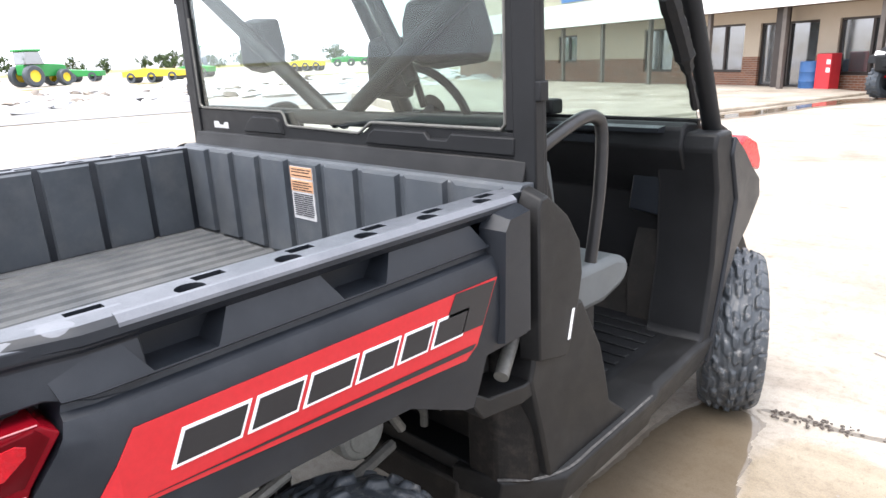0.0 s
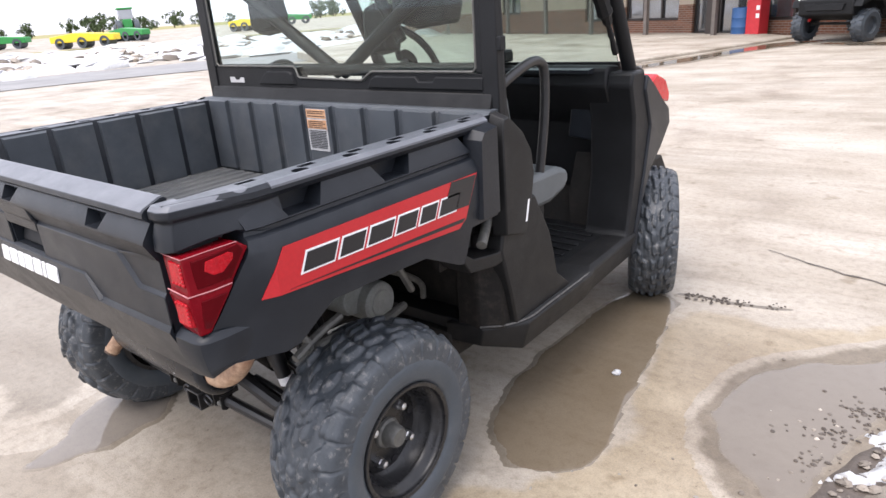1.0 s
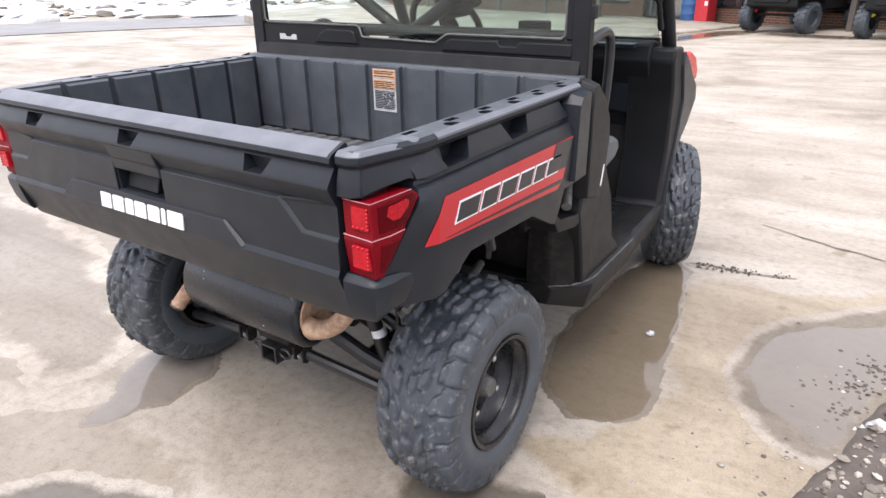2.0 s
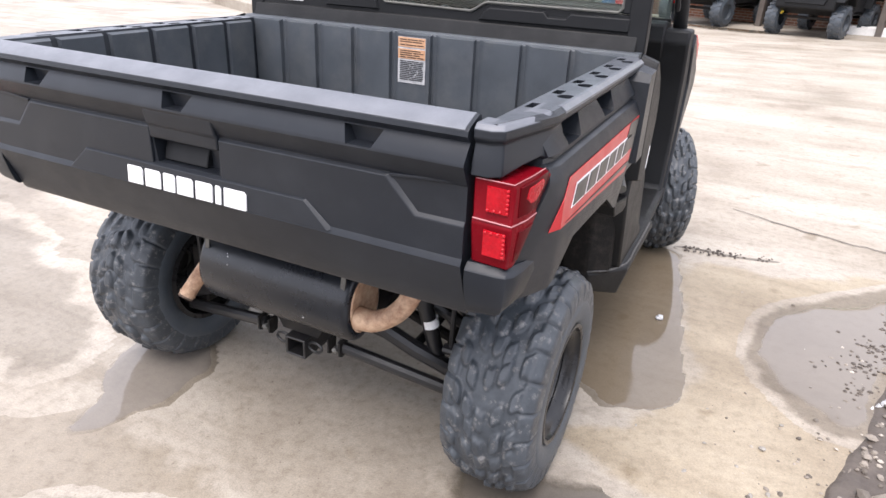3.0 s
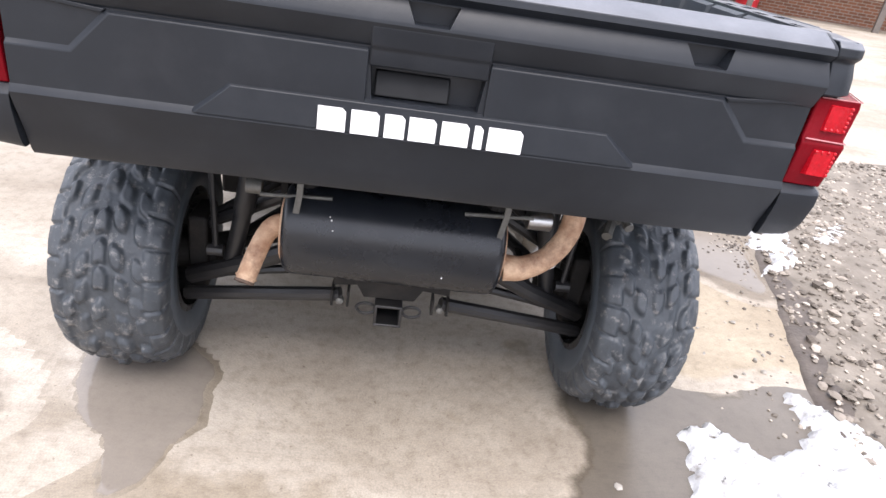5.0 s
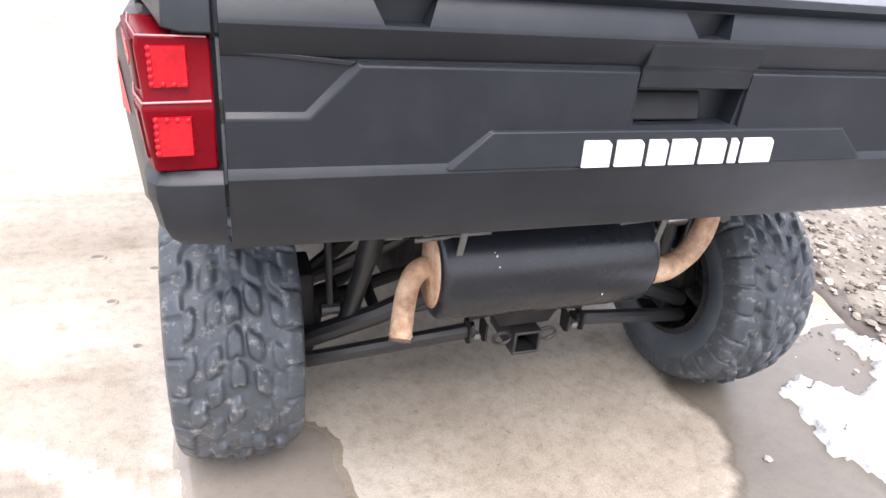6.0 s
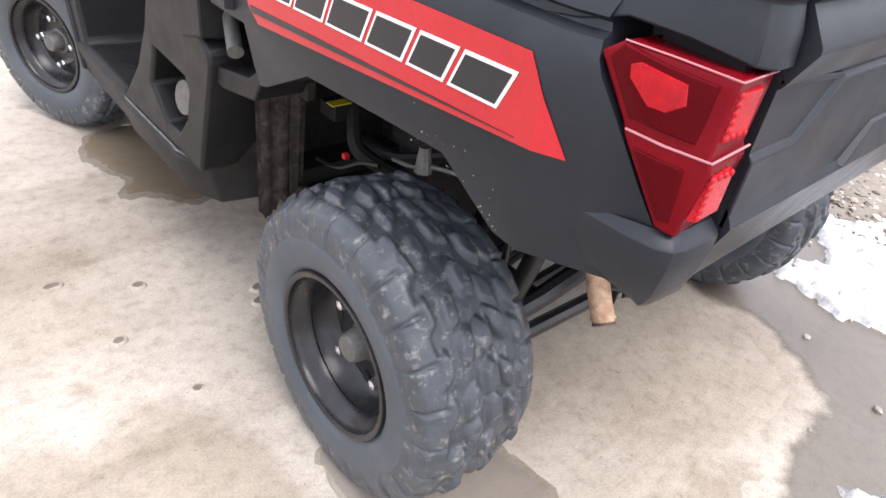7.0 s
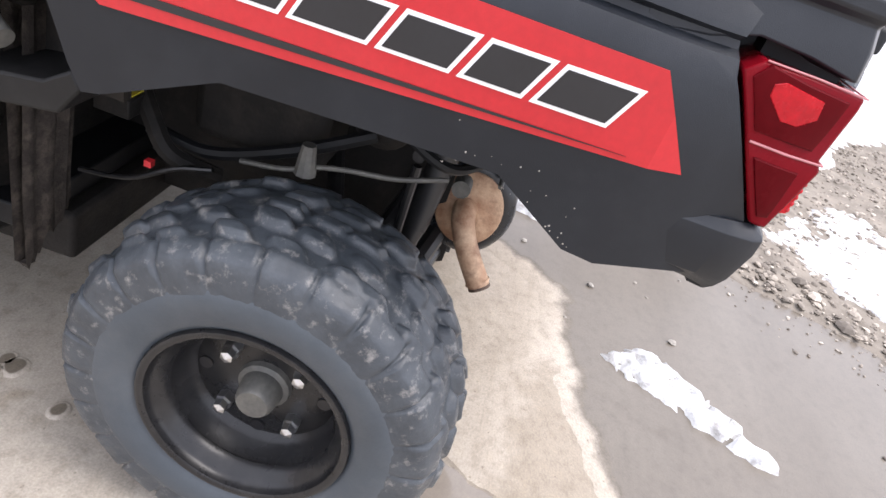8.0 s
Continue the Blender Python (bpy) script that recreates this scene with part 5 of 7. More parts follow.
led_mesh = []
for s in (1, -1):
    side = box_side(s)
    # plate added under the arch, just inside the panel, hiding its ground-lit underside
    bm = bmesh.new()
    arch = [(0.206, 0.774), (0.305, 0.834), (0.42, 0.829), (0.63, 0.817), (0.776, 0.745), (0.802, 0.739)]
    prism(bm, [(y, z + 0.010) for y, z in arch] + [(y, z + 0.004) for y, z in arch[::-1]], "x", s * 0.56, s * 0.762)
    part("arch_cover_plate", bm, UNDER, side, "dirty black plate added under the wheel arch")
    # dark plate added behind the pocket in front of the arch, closing it off
    bm = bmesh.new()
    box(bm, min(s * 0.655, s * 0.672), max(s * 0.655, s * 0.672), 0.81, 1.12, 0.69, 0.832)
    part("pocket_back", bm, UNDER, side)
    # block at the front of the box side
    side_pad(side, s, [(0.858, 0.846), (0.866, 1.084), (0.886, 1.112), (0.966, 1.120), (0.966, 0.846)], 0.745, 0.800, 0.012)
    # the rail's rear end: a cap that wraps the corner above the lamp, with a sloping shoulder
    bm = bmesh.new()
    plan = [(0.668, -0.010, 0.668, 0.05, 1.039), (0.700, -0.010, 0.690, 0.05, 1.039), (0.722, 0.002, 0.700, 0.05, 1.041), (0.737, 0.060, 0.702, 0.08, 1.050), (0.750, 0.118, 0.704, 0.13, 1.054), (0.761, 0.165, 0.706, 0.165, 1.040), (0.760, 0.230, 0.708, 0.23, 1.030)]
    rows = []
    for x, y, xi, yi, low in plan:
        out = Vector((x - xi, y - yi)).normalized()
        ring = [(x, y, low), (x - 0.004 * out.x, y - 0.004 * out.y, 1.070), (x - 0.012 * out.x, y - 0.012 * out.y, 1.094), (x - 0.003 * out.x, y - 0.003 * out.y, 1.103), (x - 0.004 * out.x, y - 0.004 * out.y, 1.118), (x - 0.014 * out.x, y - 0.014 * out.y, 1.1275), (xi, yi, 1.1275), (xi, yi, low)]
        rows.append([bm.verts.new((s * p, q, z)) for p, q, z in ring])
    bm.faces.new(rows[0]), bm.faces.new(rows[-1])
    for p, q in zip(rows, rows[1:]):
        for k in range(8):
            f_ = bm.faces.new((p[k], p[(k + 1) % 8], q[(k + 1) % 8], q[k]))
            # upward faces of the cap are coloured as if mirroring the sky
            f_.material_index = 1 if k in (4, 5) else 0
    part("rail_end", bm, [PLASTIC, SCUFF_SHEEN], side, bevel=0.0025)
    # thin strip whose pale colour draws the highlight along the rail edge
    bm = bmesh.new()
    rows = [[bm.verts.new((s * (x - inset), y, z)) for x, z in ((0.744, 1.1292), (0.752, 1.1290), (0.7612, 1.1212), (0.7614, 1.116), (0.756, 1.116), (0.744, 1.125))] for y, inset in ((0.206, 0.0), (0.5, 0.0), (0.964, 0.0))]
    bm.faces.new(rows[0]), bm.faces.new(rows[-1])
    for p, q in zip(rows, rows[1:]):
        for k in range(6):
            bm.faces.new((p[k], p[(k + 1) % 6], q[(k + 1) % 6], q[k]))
    part("rail_edge", bm, SCUFF_SHEEN, side, "scuffed rail edge with sky sheen in its colour")
    bm = bmesh.new()
    prism(bm, [(0.800, 0.742), (0.830, 0.700), (0.960, 0.676), (1.100, 0.690), (1.120, 0.745), (1.090, 0.738), (0.972, 0.716), (0.850, 0.738), (0.812, 0.764)], "x", s * 0.650, s * 0.774)
    part("pocket_lip", bm, CABTRIM, side, bevel=0.004)
    # the decal folds inwards with the panel at its rear tip
    bm = bmesh.new()
    flat = [(0.165, 0.9653), (0.190, 1.003), (0.862, 0.996), (0.850, 0.975), (0.800, 0.880), (0.768, 0.860), (0.165, 0.9052)]
    front, rear = [[bm.verts.new((s * x, y, z)) for y, z in flat] + [bm.verts.new((s * (x - 0.0114), 0.127, 0.908))] for x in (0.7897, 0.7885)]
    for side_verts in (front, rear):
        bm.faces.new(side_verts[:7])
        bm.faces.new((side_verts[6], side_verts[7], side_verts[0]))
    for k in range(8):
        bm.faces.new((front[k], front[(k + 1) % 8], rear[(k + 1) % 8], rear[k]))
    bmesh.ops.recalc_face_normals(bm, faces=bm.faces)
    red = part("decal", bm, RED, side, "red vinyl decal with black pinstripe", smooth=False)
    side_film(red, s, [(0.745, 0.997), (0.855, 0.992), (0.815, 0.915), (0.700, 0.922)], 0.7900, BLACKINK, "decal_corner")
    side_film(red, s, [(0.19, 0.9095), (0.60, 0.8845), (0.785, 0.8745), (0.795, 0.884), (0.60, 0.8930)], 0.7900, BLACKINK, "pinstripe")
    # six leaning blocks in place of the lettering, mirrored on the left side
    edges = [(0.222, 0.318), (0.326, 0.406), (0.414, 0.502), (0.510, 0.590), (0.598, 0.668), (0.676, 0.758)]
    for e0, e1 in edges:
        if s < 0:
            e0, e1 = 0.980 - e1, 0.980 - e0
        base = lambda y: 0.930 - (y - 0.222) * 0.030
        lean = 0.022 * s
        y0, y1 = e0, e1
        outer = slanted(y0, y1, base(y0), base(y1), 0.048, lean)
        blk = side_film(red, s, outer, 0.7902, WHITEINK, "decal_letter_block", "black block with white outline", 0.0010)
        side_film(blk, s, shrink(outer, 0.0045), 0.7914, BLACKINK, "block_fill")
    # tail lamp: a body that wraps the corner, with two bright reflectors to the rear and one to the side
    lamp_bm = bmesh.new()
    lv = []
    for z, x_out, y_mid, x_side, y_front, up in ((1.034, 0.748, -0.004, 0.764, 0.106, 0.004), (1.022, 0.750, -0.004, 0.771, 0.124, 0.002), (0.964, 0.747, -0.002, 0.762, 0.086, 0.003), (0.953, 0.750, -0.008, 0.764, 0.080, 0.003), (0.872, 0.743, 0.004, 0.749, 0.026, 0.003)):
        ring = [(0.672, y_mid + 0.006), (x_out, y_mid), ((x_out + x_side) / 2 + 0.004, (y_mid + y_front) / 2), (x_side, y_front), (0.70, y_front), (0.672, max(0.03, y_front))]
        lv.append([lamp_bm.verts.new((s * x, y, z + (up if k in (2, 3, 4) else 0))) for k, (x, y) in enumerate(ring)])
    lamp_bm.faces.new(lv[0]), lamp_bm.faces.new(lv[-1])
    for p, q in zip(lv, lv[1:]):
        for k in range(6):
            lamp_bm.faces.new((p[k], p[(k + 1) % 6], q[(k + 1) % 6], q[k]))
    lamp = part("tail_lamp", lamp_bm, LENS, UTV, "wrap-round red tail lamp in two tiers", bevel=0.003)
    for z0, z1, y0 in ((0.976, 1.026, 0.0), (0.895, 0.946, -0.004)):
        bm = bmesh.new()
        pad(bm, [(s * 0.696, z0), (s * 0.742, z0 - 0.002), (s * 0.742, z1), (s * 0.696, z1)], "y", 0.006, y0 - 0.004, 0.003)
        part("reflector", bm, LENS_LIT, lamp, "bright red moulded reflector")
        edge = z0 + 0.005 if z0 > 0.95 else z1 - 0.005
        dots = [(0.737, z0 + 0.005 + (z1 - z0 - 0.010) * k / 5) for k in range(6)] + [(0.702 + 0.0115 * k, edge) for k in range(3)]
        # thin pale lines drawn where the lens edges would catch the sky
        if z0 > 0.95:
            bm = bmesh.new()
            tube(bm, [(s * 0.676, -0.0015, 1.0345), (s * 0.748, -0.0055, 1.0350), (s * 0.760, 0.050, 1.0385), (s * 0.764, 0.105, 1.0385)], 0.0010, 6)
            part("lens_edge", bm, LENS_GLINT, lamp, "pale glint painted along the upper lens edge")
            bm = bmesh.new()
            tube(bm, [(s * 0.675, -0.0030, 0.962), (s * 0.7490, -0.0060, 0.960), (s * 0.7608, 0.038, 0.961), (s * 0.7640, 0.079, 0.962)], 0.0014, 6)
            part("lens_seam", bm, LENS_GLINT, lamp, "pale glint painted along the lens seam")
        for dx, dz in dots:
            if not led_mesh:
                bm = bmesh.new()
                bmesh.ops.create_uvsphere(bm, u_segments=8, v_segments=6, radius=0.0036)
                led = part("led", bm, LENS_LIT, lamp)
                led_mesh.append(led.data)
            else:
                led = new("led", led_mesh[0])
                led.parent = lamp
            led.location = (s * dx, y0 - 0.003, dz)

    def on_lens(y, z, up):
        """A point on the lamp's side face, upper or lower tier."""
        t = (z - 0.966) / 0.060 if z > 0.96 else (z - 0.872) / 0.081
        xo, ym, xs, yf = (0.747 + 0.003 * t, -0.002 - 0.002 * t, 0.762 + 0.009 * t, 0.086 + 0.038 * t) if z > 0.96 else (0.743 + 0.007 * t, 0.004 - 0.012 * t, 0.749 + 0.015 * t, 0.026 + 0.054 * t)
        xm, yc = (xo + xs) / 2 + 0.004, (ym + yf) / 2
        x = xo + (xm - xo) * (y - ym) / (yc - ym) if y < yc else xm + (xs - xm) * (y - yc) / (yf - yc)
        return (s * (x + up), y, z)

    def lens_panel(pts, up, material, name, label):
        bm = bmesh.new()
        n = len(pts)
        cy, cz = sum(p[0] for p in pts) / n, sum(p[1] for p in pts) / n
        rows = [[bm.verts.new(on_lens(cy + (y - cy) * k, cz + (z - cz) * k, h)) for y, z in pts] for k, h in ((1.0, -0.006), (1.0, up * 0.6), (0.95, up), (0.5, up))]
        mid = bm.verts.new(on_lens(cy, cz, up))
        for p, q in zip(rows, rows[1:]):
            for k in range(n):
                bm.faces.new((p[k], p[(k + 1) % n], q[(k + 1) % n], q[k]))
        for k in range(n):
            bm.faces.new((rows[-1][k], rows[-1][(k + 1) % n], mid))
        return part(name, bm, material, lamp, label)

    lens_panel([(0.100, 1.037), (0.112, 1.022), (0.096, 0.998), (0.080, 0.973), (0.044, 0.972), (0.014, 0.971), (0.011, 1.000), (0.010, 1.027), (0.056, 1.031)], 0.0026, LENS_DARK, "lens_panel", "dark red lens field")
    lens_panel([(0.066, 0.948), (0.040, 0.947), (0.014, 0.946), (0.012, 0.918), (0.012, 0.888), (0.024, 0.886), (0.046, 0.918)], 0.0026, LENS_DARK, "lens_panel", "dark red lens field")
    lens_panel([(0.088, 1.010), (0.090, 1.022), (0.080, 1.027), (0.056, 1.024), (0.034, 1.021), (0.030, 1.002), (0.046, 0.990), (0.064, 0.990)], 0.0036, LENS_LIT, "reflector", "bright red moulded reflector")
    # dark filler added for the shaded lamp recess, and the corner foot below
    bm = bmesh.new()
    box(bm, min(s * 0.668, s * 0.712), max(s * 0.668, s * 0.712), 0.014, 0.10, 1.028, 1.070)
    part("recess_filler", bm, BLACKTRIM, lamp)
    bm = bmesh.new()
    rows = []
    for x, y, nx, ny, wide, low in ((0.667, -0.008, 0.0, -1.0, 0.014, 0.760), (0.728, -0.007, 0.15, -0.99, 0.015, 0.766), (0.746, -0.002, 0.55, -0.83, 0.016, 0.770), (0.756, 0.012, 0.85, -0.53, 0.016, 0.774), (0.762, 0.045, 0.97, -0.22, 0.008, 0.779), (0.7645, 0.112, 0.99, -0.14, 0.001, 0.783)):
        top = 0.872 if wide > 0.005 else 0.864
        ring = [(0.040, top), (wide, top), (0.003, 0.8625), (0.0, 0.858), (0.0, 0.838), (0.009, 0.796), (0.017, low + 0.010), (0.026, low), (0.045, low)]
        rows.append([bm.verts.new((s * (x - nx * d), y - ny * d, z)) for d, z in ring])
    bm.faces.new(rows[0]), bm.faces.new(rows[-1])
    for p, q in zip(rows, rows[1:]):
        for k in range(9):
            bm.faces.new((p[k], p[(k + 1) % 9], q[(k + 1) % 9], q[k]))
    part("corner_foot", bm, PLASTIC, UTV, "moulded lower corner with a narrow upward ledge", bevel=0.0015)

# front wall of the box with its flutes, and the floor
bm = bmesh.new()
prism(bm, [(1.006, 0.80), (1.006, 1.126), (1.020, 1.136), (1.060, 1.136), (1.060, 0.80)], "x", -0.735, 0.735)
bulkhead = part("bulkhead", bm, LINER, UTV, "fluted dark grey front wall of the cargo box")
xs = [-0.70, -0.545, -0.390, -0.235, -0.080, 0.076, 0.232, 0.388, 0.544, 0.700]
for x0, x1 in zip(xs, xs[1:]):
    bm = bmesh.new()
    pad_sides(bm, [(x0 + 0.003, 0.85), (x1 - 0.007, 0.85), (x1 - 0.007, 1.131), (x0 + 0.003, 1.131)], "y", 1.008, 0.990, (0.0, 0.002, 0.005, 0.030))
    part("flute", bm, LINER, bulkhead)
for s in (1, -1):
    ys = [0.05, 0.20, 0.36, 0.52, 0.68, 0.84, 0.985]
    for y0, y1 in zip(ys, ys[1:]):
        bm = bmesh.new()
        pad(bm, [(y0 + 0.008, 0.838), (y1 - 0.008, 0.838), (y1 - 0.008, 1.121), (y0 + 0.008, 1.121)], "x", s * 0.680, s * 0.666, 0.006)
        part("side_flute", bm, LINER, UTV)
bm = bmesh.new()
prism(bm, [(0.04, 0.806), (0.04, 0.838), (1.02, 0.838), (1.02, 0.806)], "x", -0.690, 0.690)
bed_floor = part("bed_floor", bm, FLOORING, UTV, "dusty ribbed cargo bed floor")
for k in range(21):
    x = -0.63 + 0.063 * k
    bm = bmesh.new()
    pad(bm, [(x - 0.022, 0.055), (x + 0.022, 0.055), (x + 0.022, 0.985), (x - 0.022, 0.985)], "z", 0.837, 0.847, 0.006)
    part("floor_rib", bm, FLOORING, bed_floor)

# warning label on the bulkhead
bm = bmesh.new()
prism(bm, [(-0.052, 0.968), (0.052, 0.968), (0.052, 1.118), (-0.052, 1.118)], "y", 0.9880, 0.9902)
warn = part("warning_label", bm, LABELGREY, bulkhead, "grubby white warning label with faded orange bands", smooth=False)
for z0, z1, mt in ((1.086, 1.117, ORANGE), (1.048, 1.080, ORANGE)):
    bm = bmesh.new()
    prism(bm, [(-0.051, z0), (0.051, z0), (0.051, z1), (-0.051, z1)], "y", 0.9867, 0.9880)
    part("label_band", bm, mt, warn, smooth=False)
rnd = random.Random(21)
for z in (1.109, 1.102, 1.092, 1.073, 1.066, 1.059, 1.052, 1.039, 1.033, 1.027, 1.021, 1.015, 1.009, 1.003, 0.997, 0.991, 0.985, 0.979):
    bm = bmesh.new()
    x = -0.044
    while x < 0.035:
        w = rnd.uniform(0.02, 0.05)
        prism(bm, [(x, z), (min(x + w, 0.046), z), (min(x + w, 0.046), z + 0.0026), (x, z + 0.0026)], "y", 0.9857, 0.9867)
        x += w + rnd.uniform(0.002, 0.005)
    part("label_line", bm, BLACKINK, warn, smooth=False)

# cab: back panel, cage, roof, window
bm = bmesh.new()
prism(bm, [(-0.725, 1.10), (0.725, 1.10), (0.725, 1.236), (0.230, 1.236), (0.178, 1.207), (-0.150, 1.213), (-0.168, 1.253), (-0.725, 1.256)], "y", 1.064, 1.108)
back = part("cab_back_panel", bm, BLACKTRIM, UTV, "black lower panel under the rear window", bevel=0.003)
bm = bmesh.new()
prism(bm, [(1.066, 1.105), (1.046, 1.112), (1.042, 1.128), (1.058, 1.178), (1.066, 1.182)], "x", -0.715, 0.715)
part("panel_ledge", bm, CABTRIM, back, "worn dark grey ledge", bevel=0.003)
for outline in ([(-0.400, 1.188), (-0.170, 1.188), (-0.186, 1.232), (-0.205, 1.243), (-0.335, 1.243), (-0.365, 1.225)],
                [(0.200, 1.184), (0.690, 1.184), (0.690, 1.229), (0.505, 1.229), (0.492, 1.214), (0.438, 1.214), (0.425, 1.229), (0.242, 1.229), (0.222, 1.218)]):
    bm = bmesh.new()
    pad(bm, outline, "y", 1.066, 1.054, 0.005)
    part("panel_hump", bm, BLACKTRIM, back, bevel=0.002)
bm = bmesh.new()
prism(bm, [(-0.592, 1.194), (-0.498, 1.194), (-0.498, 1.214), (-0.520, 1.214), (-0.530, 1.205), (-0.555, 1.205), (-0.562, 1.216), (-0.592, 1.216)], "y", 1.0622, 1.066)
part("maker_mark", bm, LABELGREY, back, smooth=False)

bars = [
    ([(0.712, 1.10, 1.06), (0.712, 1.085, 1.40), (0.705, 1.085, 1.74)], 0.026), ([(-0.712, 1.10, 1.06), (-0.712, 1.085, 1.40), (-0.705, 1.085, 1.74)], 0.026),
    ([(0.705, 1.085, 1.72), (0.69, 1.45, 1.775), (0.68, 1.66, 1.775), (0.680, 1.75, 1.740), (0.690, 1.90, 1.50), (0.700, 2.10, 1.12)], 0.030),
    ([(-0.705, 1.085, 1.72), (-0.69, 1.45, 1.775), (-0.68, 1.66, 1.775), (-0.680, 1.75, 1.740), (-0.690, 1.90, 1.50), (-0.700, 2.10, 1.12)], 0.030),
    ([(-0.705, 1.085, 1.715), (0.705, 1.085, 1.715)], 0.024), ([(-0.68, 1.74, 1.75), (0.68, 1.74, 1.75)], 0.022),
    ([(0.05, 1.17, 1.71), (0.28, 1.17, 1.33)], 0.020),
    ([(-0.70, 1.13, 1.655), (-0.02, 1.15, 1.225)], 0.024), ([(0.70, 1.13, 1.655), (0.0, 1.15, 1.225)], 0.024),
    ([(-0.70, 1.12, 1.24), (0.70, 1.12, 1.24)], 0.022),
]
for pts, r in bars:
    bm = bmesh.new()
    tube(bm, curve_path(pts, 6) if len(pts) > 2 else pts, r, 12)
    part("cage_bar", bm, BLACKTRIM, UTV, "black steel roll cage bar")
# flat pillar covers seen from behind
for s in (1, -1):
    bm = bmesh.new()
    prism(bm, [(s * 0.682, 1.09), (s * 0.742, 1.09), (s * 0.732, 1.722), (s * 0.676, 1.722)], "y", 1.058, 1.092)
    part("pillar_cover", bm, BLACKTRIM, UTV, bevel=0.004)
    for z in (1.30, 1.60):
        bm = bmesh.new()
        box(bm, min(s * 0.733, s * 0.750), max(s * 0.733, s * 0.750), 1.06, 1.09, z, z + 0.04)
        part("window_clamp", bm, BLACKTRIM, UTV, bevel=0.003)
# A-pillar weather strip with ragged clips
for s in (1,):
    bm = bmesh.new()
    rnd = random.Random(31)
    clip = [(s * 0.690, 1.738 + 0.235 * k / 30 + 0.014 * math.sin(k * 0.1), 1.525 - 0.32 * k / 30) for k in range(31)]
    tube(bm, clip, [(0.030 if k < 15 else 0.030 - 0.022 * (k - 15) / 6 if k < 21 else 0.012) + rnd.uniform(-0.0025, 0.0025) for k in range(31)], 8)
    part("pillar_strip", bm, BLACKTRIM, UTV)
bm = bmesh.new()
prism(bm, [(1.030, 1.716), (1.028, 1.790), (1.06, 1.825), (1.20, 1.845), (1.62, 1.840), (1.80, 1.815), (1.82, 1.78), (1.74, 1.750), (1.12, 1.722)], "x", -0.710, 0.710)
part("roof", bm, PLASTIC, UTV, "dark grey moulded hard roof", bevel=0.018)
for s in (1, -1):
    bm = bmesh.new()
    prism(bm, [(1.10, 1.745), (1.76, 1.765), (1.76, 1.740), (1.70, 1.708), (1.60, 1.725), (1.50, 1.705), (1.44, 1.718), (1.20, 1.712)], "x", s * 0.63, s * 0.70)
    part("roof_lining", bm, BLACKTRIM, UTV, bevel=0.006)
bm = bmesh.new()
box(bm, -0.684, 0.684, 1.067, 1.072, 1.205, 1.705)
pane = part("rear_window", bm, GLASS, UTV, "clear slightly green rear window", smooth=False)
pane.visible_shadow = False
for x0, x1, z0, z1 in ((-0.690, -0.660, 1.257, 1.684), (0.660, 0.690, 1.238, 1.684), (-0.69, 0.69, 1.684, 1.716)):
    bm = bmesh.new()
    box(bm, x0, x1, 1.060, 1.078, z0, z1)
    part("window_seal", bm, BLACKTRIM, pane, bevel=0.004)
bm = bmesh.new()
tube(bm, [(x, 1.061, z) for x, z in ((-0.662, 1.55), (-0.664, 1.272), (-0.652, 1.260), (-0.176, 1.257), (-0.164, 1.248), (-0.154, 1.222), (-0.146, 1.217), (0.172, 1.211), (0.182, 1.214), (0.222, 1.238), (0.234, 1.241), (0.648, 1.241), (0.660, 1.252), (0.662, 1.684))], 0.0040, 8)
part("window_bead", bm, HUB, pane, "pale grey edge of the window seal")

bm = bmesh.new()
prism(bm, [(2.085, 1.150), (2.091, 1.152), (1.786, 1.722), (1.780, 1.720)], "x", -0.655, 0.655)
windshield = part("windshield", bm, HAZED, UTV, "greenish front windshield with reflected haze in its film", smooth=False)
windshield.visible_shadow = False
for z, y in ((1.150, 2.085), (1.715, 1.784)):
    bm = bmesh.new()
    box(bm, -0.66, 0.66, y - 0.012, y + 0.014, z - 0.014, z + 0.014)
    part("windshield_seal", bm, BLACKTRIM, windshield, bevel=0.004)

# headrests on the cage, seat, dash, steering wheel
for x, w in ((-0.46, 0.095), (0.37, 0.135), (0.16, 0.07)):
    z = 1.455 if abs(x) > 0.3 else 1.37
    bm = bmesh.new()
    pad(bm, [(x - w, z - 0.075), (x - w * 0.4, z - 0.095), (x + w * 0.85, z - 0.08), (x + w, z - 0.02), (x + w * 0.75, z + 0.08), (x - w * 0.8, z + 0.09), (x - w, z + 0.03)], "y", 1.235, 1.165, 0.016)
    part("headrest", bm, BLACKTRIM, UTV, "black padded headrest", bevel=0.012)
bm = bmesh.new()
prism(bm, [(1.22, 0.62), (1.16, 1.16), (1.22, 1.18), (1.30, 1.14), (1.36, 0.86), (1.36, 0.62)], "x", -0.64, 0.62)
part("backrest", bm, SEAT, UTV, "dark grey vinyl bench backrest", bevel=0.02)
bm = bmesh.new()
prism(bm, [(1.24, 0.74), (1.24, 0.86), (1.36, 0.855), (1.52, 0.850), (1.58, 0.83), (1.595, 0.79), (1.56, 0.755), (1.45, 0.73)], "x", -0.66, 0.690)
part("seat", bm, SEAT, UTV, "grey vinyl bench seat cushion", bevel=0.02)
bm = bmesh.new()
prism(bm, [(1.22, 0.40), (1.22, 0.75), (1.46, 0.74), (1.46, 0.62), (1.42, 0.40)], "x", -0.66, 0.655)
part("seat_base", bm, BLACKTRIM, UTV, bevel=0.006)
bm = bmesh.new()
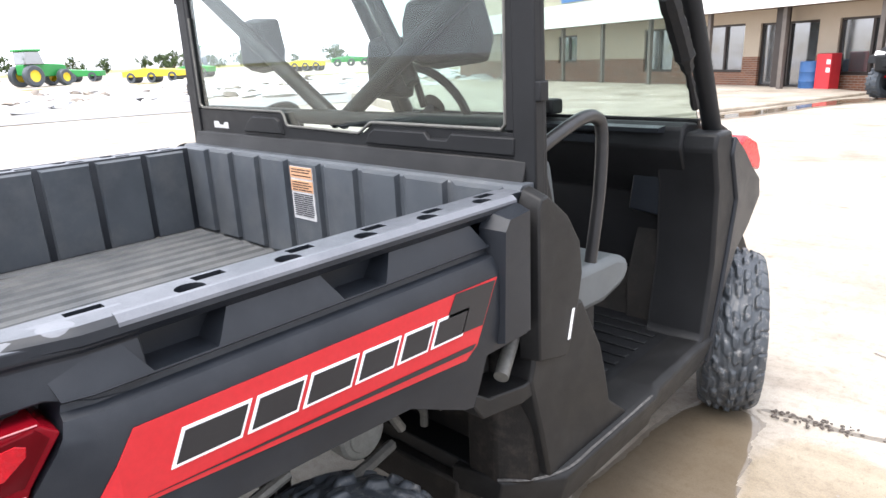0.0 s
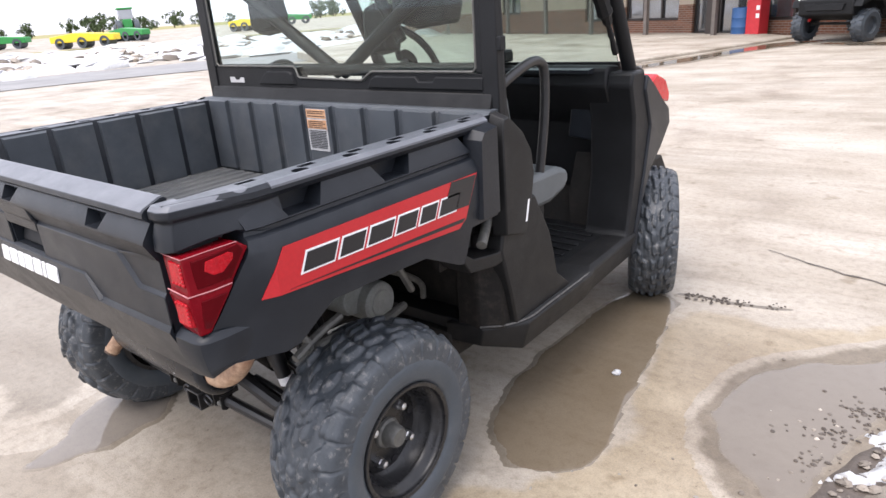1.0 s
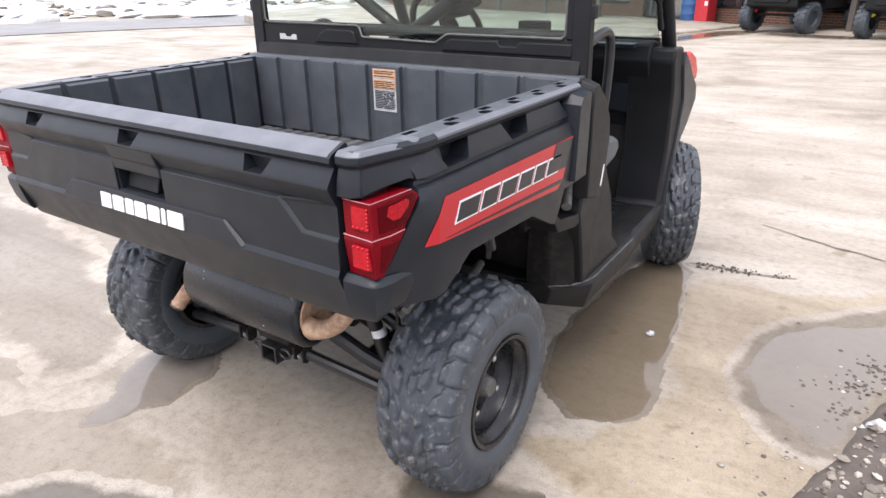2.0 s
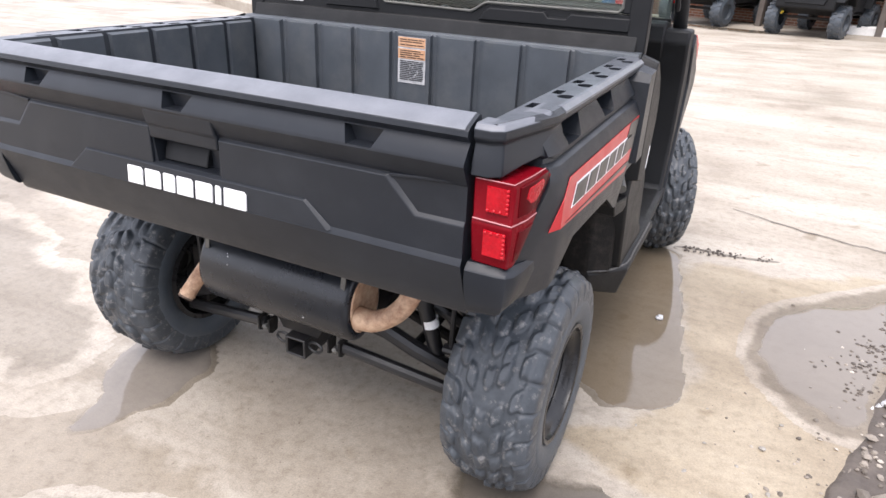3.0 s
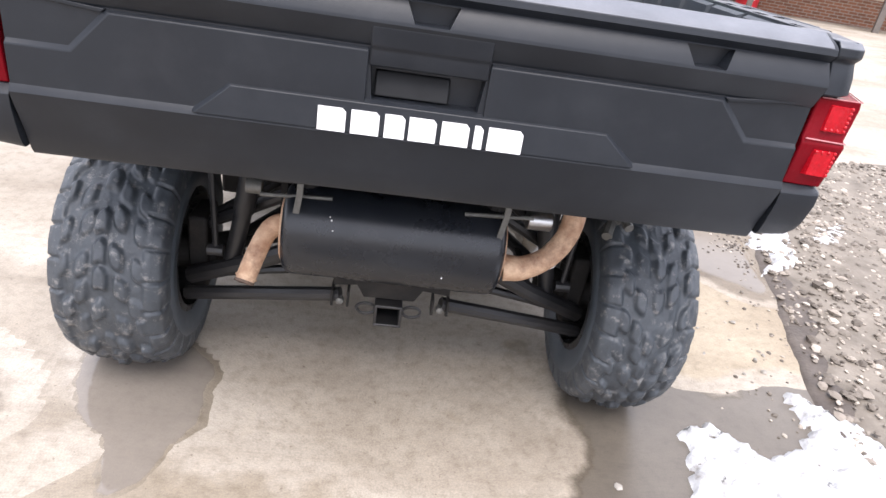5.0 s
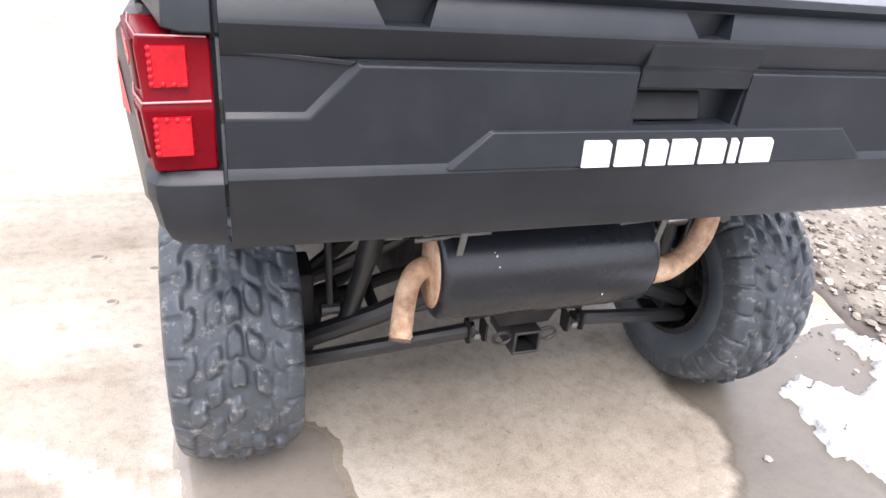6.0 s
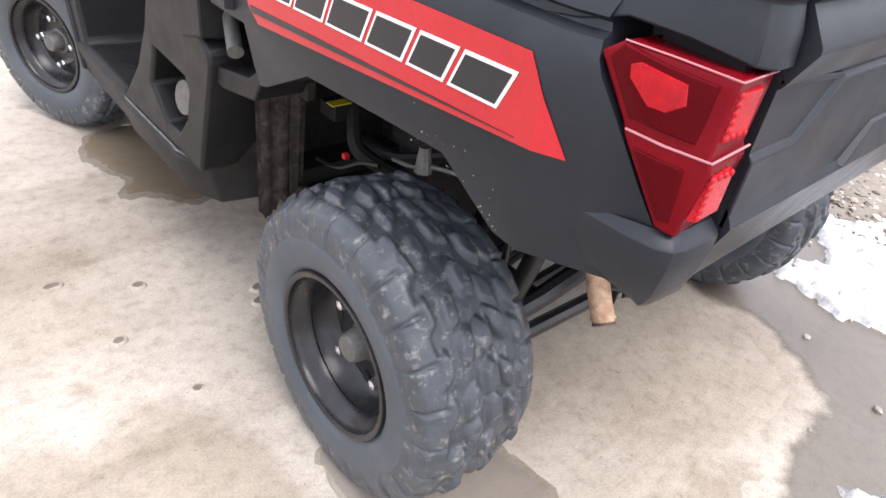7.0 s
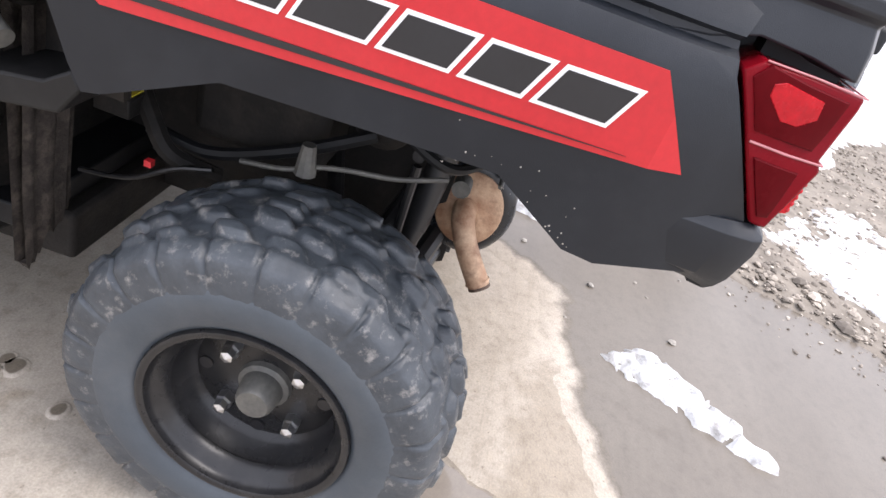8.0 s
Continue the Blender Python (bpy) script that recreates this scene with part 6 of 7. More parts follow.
prism(bm, [(1.99, 1.02), (1.955, 1.08), (1.965, 1.145), (2.00, 1.160), (2.30, 1.122), (2.36, 1.10), (2.36, 0.42), (2.16, 0.42), (2.12, 0.60), (2.10, 0.90), (2.02, 0.98)], "x", -0.66, 0.66)
dash = part("dashboard", bm, BLACKTRIM, UTV, "black moulded dashboard with shelf and storage bins", bevel=0.008)
for x0, x1, z0, z1 in ((0.10, 0.60, 1.128, 1.150), (0.20, 0.38, 1.085, 1.12)):
    bm = bmesh.new()
    pad(bm, [(x0, z0), (x1, z0), (x1, z1), (x0, z1)], "y", 1.97, 1.925, 0.004)
    part("dash_trim", bm, PLASTIC, dash)
bm = bmesh.new()
pad(bm, [(0.44, 0.84), (0.64, 0.82), (0.64, 1.02), (0.46, 1.02)], "y", 2.11, 2.03, 0.01)
part("storage_bin", bm, PLASTIC, dash, "dark grey moulded storage bin", bevel=0.006)
bm = bmesh.new()
pad(bm, [(0.50, 1.03), (0.64, 1.03), (0.64, 1.12), (0.50, 1.12)], "y", 2.03, 1.98, 0.01)
part("cup_holder", bm, PLASTIC, dash, bevel=0.006)
bm = bmesh.new()
box(bm, 0.02, 0.16, 1.98, 2.06, 1.17, 1.225)
part("display", bm, BLACKTRIM, dash, "small black instrument display", bevel=0.01)
bm = bmesh.new()
m = Matrix.Translation((-0.22, 1.74, 1.20)) @ Matrix.Rotation(radians(-62), 4, "X")
tube(bm, [m @ Vector((0.18 * math.cos(6.2832 * k / 28), 0.18 * math.sin(6.2832 * k / 28), 0)) for k in range(29)], 0.016, 8, False)
for a in (0.2, 2.94, 4.71):
    tube(bm, [m @ Vector((0.17 * math.cos(a), 0.17 * math.sin(a), 0)), m @ Vector((0.03 * math.cos(a), 0.03 * math.sin(a), -0.02))], 0.014, 8)
lathe(bm, [(-0.03, 0.05), (-0.03, 0.0)], m @ Matrix.Rotation(radians(90), 4, "Y"), 12)
tube(bm, [m @ Vector((0, 0, -0.01)), (-0.22, 2.05, 1.03)], 0.03, 8)
part("steering_wheel", bm, BLACKTRIM, UTV, "black steering wheel on its column")
bm = bmesh.new()
tube(bm, curve_path([(0.64, 1.12, 1.14), (0.65, 1.21, 1.185), (0.66, 1.35, 1.232), (0.662, 1.425, 1.232), (0.664, 1.456, 1.19), (0.664, 1.452, 1.04), (0.66, 1.42, 0.84)], 6), 0.017, 12)
part("hip_bar", bm, STEEL_BLACK, UTV, "black tubular hip bar beside the seat")
bm = bmesh.new()
tube(bm, curve_path([(-0.64, 1.12, 1.14), (-0.65, 1.21, 1.185), (-0.66, 1.35, 1.232), (-0.662, 1.425, 1.232), (-0.664, 1.456, 1.19), (-0.664, 1.452, 1.04), (-0.66, 1.42, 0.84)], 6), 0.017, 12)
part("hip_bar", bm, STEEL_BLACK, UTV, "black tubular hip bar beside the seat")

# lower body: cab corner, sill, floor pan, front fender
for s in (1, -1):
    bm = bmesh.new()
    if s > 0:
        pts = [(1.000, 0.770), (1.020, 0.850), (1.190, 0.845), (1.245, 0.755), (1.282, 0.695), (1.312, 0.605), (1.335, 0.520), (1.440, 0.435), (1.060, 0.435), (1.030, 0.56), (0.985, 0.715)]
        prism(bm, pts, "x", 0.62, 0.778)
    else:
        pts = [(1.040, 0.778), (1.030, 0.81), (1.032, 0.92), (1.220, 0.920), (1.310, 0.860), (1.290, 0.79), (1.335, 0.69), (1.420, 0.57), (1.565, 0.435), (1.075, 0.435), (1.056, 0.495), (0.978, 0.715), (0.983, 0.742)]
        prism(bm, pts, "x", -0.62, -0.790)
    corner = part("cab_corner", bm, CABTRIM, UTV, "dark grey moulded panel behind the seat", bevel=0.008)
    # upper block of the corner, set off from the box by a dark slit
    bm = bmesh.new()
    block = [(0.988, 0.762), (0.984, 1.100), (1.000, 1.134), (1.026, 1.138), (1.096, 1.085), (1.152, 1.008), (1.166, 0.930), (1.148, 0.840), (1.112, 0.742), (1.090, 0.735)]
    pad_sides(bm, block, "x", s * 0.745, s * 0.796, (0.006, 0.006, 0.016, 0.016, 0.012, 0.010, 0.008, 0.010, 0.008, 0.008))
    prism(bm, [(1.022, 0.77), (1.022, 1.12), (1.090, 1.075), (1.140, 1.00), (1.150, 0.93), (1.12, 0.78)], "x", s * 0.62, s * 0.75)
    part("corner_block", bm, CABTRIM, UTV, "dark grey moulded block at the cab corner", bevel=0.004)
    bm = bmesh.new()
    prism(bm, [(1.06, 1.12), (1.09, 1.26), (1.15, 1.17), (1.20, 1.02), (1.10, 1.02)], "x", s * 0.665, s * 0.70)
    part("corner_gusset", bm, CABTRIM, UTV, bevel=0.004)
    # openings that show the filler neck and the tube inside on the left side only as pockets
    c = bmesh.new()
    prism(c, [(1.283, 0.660), (1.334, 0.556), (1.260, 0.482), (1.186, 0.486), (1.130, 0.544), (1.104, 0.621), (1.118, 0.648)], "x", s * 0.70, s * 0.85)
    if s < 0:
        carve(corner, c)
        bm = bmesh.new()
        tube(bm, [(-0.66, 1.21, 0.545), (-0.765, 1.20, 0.565)], 0.040, 14)
        part("filler_cap", bm, HUB, corner, "grey round filler cap in its pocket")
        bm = bmesh.new()
        tube(bm, [(-0.715, 1.045, 0.832), (-0.770, 0.902, 0.768)], 0.0155, 14)
        part("intake_tube", bm, HUB, UTV, "grey plastic tube in the side pocket")
    else:
        c.free()
        bm = bmesh.new()
        prism(bm, [(1.098, 0.782), (1.107, 0.782), (1.124, 0.850), (1.115, 0.850)], "x", 0.7965, 0.7980)
        part("reflector_strip", bm, WHITEINK, corner, "white reflector strip", smooth=False)
        bm = bmesh.new()
        tube(bm, [(0.715, 1.020, 0.825), (0.768, 0.895, 0.765)], 0.016, 14)
        part("intake_tube", bm, HUB, UTV, "grey plastic tube in the side pocket")
    # sill with a bevelled lower edge, turned in towards the rear wheel
    bm = bmesh.new()
    prof = [(0.56, 0.432), (0.775, 0.440), (0.800, 0.428), (0.800, 0.415), (0.776, 0.325), (0.56, 0.318)]
    rows = [[bm.verts.new((s * (0.56 + (x - 0.56) * w), y + (0.02 if x > 0.7 else 0.0), max(z, low))) for x, z in prof] for y, w, low in (((0.955, 0.58, 0.365), (1.075, 1.0, 0.0)) if s > 0 else ((1.030, 0.31, 0.345), (1.085, 0.82, 0.0), (1.165, 1.0, 0.0))) + ((1.55, 1.0, 0.0), (1.60, 0.94, 0.0), (2.06, 0.88, 0.0))]
    bm.faces.new(rows[0]), bm.faces.new(rows[-1])
    for p, q in zip(rows, rows[1:]):
        for k in range(6):
            bm.faces.new((p[k], p[(k + 1) % 6], q[(k + 1) % 6], q[k]))
    part("sill", bm, CABTRIM, UTV, "dark grey moulded sill step", bevel=0.005)
    bm = bmesh.new()
    tube(bm, curve_path([(s * 0.790, 1.56, 0.434), (s * 0.792, 1.40, 0.435), (s * 0.792, 1.24, 0.436), *(((0.790, 1.12, 0.436), (0.752, 1.03, 0.437), (0.69, 0.972, 0.438)) if s > 0 else ((-0.792, 1.195, 0.436), (-0.757, 1.110, 0.437), (-0.640, 1.056, 0.438)))], 8), 0.0034, 6)
    part("scuffed_edge", bm, SCUFF, UTV, "pale scuffed edge of the sill")
    # skirt in front of the rear wheel
    bm = bmesh.new()
    lo, hi = prism(bm, [(s * 0.60, 0.972), (s * 0.685, 0.972), (s * 0.752, 1.022), (s * 0.752, 1.08), (s * 0.60, 1.08)] if s > 0 else [(-0.60, 1.030), (-0.640, 1.046), (-0.745, 1.090), (-0.762, 1.130), (-0.60, 1.130)], "z", 0.425, 0.765)
    for v in hi:
        v.co.y -= 0.03 if abs(v.co.x) > 0.71 and v.co.y < 1.02 else 0.0
    part("wheel_skirt", bm, MUDDY, UTV, "mud-splashed black skirt in front of the wheel", bevel=0.008)
    if s < 0:
        bm = bmesh.new()
        rnd = random.Random(17)
        xs_ = [0.607 + 0.007 * k for k in range(16)]
        rows = [[bm.verts.new((s * x, 0.935 + dy + 0.0016 * math.sin(x * 160) + rnd.uniform(-0.002, 0.002), z + (rnd.uniform(-0.02, 0.015) + 0.09 * (0.718 - x) / 0.12 if z < 0.4 else 0.0))) for x in xs_] for dy, z in ((0.0, 0.36), (0.0, 0.50), (-0.01, 0.66), (-0.015, 0.79), (0.016, 0.79), (0.018, 0.36))]
        for p, q in zip(rows, rows[1:] + rows[:1]):
            for k in range(15):
                bm.faces.new((p[k], p[k + 1], q[k + 1], q[k]))
        part("mud_flap", bm, MUDFLAP, UTV, "muddy black rubber flap")
    # front fender and door jamb
    bm = bmesh.new()
    prism(bm, [(2.025, 0.345), (2.070, 0.345), (2.110, 0.56), (2.205, 0.70), (2.305, 0.767), (2.405, 0.863), (2.385, 0.932), (2.30, 0.985), (2.215, 1.05), (2.12, 1.11), (2.10, 1.05), (2.174, 0.89), (2.133, 0.715), (2.089, 0.56)], "x", s * 0.735, s * 0.772)
    fender = part("front_fender", bm, PLASTIC, UTV, "dark grey front fender beside the door opening", bevel=0.008)
    bm = bmesh.new()
    lo, hi = prism(bm, [(1.985, 0.345), (2.035, 0.345), (2.095, 0.56), (2.14, 0.715), (2.18, 0.89), (2.12, 1.05), (2.11, 1.13), (1.99, 1.13), (1.975, 1.08), (2.02, 0.95), (2.03, 0.70), (1.985, 0.45), (1.93, 0.40)], "x", s * 0.56, s * 0.762)
    part("door_jamb", bm, BLACKTRIM, UTV, "black inner door jamb", bevel=0.012)
    bm = bmesh.new()
    prism(bm, [(2.20, 1.00), (2.18, 1.075), (2.24, 1.098), (2.35, 1.06), (2.40, 1.00), (2.40, 0.955), (2.32, 0.972)], "x", s * 0.62, s * 0.764)
    part("fender_cap", bm, REDPAINT, fender, "red gloss fender cap", bevel=0.010)
    # added to keep mirrored sky out of the puddle beside the sill
    bm = bmesh.new()
    prism(bm, [(2.05, 0.33), (2.12, 0.56), (2.22, 0.72), (2.36, 0.80), (2.50, 0.82), (2.50, 0.92), (2.20, 0.98), (2.04, 0.60)], "x", s * 0.45, s * 0.66)
    part("well_blocker", bm, UNDER, UTV, "black liner added to close the front wheel well", bevel=0.006)
bm = bmesh.new()
prism(bm, [(2.20, 0.55), (2.20, 1.08), (2.55, 1.05), (2.90, 0.98), (2.98, 0.80), (2.95, 0.45), (2.60, 0.42)], "x", -0.52, 0.52)
part("hood", bm, PLASTIC, UTV, "dark grey hood and nose", bevel=0.03)
# unseen plate, carried forward to block sky mirrored in the puddle
bm = bmesh.new()
prism(bm, [(0.95, 0.29), (0.95, 0.39), (2.05, 0.39), (2.10, 0.60), (2.85, 0.60), (2.98, 0.45), (2.98, 0.26), (2.60, 0.245)], "x", -0.58, 0.58)
part("underside_blocker", bm, UNDER, UTV, "dirty black underside plate added to block the sky's reflection", bevel=0.01)
bm = bmesh.new()
box(bm, -0.66, 0.66, 0.98, 2.20, 0.392, 0.436)
pan = part("floor_pan", bm, BLACKTRIM, UTV, "black moulded cab floor", bevel=0.004)
for k in range(9):
    bm = bmesh.new()
    box(bm, 0.30, 0.62, 1.46 + 0.065 * k, 1.485 + 0.065 * k, 0.436, 0.443)
    part("floor_rib", bm, BLACKTRIM, pan, bevel=0.002)


# wheels
def tyre_mesh(bm, half, r, rim_r, rnd):
    prof = [(-half * 0.86, rim_r), (-half * 0.97, rim_r + 0.018), (-half, r * 0.70), (-half * 0.965, r * 0.755), (-half * 0.85, r * 0.82), (-half * 0.6, r * 0.88), (0, r * 0.90), (half * 0.6, r * 0.88), (half * 0.85, r * 0.82), (half * 0.965, r * 0.755), (half, r * 0.70), (half * 0.97, rim_r + 0.018), (half * 0.86, rim_r), (half * 0.7, rim_r - 0.012), (-half * 0.7, rim_r - 0.012), (-half * 0.86, rim_r)]
    lathe(bm, prof, Matrix(), 60)


def tread_mesh(bm, half, r, rnd):
    """The moulded band of the tread: worn, rounded lugs closely set, long bars over the shoulders, narrow grooves."""
    na, nh = 460, 71
    girth = 2 * math.pi * r
    rows, cols = 24, 5
    seeds = []
    for k in range(-1, rows + 1):
        loc = random.Random((k % rows) * 7 + 3)
        for m in range(cols):
            q = (m + 0.5) / cols * 1.5 - 0.75 + loc.uniform(-0.055, 0.055)
            along = (k + (0.5 if m % 2 else 0.0) + loc.uniform(-0.27, 0.27)) * girth / rows + 0.045 * abs(q)
            seeds.append((q * half * 1.05, along, loc.uniform(0.45, 1.1)))
    sx, sy, sw = (np.array(v) for v in zip(*seeds))
    hs = np.linspace(-1.0, 1.0, nh)
    al = np.arange(na) / na * girth
    top = np.zeros((na, nh))
    for p in range(na):
        across = np.abs(hs[:, None] * half * 1.05 - sx[None, :]) / (half * 0.142)
        ahead = np.abs(al[p] - sy[None, :] + 0.75 * (np.abs(hs[:, None]) * half * 1.05 - np.abs(sx[None, :]))) / 0.0345
        d = (across ** 3.2 + ahead ** 3.2) ** (1 / 3.2)
        first = np.argmin(d, axis=1)
        g = np.clip((1.0 - d[np.arange(nh), first]) / 0.42, 0, 1)
        lug = g * g * (3 - 2 * g) * sw[first]
        ph = (al[p] / girth * rows * 1.0 + np.where(hs > 0, 0.25, 0.75) + 0.25 * np.abs(hs)) % 1.0
        b = np.clip((0.5 - np.abs(ph - 0.5) - 0.012) / 0.060, 0, 1)
        bar = b * b * (3 - 2 * b) * 0.62
        w = np.clip((np.abs(hs) - 0.64) / 0.06, 0, 1)
        top[p] = lug * (1 - w) + bar * w
    verts = []
    for p in range(na):
        ang = al[p] / r
        row = []
        for k, q in enumerate(hs):
            e = abs(q)
            # crown, rounded shoulder, start of the sidewall
            rr = r * 0.956 - 0.028 * e ** 2 - (0.050 * ((e - 0.72) / 0.28) ** 2 if e > 0.72 else 0.0)
            hh = half * (q if e < 0.72 else math.copysign(0.72 + 0.250 * math.sin((e - 0.72) / 0.28 * 1.5708), q))
            lift = 0.0155 * top[p, k] * (1.0 - max(0.0, e - 0.86) / 0.14) - (0.004 if e > 0.985 else 0.0)
            lift += 0.0024 * noise.noise((q * 9, math.cos(ang) * 9, math.sin(ang) * 9)) + 0.0007 * noise.noise((q * 25, math.cos(ang) * 26, math.sin(ang) * 26))
            rr += lift
            row.append(bm.verts.new((hh + (math.copysign(lift * 0.5, q) if e > 0.8 else 0.0), -rr * math.sin(ang), rr * math.cos(ang))))
        verts.append(row)
    for p in range(na):
        u, v = verts[p], verts[(p + 1) % na]
        for k in range(nh - 1):
            bm.faces.new((u[k], u[k + 1], v[k + 1], v[k]))


def wheel(half, label):
    """A wheel at the origin, its outer face towards +x."""
    rim_r, r = 0.168, 0.325
    bm = bmesh.new()
    lathe(bm, [(half * 0.90, rim_r + 0.006), (half * 0.955, rim_r + 0.004), (half * 0.965, rim_r - 0.002), (half * 0.935, rim_r - 0.008), (half * 0.86, rim_r - 0.009), (half * 0.80, rim_r - 0.014), (half * 0.74, rim_r - 0.026), (half * 0.62, rim_r - 0.030), (half * 0.58, rim_r - 0.024), (half * 0.32, rim_r - 0.034), (half * 0.27, rim_r - 0.040), (half * 0.22, 0.122), (half * 0.255, 0.112), (half * 0.265, 0.060), (half * 0.25, 0.0)], Matrix(), 40)
    lathe(bm, [(-half * 0.90, rim_r + 0.006), (-half * 0.93, rim_r - 0.010), (-half * 0.3, rim_r - 0.03), (half * 0.1, rim_r - 0.036)], Matrix(), 40)
    rim = part("wheel", bm, RIM, UTV, label, sharp=50)
    bm = bmesh.new()
    tyre_mesh(bm, half, r, rim_r, random.Random(7))
    part("tyre", bm, RUBBER, rim, "dusty black all-terrain tyre", sharp=40)
    bm = bmesh.new()
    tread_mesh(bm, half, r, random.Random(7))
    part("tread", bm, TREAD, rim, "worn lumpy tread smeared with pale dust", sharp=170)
    for k in range(4):
        a = math.pi / 2 * k + 0.35
        bm = bmesh.new()
        m = Matrix.Translation((half * 0.262, 0.084 * math.cos(a), 0.084 * math.sin(a)))
        lathe(bm, [(0.0, 0.0150), (0.016, 0.0150), (0.020, 0.0125), (0.032, 0.0110), (0.036, 0.0)], m, 6)
        part("lug_nut", bm, ZINC, rim, "bright zinc wheel nut", sharp=20)
        b2 = a + math.pi / 4
        bm = bmesh.new()
        lathe(bm, [(0.0, 0.012), (0.003, 0.012), (0.003, 0.0)], Matrix.Translation((half * 0.256, 0.103 * math.cos(b2), 0.103 * math.sin(b2))), 12)
        part("vent_hole", bm, BLACKINK, rim)
    bm = bmesh.new()
    lathe(bm, [(-0.01, 0.050), (0.010, 0.044), (0.014, 0.036), (0.046, 0.031), (0.052, 0.026), (0.052, 0.0)], Matrix.Translation((half * 0.250, 0, 0)), 18)
    part("hub_cap", bm, HUB, rim, "dusty grey hub cap")
    return rim


REAR_Y, REAR_X, FRONT_Y = 0.515, 0.645, 2.45
w0 = wheel(0.128, "black steel rear wheel with knobbly tyre")
w0.matrix_basis = pose(REAR_X, REAR_Y, 0.308, 35)
copy_thing(w0, pose(-REAR_X - 0.020, REAR_Y + 0.011, 0.306, 26, 0, 180) @ Matrix.Diagonal((1.05, 1, 1, 1)))
w1 = wheel(0.110, "black steel front wheel with knobbly tyre")
w1.matrix_basis = pose(0.695, FRONT_Y, 0.308, 15, 0, 23)
copy_thing(w1, pose(-0.705, FRONT_Y, 0.308, 70, 0, 203))

# muffler and pipes
bm = bmesh.new()
m = Matrix.Translation((-0.012, 0.312, 0.511)) @ Matrix.Rotation(radians(0.5), 4, "Y")
prof = [(-0.258, 0.0), (-0.258, 0.078), (-0.255, 0.088), (-0.247, 0.097), (-0.236, 0.101), (0.236, 0.101), (0.247, 0.097), (0.255, 0.088), (0.258, 0.078), (0.258, 0.0)]
lathe(bm, prof, m @ Matrix.Diagonal((1, 0.92, 1.12, 1)), 36)
muffler = part("muffler", bm, MUFFLER, UTV, "satin black oval muffler with rusted ends")
bm = bmesh.new()
lathe(bm, [(-0.263, 0.0), (-0.263, 0.070), (-0.261, 0.074), (-0.256, 0.077)], m @ Matrix.Diagonal((1, 0.92, 1.12, 1)), 30)
part("end_cap", bm, RUST, muffler, "rusted end plate")
bm = bmesh.new()
lathe(bm, [(0.262, 0.0), (0.262, 0.071), (0.256, 0.077)], m @ Matrix.Diagonal((1, 0.92, 1.12, 1)), 30)
part("end_cap", bm, RUST, muffler, "rusted end plate")
bm = bmesh.new()
tube(bm, curve_path([(-0.258, 0.318, 0.516), (-0.288, 0.319, 0.513), (-0.311, 0.310, 0.492), (-0.329, 0.284, 0.453), (-0.348, 0.236, 0.395)], 6), [0.0245] * 12 + [0.0235] * 12 + [0.0220], 18, False)
tube(bm, [(-0.3445, 0.2450, 0.4060), (-0.3455, 0.2425, 0.4030)], 0.0258, 18, False)
part("tailpipe", bm, RUST, muffler, "rusted tailpipe bent to the ground")
bm = bmesh.new()
tube(bm, [(-0.3470, 0.2387, 0.3985), (-0.3484, 0.2350, 0.3938)], [0.0232, 0.0235], 18, False)
# capped dark tube stands in for the shade inside the pipe
tube(bm, [(-0.3440, 0.2462, 0.4078), (-0.3482, 0.2355, 0.3945)], [0.0195, 0.0205], 18, True)
part("pipe_tip", bm, BURNT_BORE, muffler, "burnt tailpipe end, its dark bore a painted plug")
bm = bmesh.new()
tube(bm, curve_path([(0.255, 0.275, 0.486), (0.305, 0.272, 0.494), (0.365, 0.280, 0.532), (0.404, 0.300, 0.604), (0.412, 0.34, 0.73)], 6), [0.033 - 0.0006 * min(k, 10) for k in range(25)], 16)
part("inlet_pipe", bm, RUST, muffler, "rusted exhaust inlet pipe")
for x in (-0.232, 0.231):
    bm = bmesh.new()
    prism(bm, [(x - 0.018, 0.545), (x - 0.004, 0.543), (x + 0.008, 0.630), (x + 0.012, 0.76), (x - 0.002, 0.76), (x - 0.006, 0.632)], "y", 0.240, 0.245)
    part("hanger", bm, HUB, muffler, "dull metal hanger strap", bevel=0.001)
    bm = bmesh.new()
    tube(bm, [(x - 0.09, 0.272, 0.612 + 0.02 * x), (x + 0.07, 0.272, 0.620 + 0.02 * x)], 0.005, 8)
    part("hanger_rod", bm, HUB, muffler, "dull metal hanger rod")

for x, a, r in ((-0.146, 36, 0.0024), (-0.141, 24, 0.0019), (-0.150, 40, 0.0015), (0.118, -22, 0.0022)):
    bm = bmesh.new()
    bmesh.ops.create_uvsphere(bm, u_segments=6, v_segments=4, radius=r)
    bmesh.ops.transform(bm, matrix=m @ Matrix.Translation((x, -0.0935 * math.cos(radians(a)), 0.1135 * math.sin(radians(a)))) @ Matrix.Diagonal((1, 0.35, 1, 1)), verts=bm.verts)
    part("paint_chip", bm, WHITEINK, muffler, "pale speck in the black paint")

# frame, arms, shocks, hitch, under the box
bm = bmesh.new()
for s in (1, -1):
    tube(bm, [(s * 0.26, 0.22, 0.735), (s * 0.26, 1.0, 0.735)], 0.025, 8)
    tube(bm, [(s * 0.15, 0.32, 0.44), (s * 0.20, 0.95, 0.40)], 0.022, 8)
    tube(bm, [(s * 0.15, 0.34, 0.44), (s * 0.26, 0.30, 0.73)], 0.020, 8)
tube(bm, [(-0.52, 0.24, 0.700), (0.52, 0.24, 0.700)], 0.012, 8)
tube(bm, [(-0.26, 0.30, 0.735), (0.26, 0.30, 0.735)], 0.02, 8)
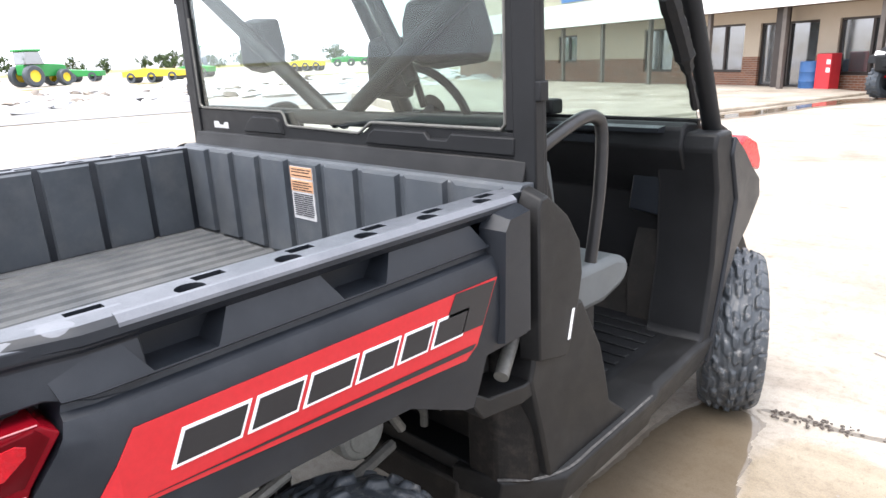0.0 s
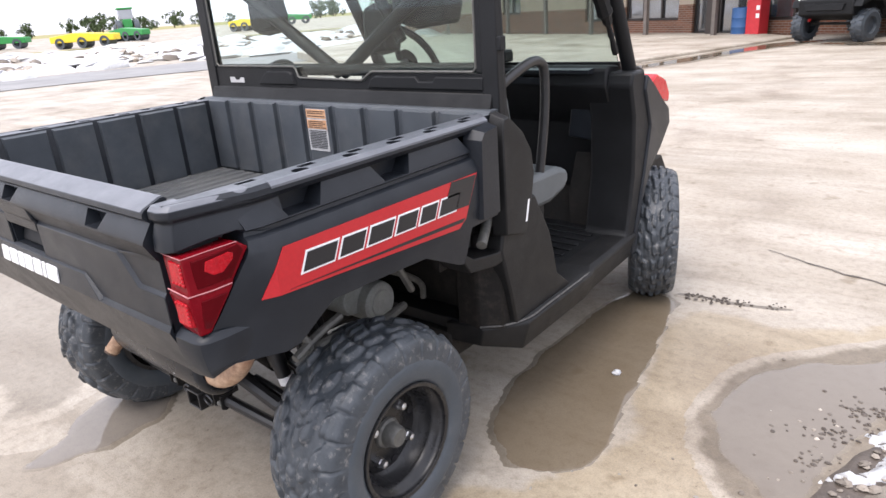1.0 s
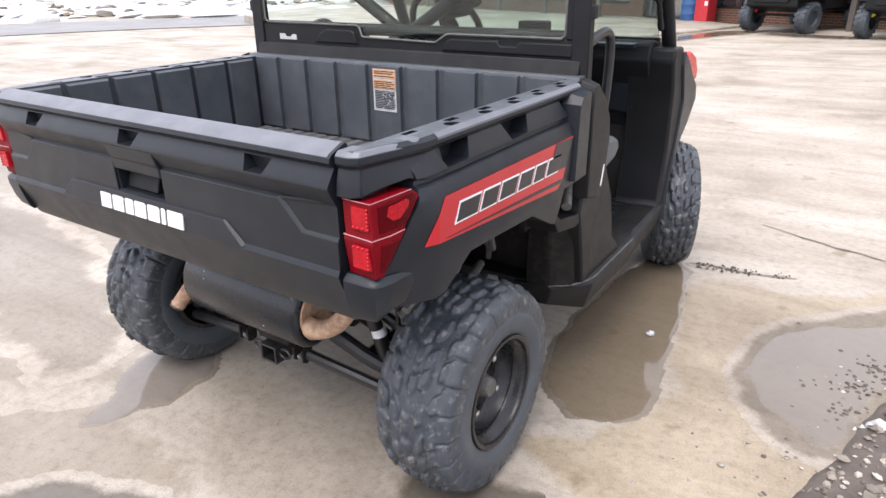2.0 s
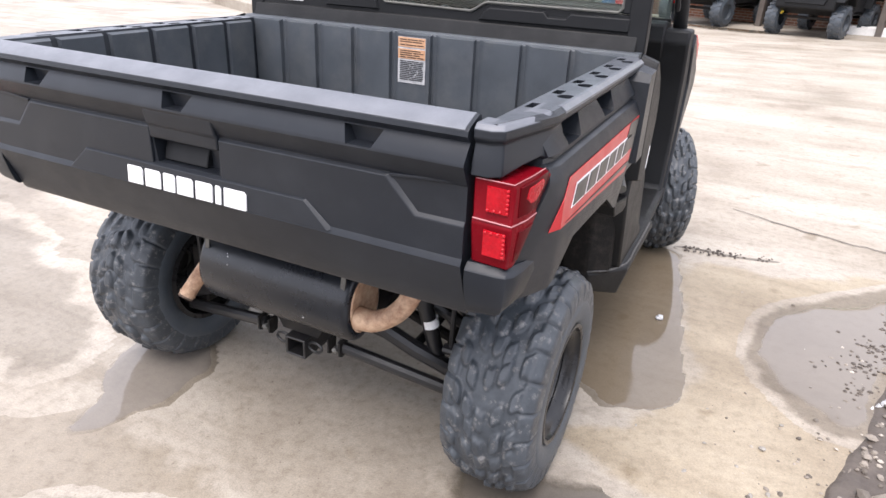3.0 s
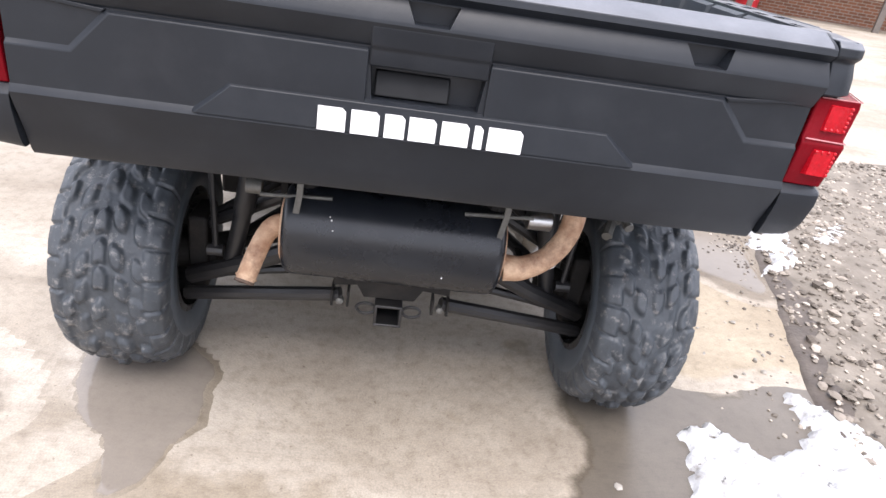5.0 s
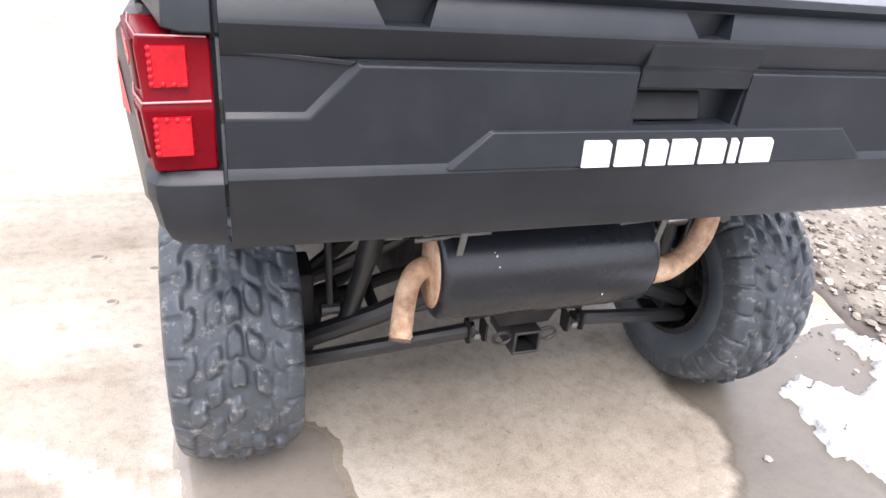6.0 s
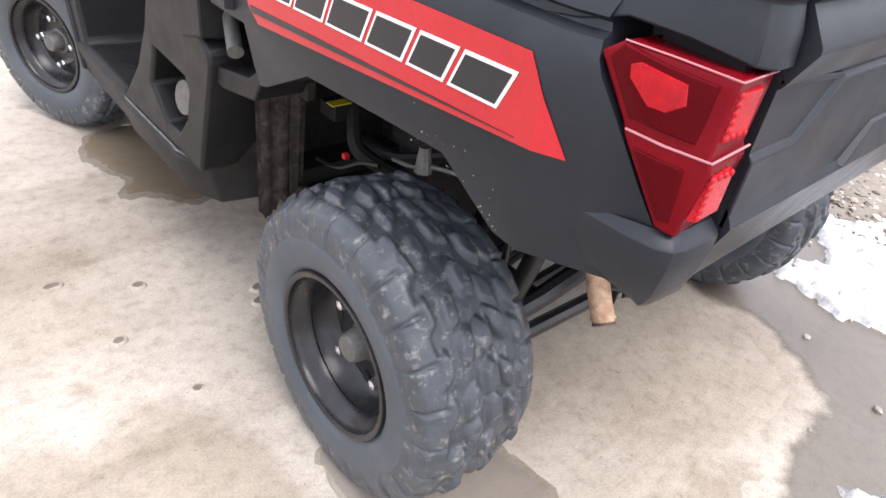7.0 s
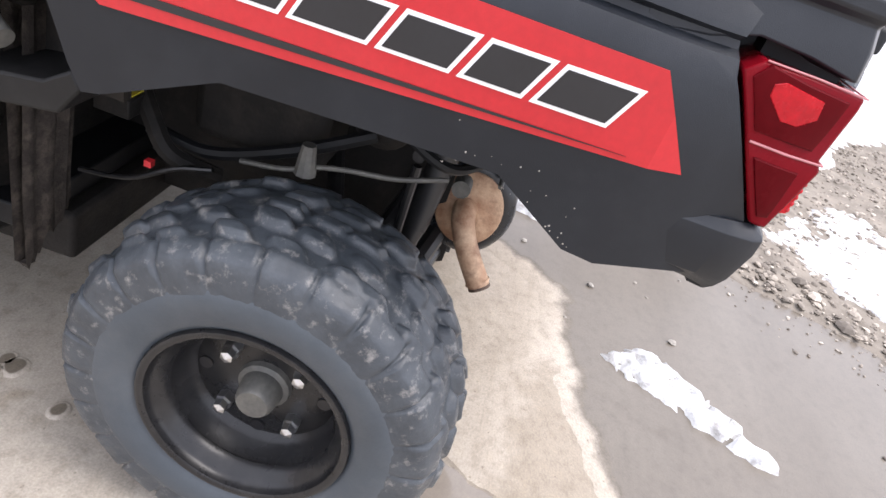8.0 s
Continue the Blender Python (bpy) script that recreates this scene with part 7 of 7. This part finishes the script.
part("rear_frame", bm, UNDER, UTV, "black tubular rear frame")
for s in (1, -1):
    bm = bmesh.new()
    tube(bm, [(s * 0.14, 0.33, 0.495), (s * 0.36, 0.385, 0.365), (s * 0.53, 0.44, 0.275)], 0.024, 10)
    tube(bm, [(s * 0.17, 0.72, 0.49), (s * 0.40, 0.58, 0.355), (s * 0.53, 0.52, 0.275)], 0.019, 10)
    tube(bm, [(s * 0.36, 0.40, 0.365), (s * 0.36, 0.60, 0.375)], 0.014, 8)
    part("lower_arm", bm, STEEL_BLACK, UTV, "black tubular suspension arm")
    bm = bmesh.new()
    tube(bm, [(s * 0.20, 0.40, 0.60), (s * 0.42, 0.46, 0.46), (s * 0.51, 0.49, 0.405)], 0.017, 10)
    tube(bm, [(s * 0.20, 0.64, 0.60), (s * 0.42, 0.54, 0.46), (s * 0.51, 0.51, 0.405)], 0.017, 10)
    part("upper_arm", bm, STEEL_BLACK, UTV, "black tubular suspension arm")
    bm = bmesh.new()
    tube(bm, [(s * 0.42, 0.42, 0.34), (s * 0.385, 0.40, 0.50)], 0.022, 12)
    tube(bm, [(s * 0.385, 0.40, 0.50), (s * 0.345, 0.38, 0.72)], 0.026, 12)
    shock = part("shock_absorber", bm, STEEL_BLACK, UTV, "black shock absorber")
    bm = bmesh.new()
    d = Vector((s * 0.345 - s * 0.42, 0.38 - 0.42, 0.72 - 0.34)).normalized()
    tube(bm, [Vector((s * 0.42, 0.42, 0.34)) + d * 0.10, Vector((s * 0.42, 0.42, 0.34)) + d * 0.125], 0.0245, 12)
    if s > 0:
        part("sticker", bm, WHITEINK, shock, "white sticker on the shock")
    else:
        bm.free()
    bm = bmesh.new()
    box(bm, min(s * 0.49, s * 0.54), max(s * 0.49, s * 0.54), 0.45, 0.57, 0.23, 0.44)
    lathe(bm, [(s * 0.47, 0.05), (s * 0.60, 0.05)], Matrix.Translation((0, 0.515, 0.308)), 14, True)
    part("hub_carrier", bm, UNDER, UTV, "black cast hub carrier", bevel=0.008)
    bm = bmesh.new()
    tube(bm, [(s * 0.14, 0.515, 0.42), (s * 0.22, 0.515, 0.405)], [0.045, 0.045], 12)
    tube(bm, [(s * 0.22, 0.515, 0.405), (s * 0.42, 0.515, 0.345)], 0.016, 10)
    tube(bm, [(s * 0.42, 0.515, 0.345), (s * 0.50, 0.515, 0.318)], 0.04, 12)
    part("drive_shaft", bm, UNDER, UTV, "black drive shaft with rubber boots")
    bm = bmesh.new()
    tube(bm, [(s * 0.46, 0.42, 0.37), (s * 0.47, 0.42, 0.66)], 0.008, 8)
    tube(bm, [(s * 0.22, 0.40, 0.68), (s * 0.50, 0.42, 0.69)], 0.011, 8)
    lathe(bm, [(-0.02, 0.016), (0.02, 0.016)], Matrix.Translation((s * 0.46, 0.42, 0.37)), 10, True)
    part("sway_bar_link", bm, STEEL_BLACK, UTV, "black sway bar link")
    for p in ((s * 0.50, 0.44, 0.285), (s * 0.16, 0.32, 0.485), (s * 0.505, 0.47, 0.42)):
        bm = bmesh.new()
        lathe(bm, [(-0.014, 0.013), (0.010, 0.013), (0.016, 0.0)], Matrix.Translation(p) @ Matrix.Rotation(radians(-90), 4, "Z"), 6)
        part("bolt", bm, HUB, UTV, "dull zinc bolt head")
bm = bmesh.new()
lathe(bm, [(-0.030, 0.022), (-0.028, 0.025), (0.028, 0.025), (0.030, 0.022)], Matrix.Translation((0.332, 0.335, 0.594)), 18, True)
part("clamp", bm, CHROME, UTV, "bright metal clamp")
bm = bmesh.new()
lathe(bm, [(-0.018, 0.018), (0.018, 0.018)], Matrix.Translation((-0.348, 0.34, 0.595)), 12, True)
part("clamp", bm, HUB, UTV, "dull metal fitting")
bm = bmesh.new()
tube(bm, curve_path([(-0.36, 0.27, 0.72), (-0.345, 0.25, 0.675), (-0.29, 0.24, 0.665), (-0.1, 0.25, 0.67), (0.10, 0.25, 0.675)], 4), 0.010, 8)
part("brake_hose", bm, BLACKTRIM, UTV)

# receiver hitch
bm = bmesh.new()
for x0, x1, z0, z1 in ((-0.040, 0.032, 0.308, 0.316), (-0.040, 0.032, 0.252, 0.260), (-0.040, -0.032, 0.258, 0.310), (0.024, 0.032, 0.258, 0.310)):
    box(bm, x0, x1, 0.315, 0.46, z0, z1)
hitch = part("receiver_hitch", bm, STEEL_BLACK, UTV, "black square receiver hitch", bevel=0.003)
bm = bmesh.new()
prism(bm, [(-0.15, 0.345), (-0.09, 0.352), (-0.07, 0.318), (0.06, 0.318), (0.08, 0.352), (0.15, 0.345), (0.15, 0.366), (-0.15, 0.370)], "y", 0.345, 0.358)
part("hitch_bar", bm, UNDER, hitch, bevel=0.003)
for x in (-0.062, 0.056):
    bm = bmesh.new()
    tube(bm, [(x + 0.024 * math.cos(6.2832 * k / 14), 0.335, 0.292 + 0.016 * math.sin(6.2832 * k / 14)) for k in range(15)], 0.0045, 6, False)
    part("chain_loop", bm, STEEL_BLACK, hitch, "black steel chain loop")
for x in (-0.130, 0.128):
    for dx in (-0.020, 0.020):
        bm = bmesh.new()
        prism(bm, [(0.325, 0.296), (0.338, 0.288), (0.362, 0.292), (0.37, 0.345), (0.325, 0.340)], "x", x + dx - 0.003, x + dx + 0.003)
        part("clevis_tab", bm, UNDER, hitch, bevel=0.001)
    bm = bmesh.new()
    lathe(bm, [(-0.012, 0.010), (0.006, 0.010), (0.012, 0.0)], Matrix.Translation((x, 0.335, 0.308)) @ Matrix.Rotation(radians(-90), 4, "Z"), 6)
    part("bolt", bm, HUB, hitch, "dull zinc bolt head")
for s in (1, -1):
    bm = bmesh.new()
    tube(bm, [(s * 0.13, 0.350, 0.318), (s * 0.40, 0.395, 0.262), (s * 0.54, 0.430, 0.224)], 0.019, 10)
    tube(bm, [(s * 0.13, 0.47, 0.330), (s * 0.40, 0.49, 0.275), (s * 0.54, 0.500, 0.240)], 0.013, 8)
    part("radius_rod", bm, STEEL_BLACK, UTV, "black steel radius rod")

# engine, gearbox and hoses behind the rear wheels
bm = bmesh.new()
box(bm, -0.22, 0.22, 0.50, 0.98, 0.40, 0.66)
prism(bm, [(0.46, 0.42), (0.44, 0.52), (0.52, 0.60), (0.62, 0.60), (0.62, 0.40)], "x", -0.15, 0.13)
engine = part("engine", bm, UNDER, UTV, "dirty black engine and gearbox", bevel=0.03)
bm = bmesh.new()
lathe(bm, [(0.20, 0.0), (0.20, 0.068), (0.392, 0.071), (0.404, 0.068), (0.410, 0.060), (0.411, 0.046), (0.415, 0.043), (0.415, 0.0)], Matrix.Translation((0, 0.810, 0.528)), 30)
part("clutch_cover", bm, CASTING, UTV, "dusty pale round clutch cover")
bm = bmesh.new()
lathe(bm, [(0.18, 0.0), (0.18, 0.055), (0.350, 0.058), (0.368, 0.050), (0.372, 0.0)], Matrix.Translation((0, 0.735, 0.560)), 22)
part("air_box", bm, CASTING, UTV, "dusty round air cleaner canister")
bm = bmesh.new()
tube(bm, curve_path([(0.44, 0.80, 0.66), (0.455, 0.90, 0.600), (0.455, 0.965, 0.545), (0.45, 0.975, 0.49)], 5), 0.011, 8)
part("shift_rod", bm, HUB, UTV, "dusty steel shift linkage rod")
bm = bmesh.new()
tube(bm, curve_path([(0.56, 0.335, 0.600), (0.55, 0.43, 0.628), (0.54, 0.52, 0.640)], 5), 0.012, 8)
part("bracket_rod", bm, HUB, UTV, "dusty steel bracket rod")
bm = bmesh.new()
lathe(bm, [(0.36, 0.0), (0.36, 0.065), (0.46, 0.07), (0.48, 0.0)], Matrix.Translation((0, 0.40, 0.67)), 22)
part("air_box", bm, UNDER, UTV, "dusty black air cleaner canister")
bm = bmesh.new()
lathe(bm, [(-0.45, 0.0), (-0.45, 0.055), (-0.28, 0.06), (-0.26, 0.0)], Matrix.Translation((0, 0.50, 0.70)) , 20)
box(bm, -0.46, -0.30, 0.58, 0.82, 0.56, 0.75)
part("side_cover", bm, UNDER, UTV, "dirty black plastic cover", bevel=0.02)
for pts, r, mt in (
    ([(-0.56, 0.954, 0.475), (-0.56, 0.90, 0.484), (-0.56, 0.853, 0.500), (-0.555, 0.79, 0.540), (-0.55, 0.729, 0.560)], 0.0045, STEEL_BLACK),
    ([(-0.55, 0.685, 0.596), (-0.56, 0.612, 0.616), (-0.56, 0.56, 0.640), (-0.56, 0.507, 0.655), (-0.55, 0.436, 0.665), (-0.54, 0.361, 0.690)], 0.0045, HUB),
    ([(-0.52, 0.86, 0.58), (-0.50, 0.76, 0.56), (-0.50, 0.62, 0.62), (-0.46, 0.50, 0.68)], 0.012, BLACKTRIM),
    ([(-0.50, 0.50, 0.76), (-0.53, 0.42, 0.72), (-0.52, 0.36, 0.70), (-0.42, 0.31, 0.69)], 0.009, BLACKTRIM),
    ([(-0.50, 0.90, 0.66), (-0.54, 0.84, 0.60), (-0.55, 0.80, 0.56), (-0.50, 0.74, 0.52)], 0.016, UNDER),
    ([(0.52, 0.36, 0.56), (0.56, 0.46, 0.60), (0.58, 0.62, 0.58), (0.52, 0.80, 0.55)], 0.014, HUB),
    ([(0.55, 0.70, 0.80), (0.58, 0.74, 0.70), (0.57, 0.79, 0.62)], 0.012, HUB),
    ([(0.50, 0.30, 0.70), (0.55, 0.38, 0.64), (0.55, 0.40, 0.56)], 0.010, HUB),
):
    bm = bmesh.new()
    tube(bm, curve_path(pts, 5), r, 8)
    part("hose", bm, mt, UTV, "dusty rubber hose")
bm = bmesh.new()
box(bm, -0.575, -0.52, 0.862, 0.922, 0.606, 0.640)
box_label = part("relay_box", bm, UNDER, UTV, "small black box with a yellow label", bevel=0.003)
bm = bmesh.new()
box(bm, -0.578, -0.530, 0.866, 0.892, 0.6405, 0.6425)
part("label_band", bm, YELLOW, box_label, smooth=False)
bm = bmesh.new()
tube(bm, [(-0.565, 0.577, 0.675), (-0.565, 0.575, 0.625)], [0.011, 0.018], 10)
part("connector", bm, HUB, UTV, "grey connector")
bm = bmesh.new()
box(bm, -0.572, -0.560, 0.822, 0.834, 0.535, 0.546)
part("tag", bm, SIGNRED, UTV, "small red tag")
# panel added so that no lit ground shows through the wheel well
bm = bmesh.new()
prism(bm, [(0.36, 0.52), (0.36, 0.77), (1.06, 0.77), (1.06, 0.32), (0.62, 0.32)], "x", -0.29, -0.275)
part("well_closing_panel", bm, UNDER, UTV, "dark panel added to close the wheel well")
rnd = random.Random(31)
bm = bmesh.new()
for k in range(26):
    y = 0.20 + 0.17 * rnd.random() ** 1.6
    z = 0.782 + 0.45 * (min(y, 0.305) - 0.205) + 0.055 * rnd.random() ** 2.2
    x = -0.7800 - (z - 0.810) * 0.083
    r = rnd.uniform(0.0005, 0.0014)
    bmesh.ops.create_uvsphere(bm, u_segments=5, v_segments=3, radius=r, matrix=Matrix.Translation((x, y, z)) @ Matrix.Diagonal((0.45, 1, 1, 1)))
tagged(part("mud_flecks", bm, STONE, UTV, "pale dried mud flecks"), kind="stuff")
# bed underside and inner arch
bm = bmesh.new()
prism(bm, [(0.05, 0.775), (0.05, 0.79), (1.0, 0.79), (1.0, 0.775)], "x", -0.60, 0.60)
part("bed_underside", bm, UNDER, UTV)
bm = bmesh.new()
box(bm, -0.64, 0.64, 1.065, 1.10, 0.36, 1.10)
part("firewall", bm, UNDER, UTV)
